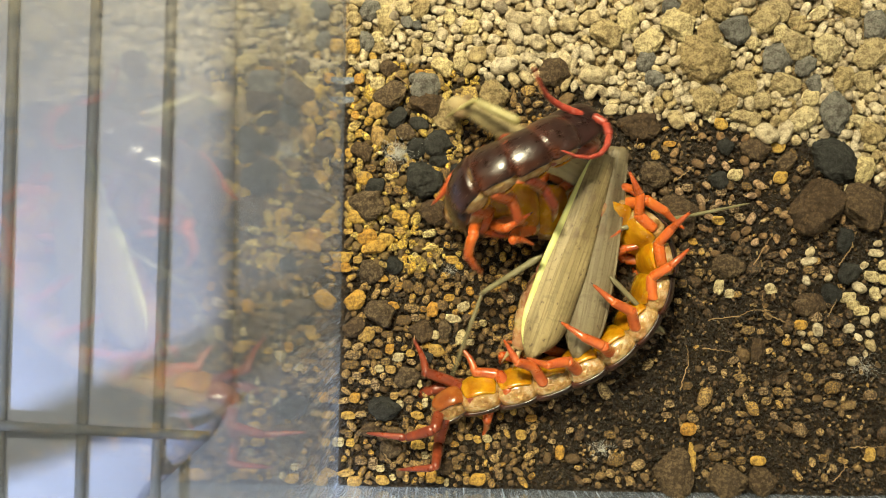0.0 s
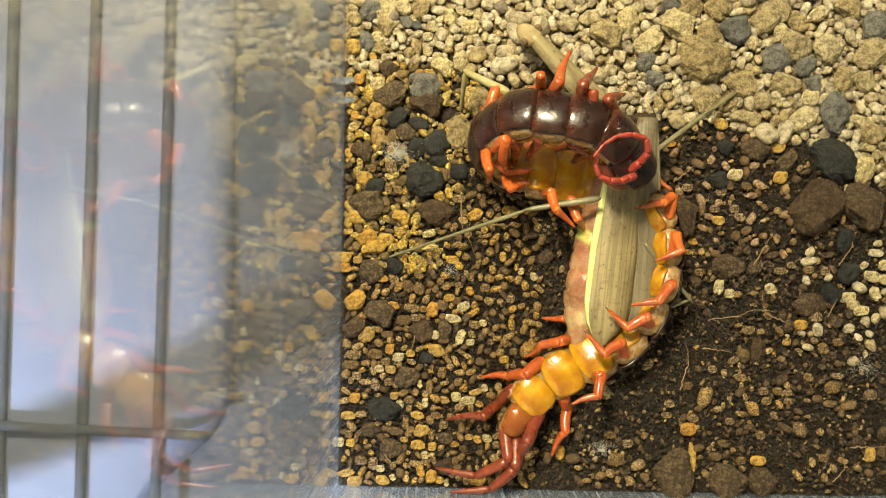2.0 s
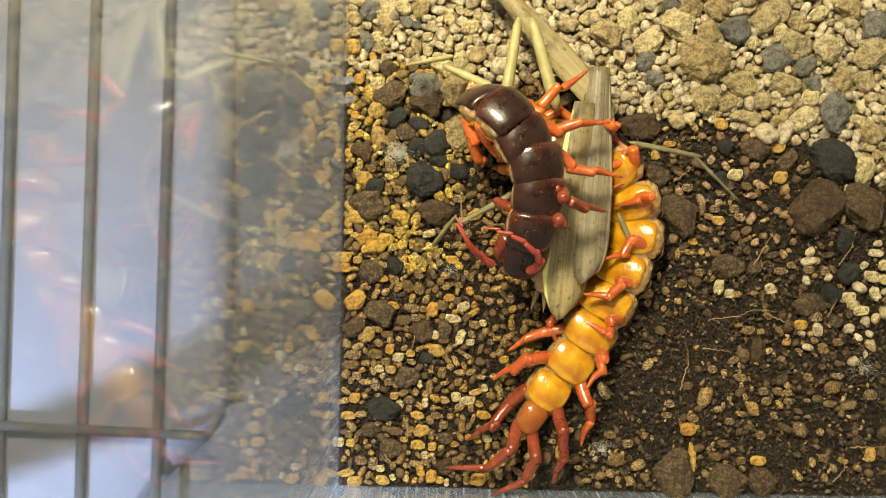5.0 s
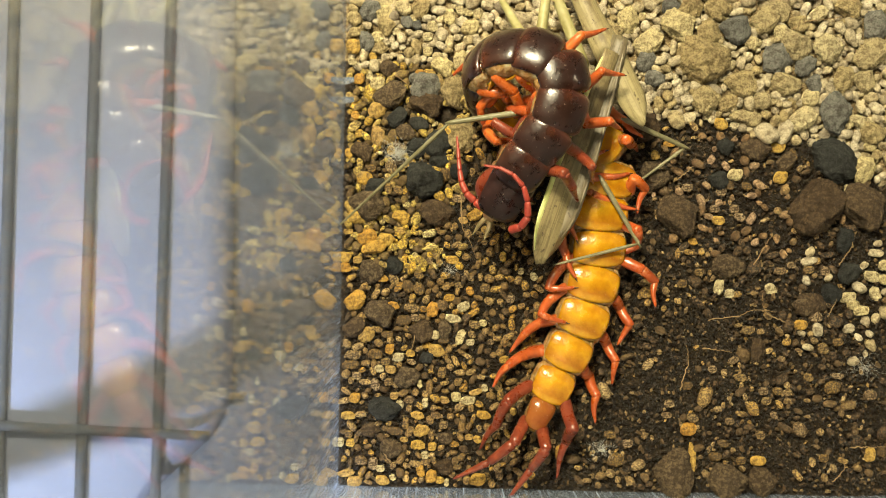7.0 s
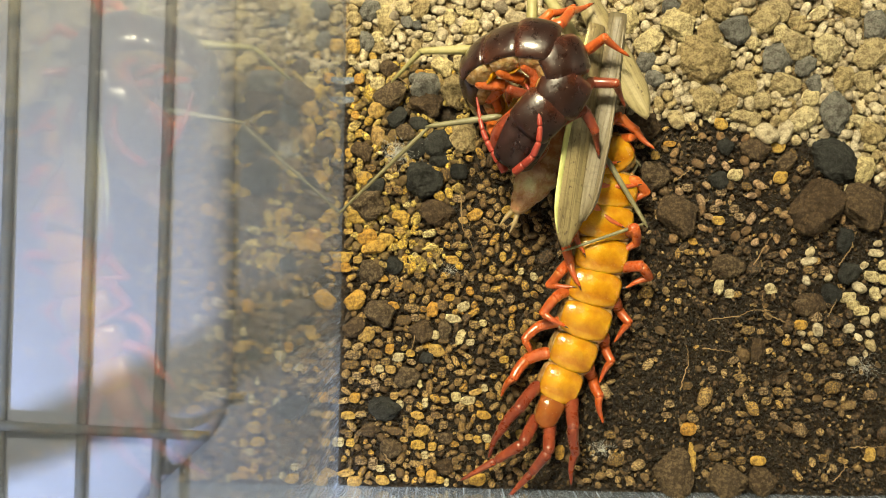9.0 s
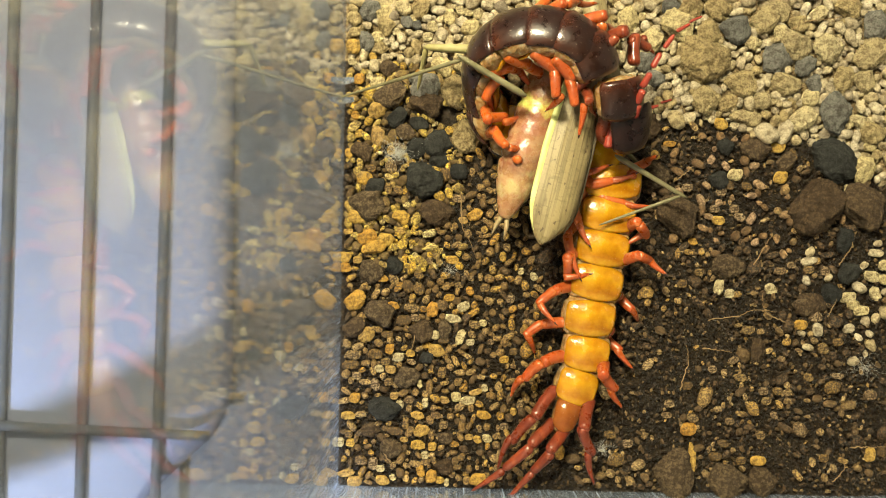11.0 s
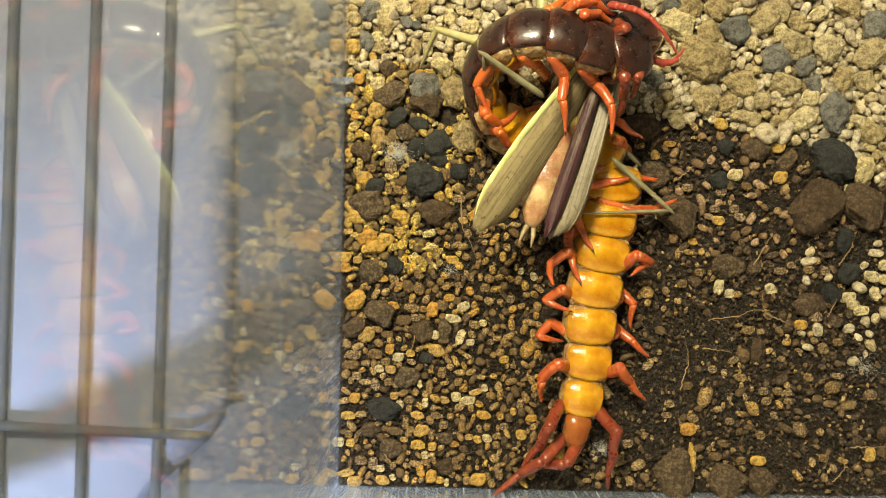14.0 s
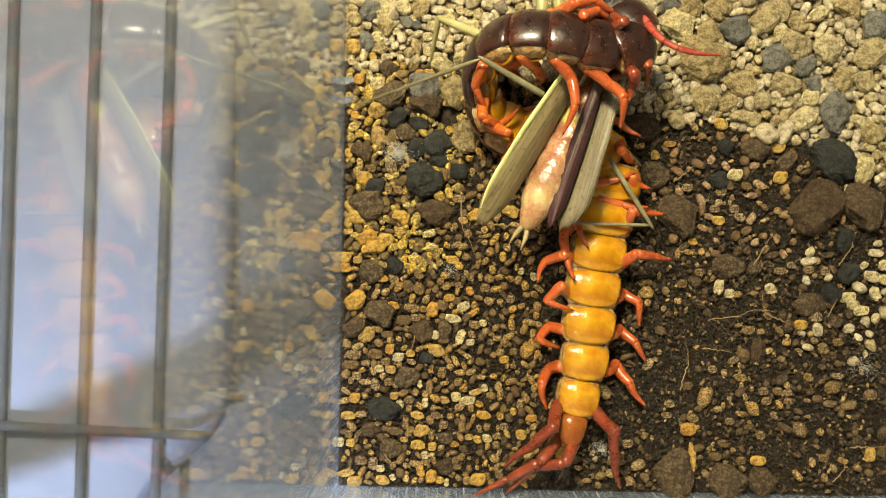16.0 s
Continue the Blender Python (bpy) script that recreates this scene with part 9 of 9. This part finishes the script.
    thin_b(0.5, (52.3, 9.7, 10), (60, 11.4, 8), (65.8, 14.7, 3))
    thin_b(1.0, (55.1, 14.8, 10), (64.2, 20.9, 8), (73.7, 26, 3))
    thin_b(1.5, (49.3, 18.3, 10), (59.8, 23, 8), (72.9, 28.2, 3))
    thin_b(2.0, (52.1, 24.8, 10), (61.1, 31.7, 8), (71, 38.5, 3))
    thin_b(2.5, (50.7, 23.3, 10), (61.1, 31, 8), (74.5, 38.6, 3))
    thin_b(3.0, (50.6, 26.2, 10), (61.1, 31.7, 8), (73.5, 38.5, 3))
    thin_b(4.0, (48.4, 28, 10), (61.1, 31.7, 8), (76.5, 36.4, 3))
    thin_b(6.3, (46.3, 28.3, 10), (60.4, 18.8, 6), (54, 10, 3))
    thin_b(7.0, (44.7, 34, 10), (63.5, 26.9, 6), (52.4, 18.2, 3))
    thin_b(8.0, (36.4, 35.6, 8), (44.2, 28.7, 6), (39.9, 21.3, 6))
    thin_b(16.0, (36.4, 35.6, 8), (44.2, 28.7, 6), (39.9, 21.3, 6))

    body = chain(SPINE, SEGMENTS + 1)
    for ob, rows in zip(BODY, body):
        walk(ob, rows)
    move_legs(body)
    walk(LOC["wing_a"], WING_A)
    walk(LOC["wing_b"], WING_B)
    walk(LOC["hindwing"], HIND)
    walk(LOC["abdomen"], ABDOMEN)
    walk(LOC["thorax"], THORAX)
    for pieces, lengths, rows in JOINTED.values():
        for ob, r in zip(pieces, rows):
            walk(ob, r)
    for ob, way in zip(PUSHED, (((0, 12.6, 40.6), (1, 13, 41), (2, 9.2, 38.6), (2.5, 3.4, 41), (3, 2.4, 41.8), (16, 2.5, 41.6)),
                                ((0, 0.2, 35.4), (0.5, 6, 30.7), (1.5, 4.1, 30.8), (3, 3.3, 30.8), (7, 3.9, 30.2), (11.5, 5.3, 29.8), (16, 5.3, 29.8)))):
        z, turn = ob.matrix_basis.translation.z, ob.matrix_basis.to_euler().z
        walk(ob, [(t, pose(x * MM, y * MM, z, 0, 0, math.degrees(turn))) for t, x, y in way])


motions()
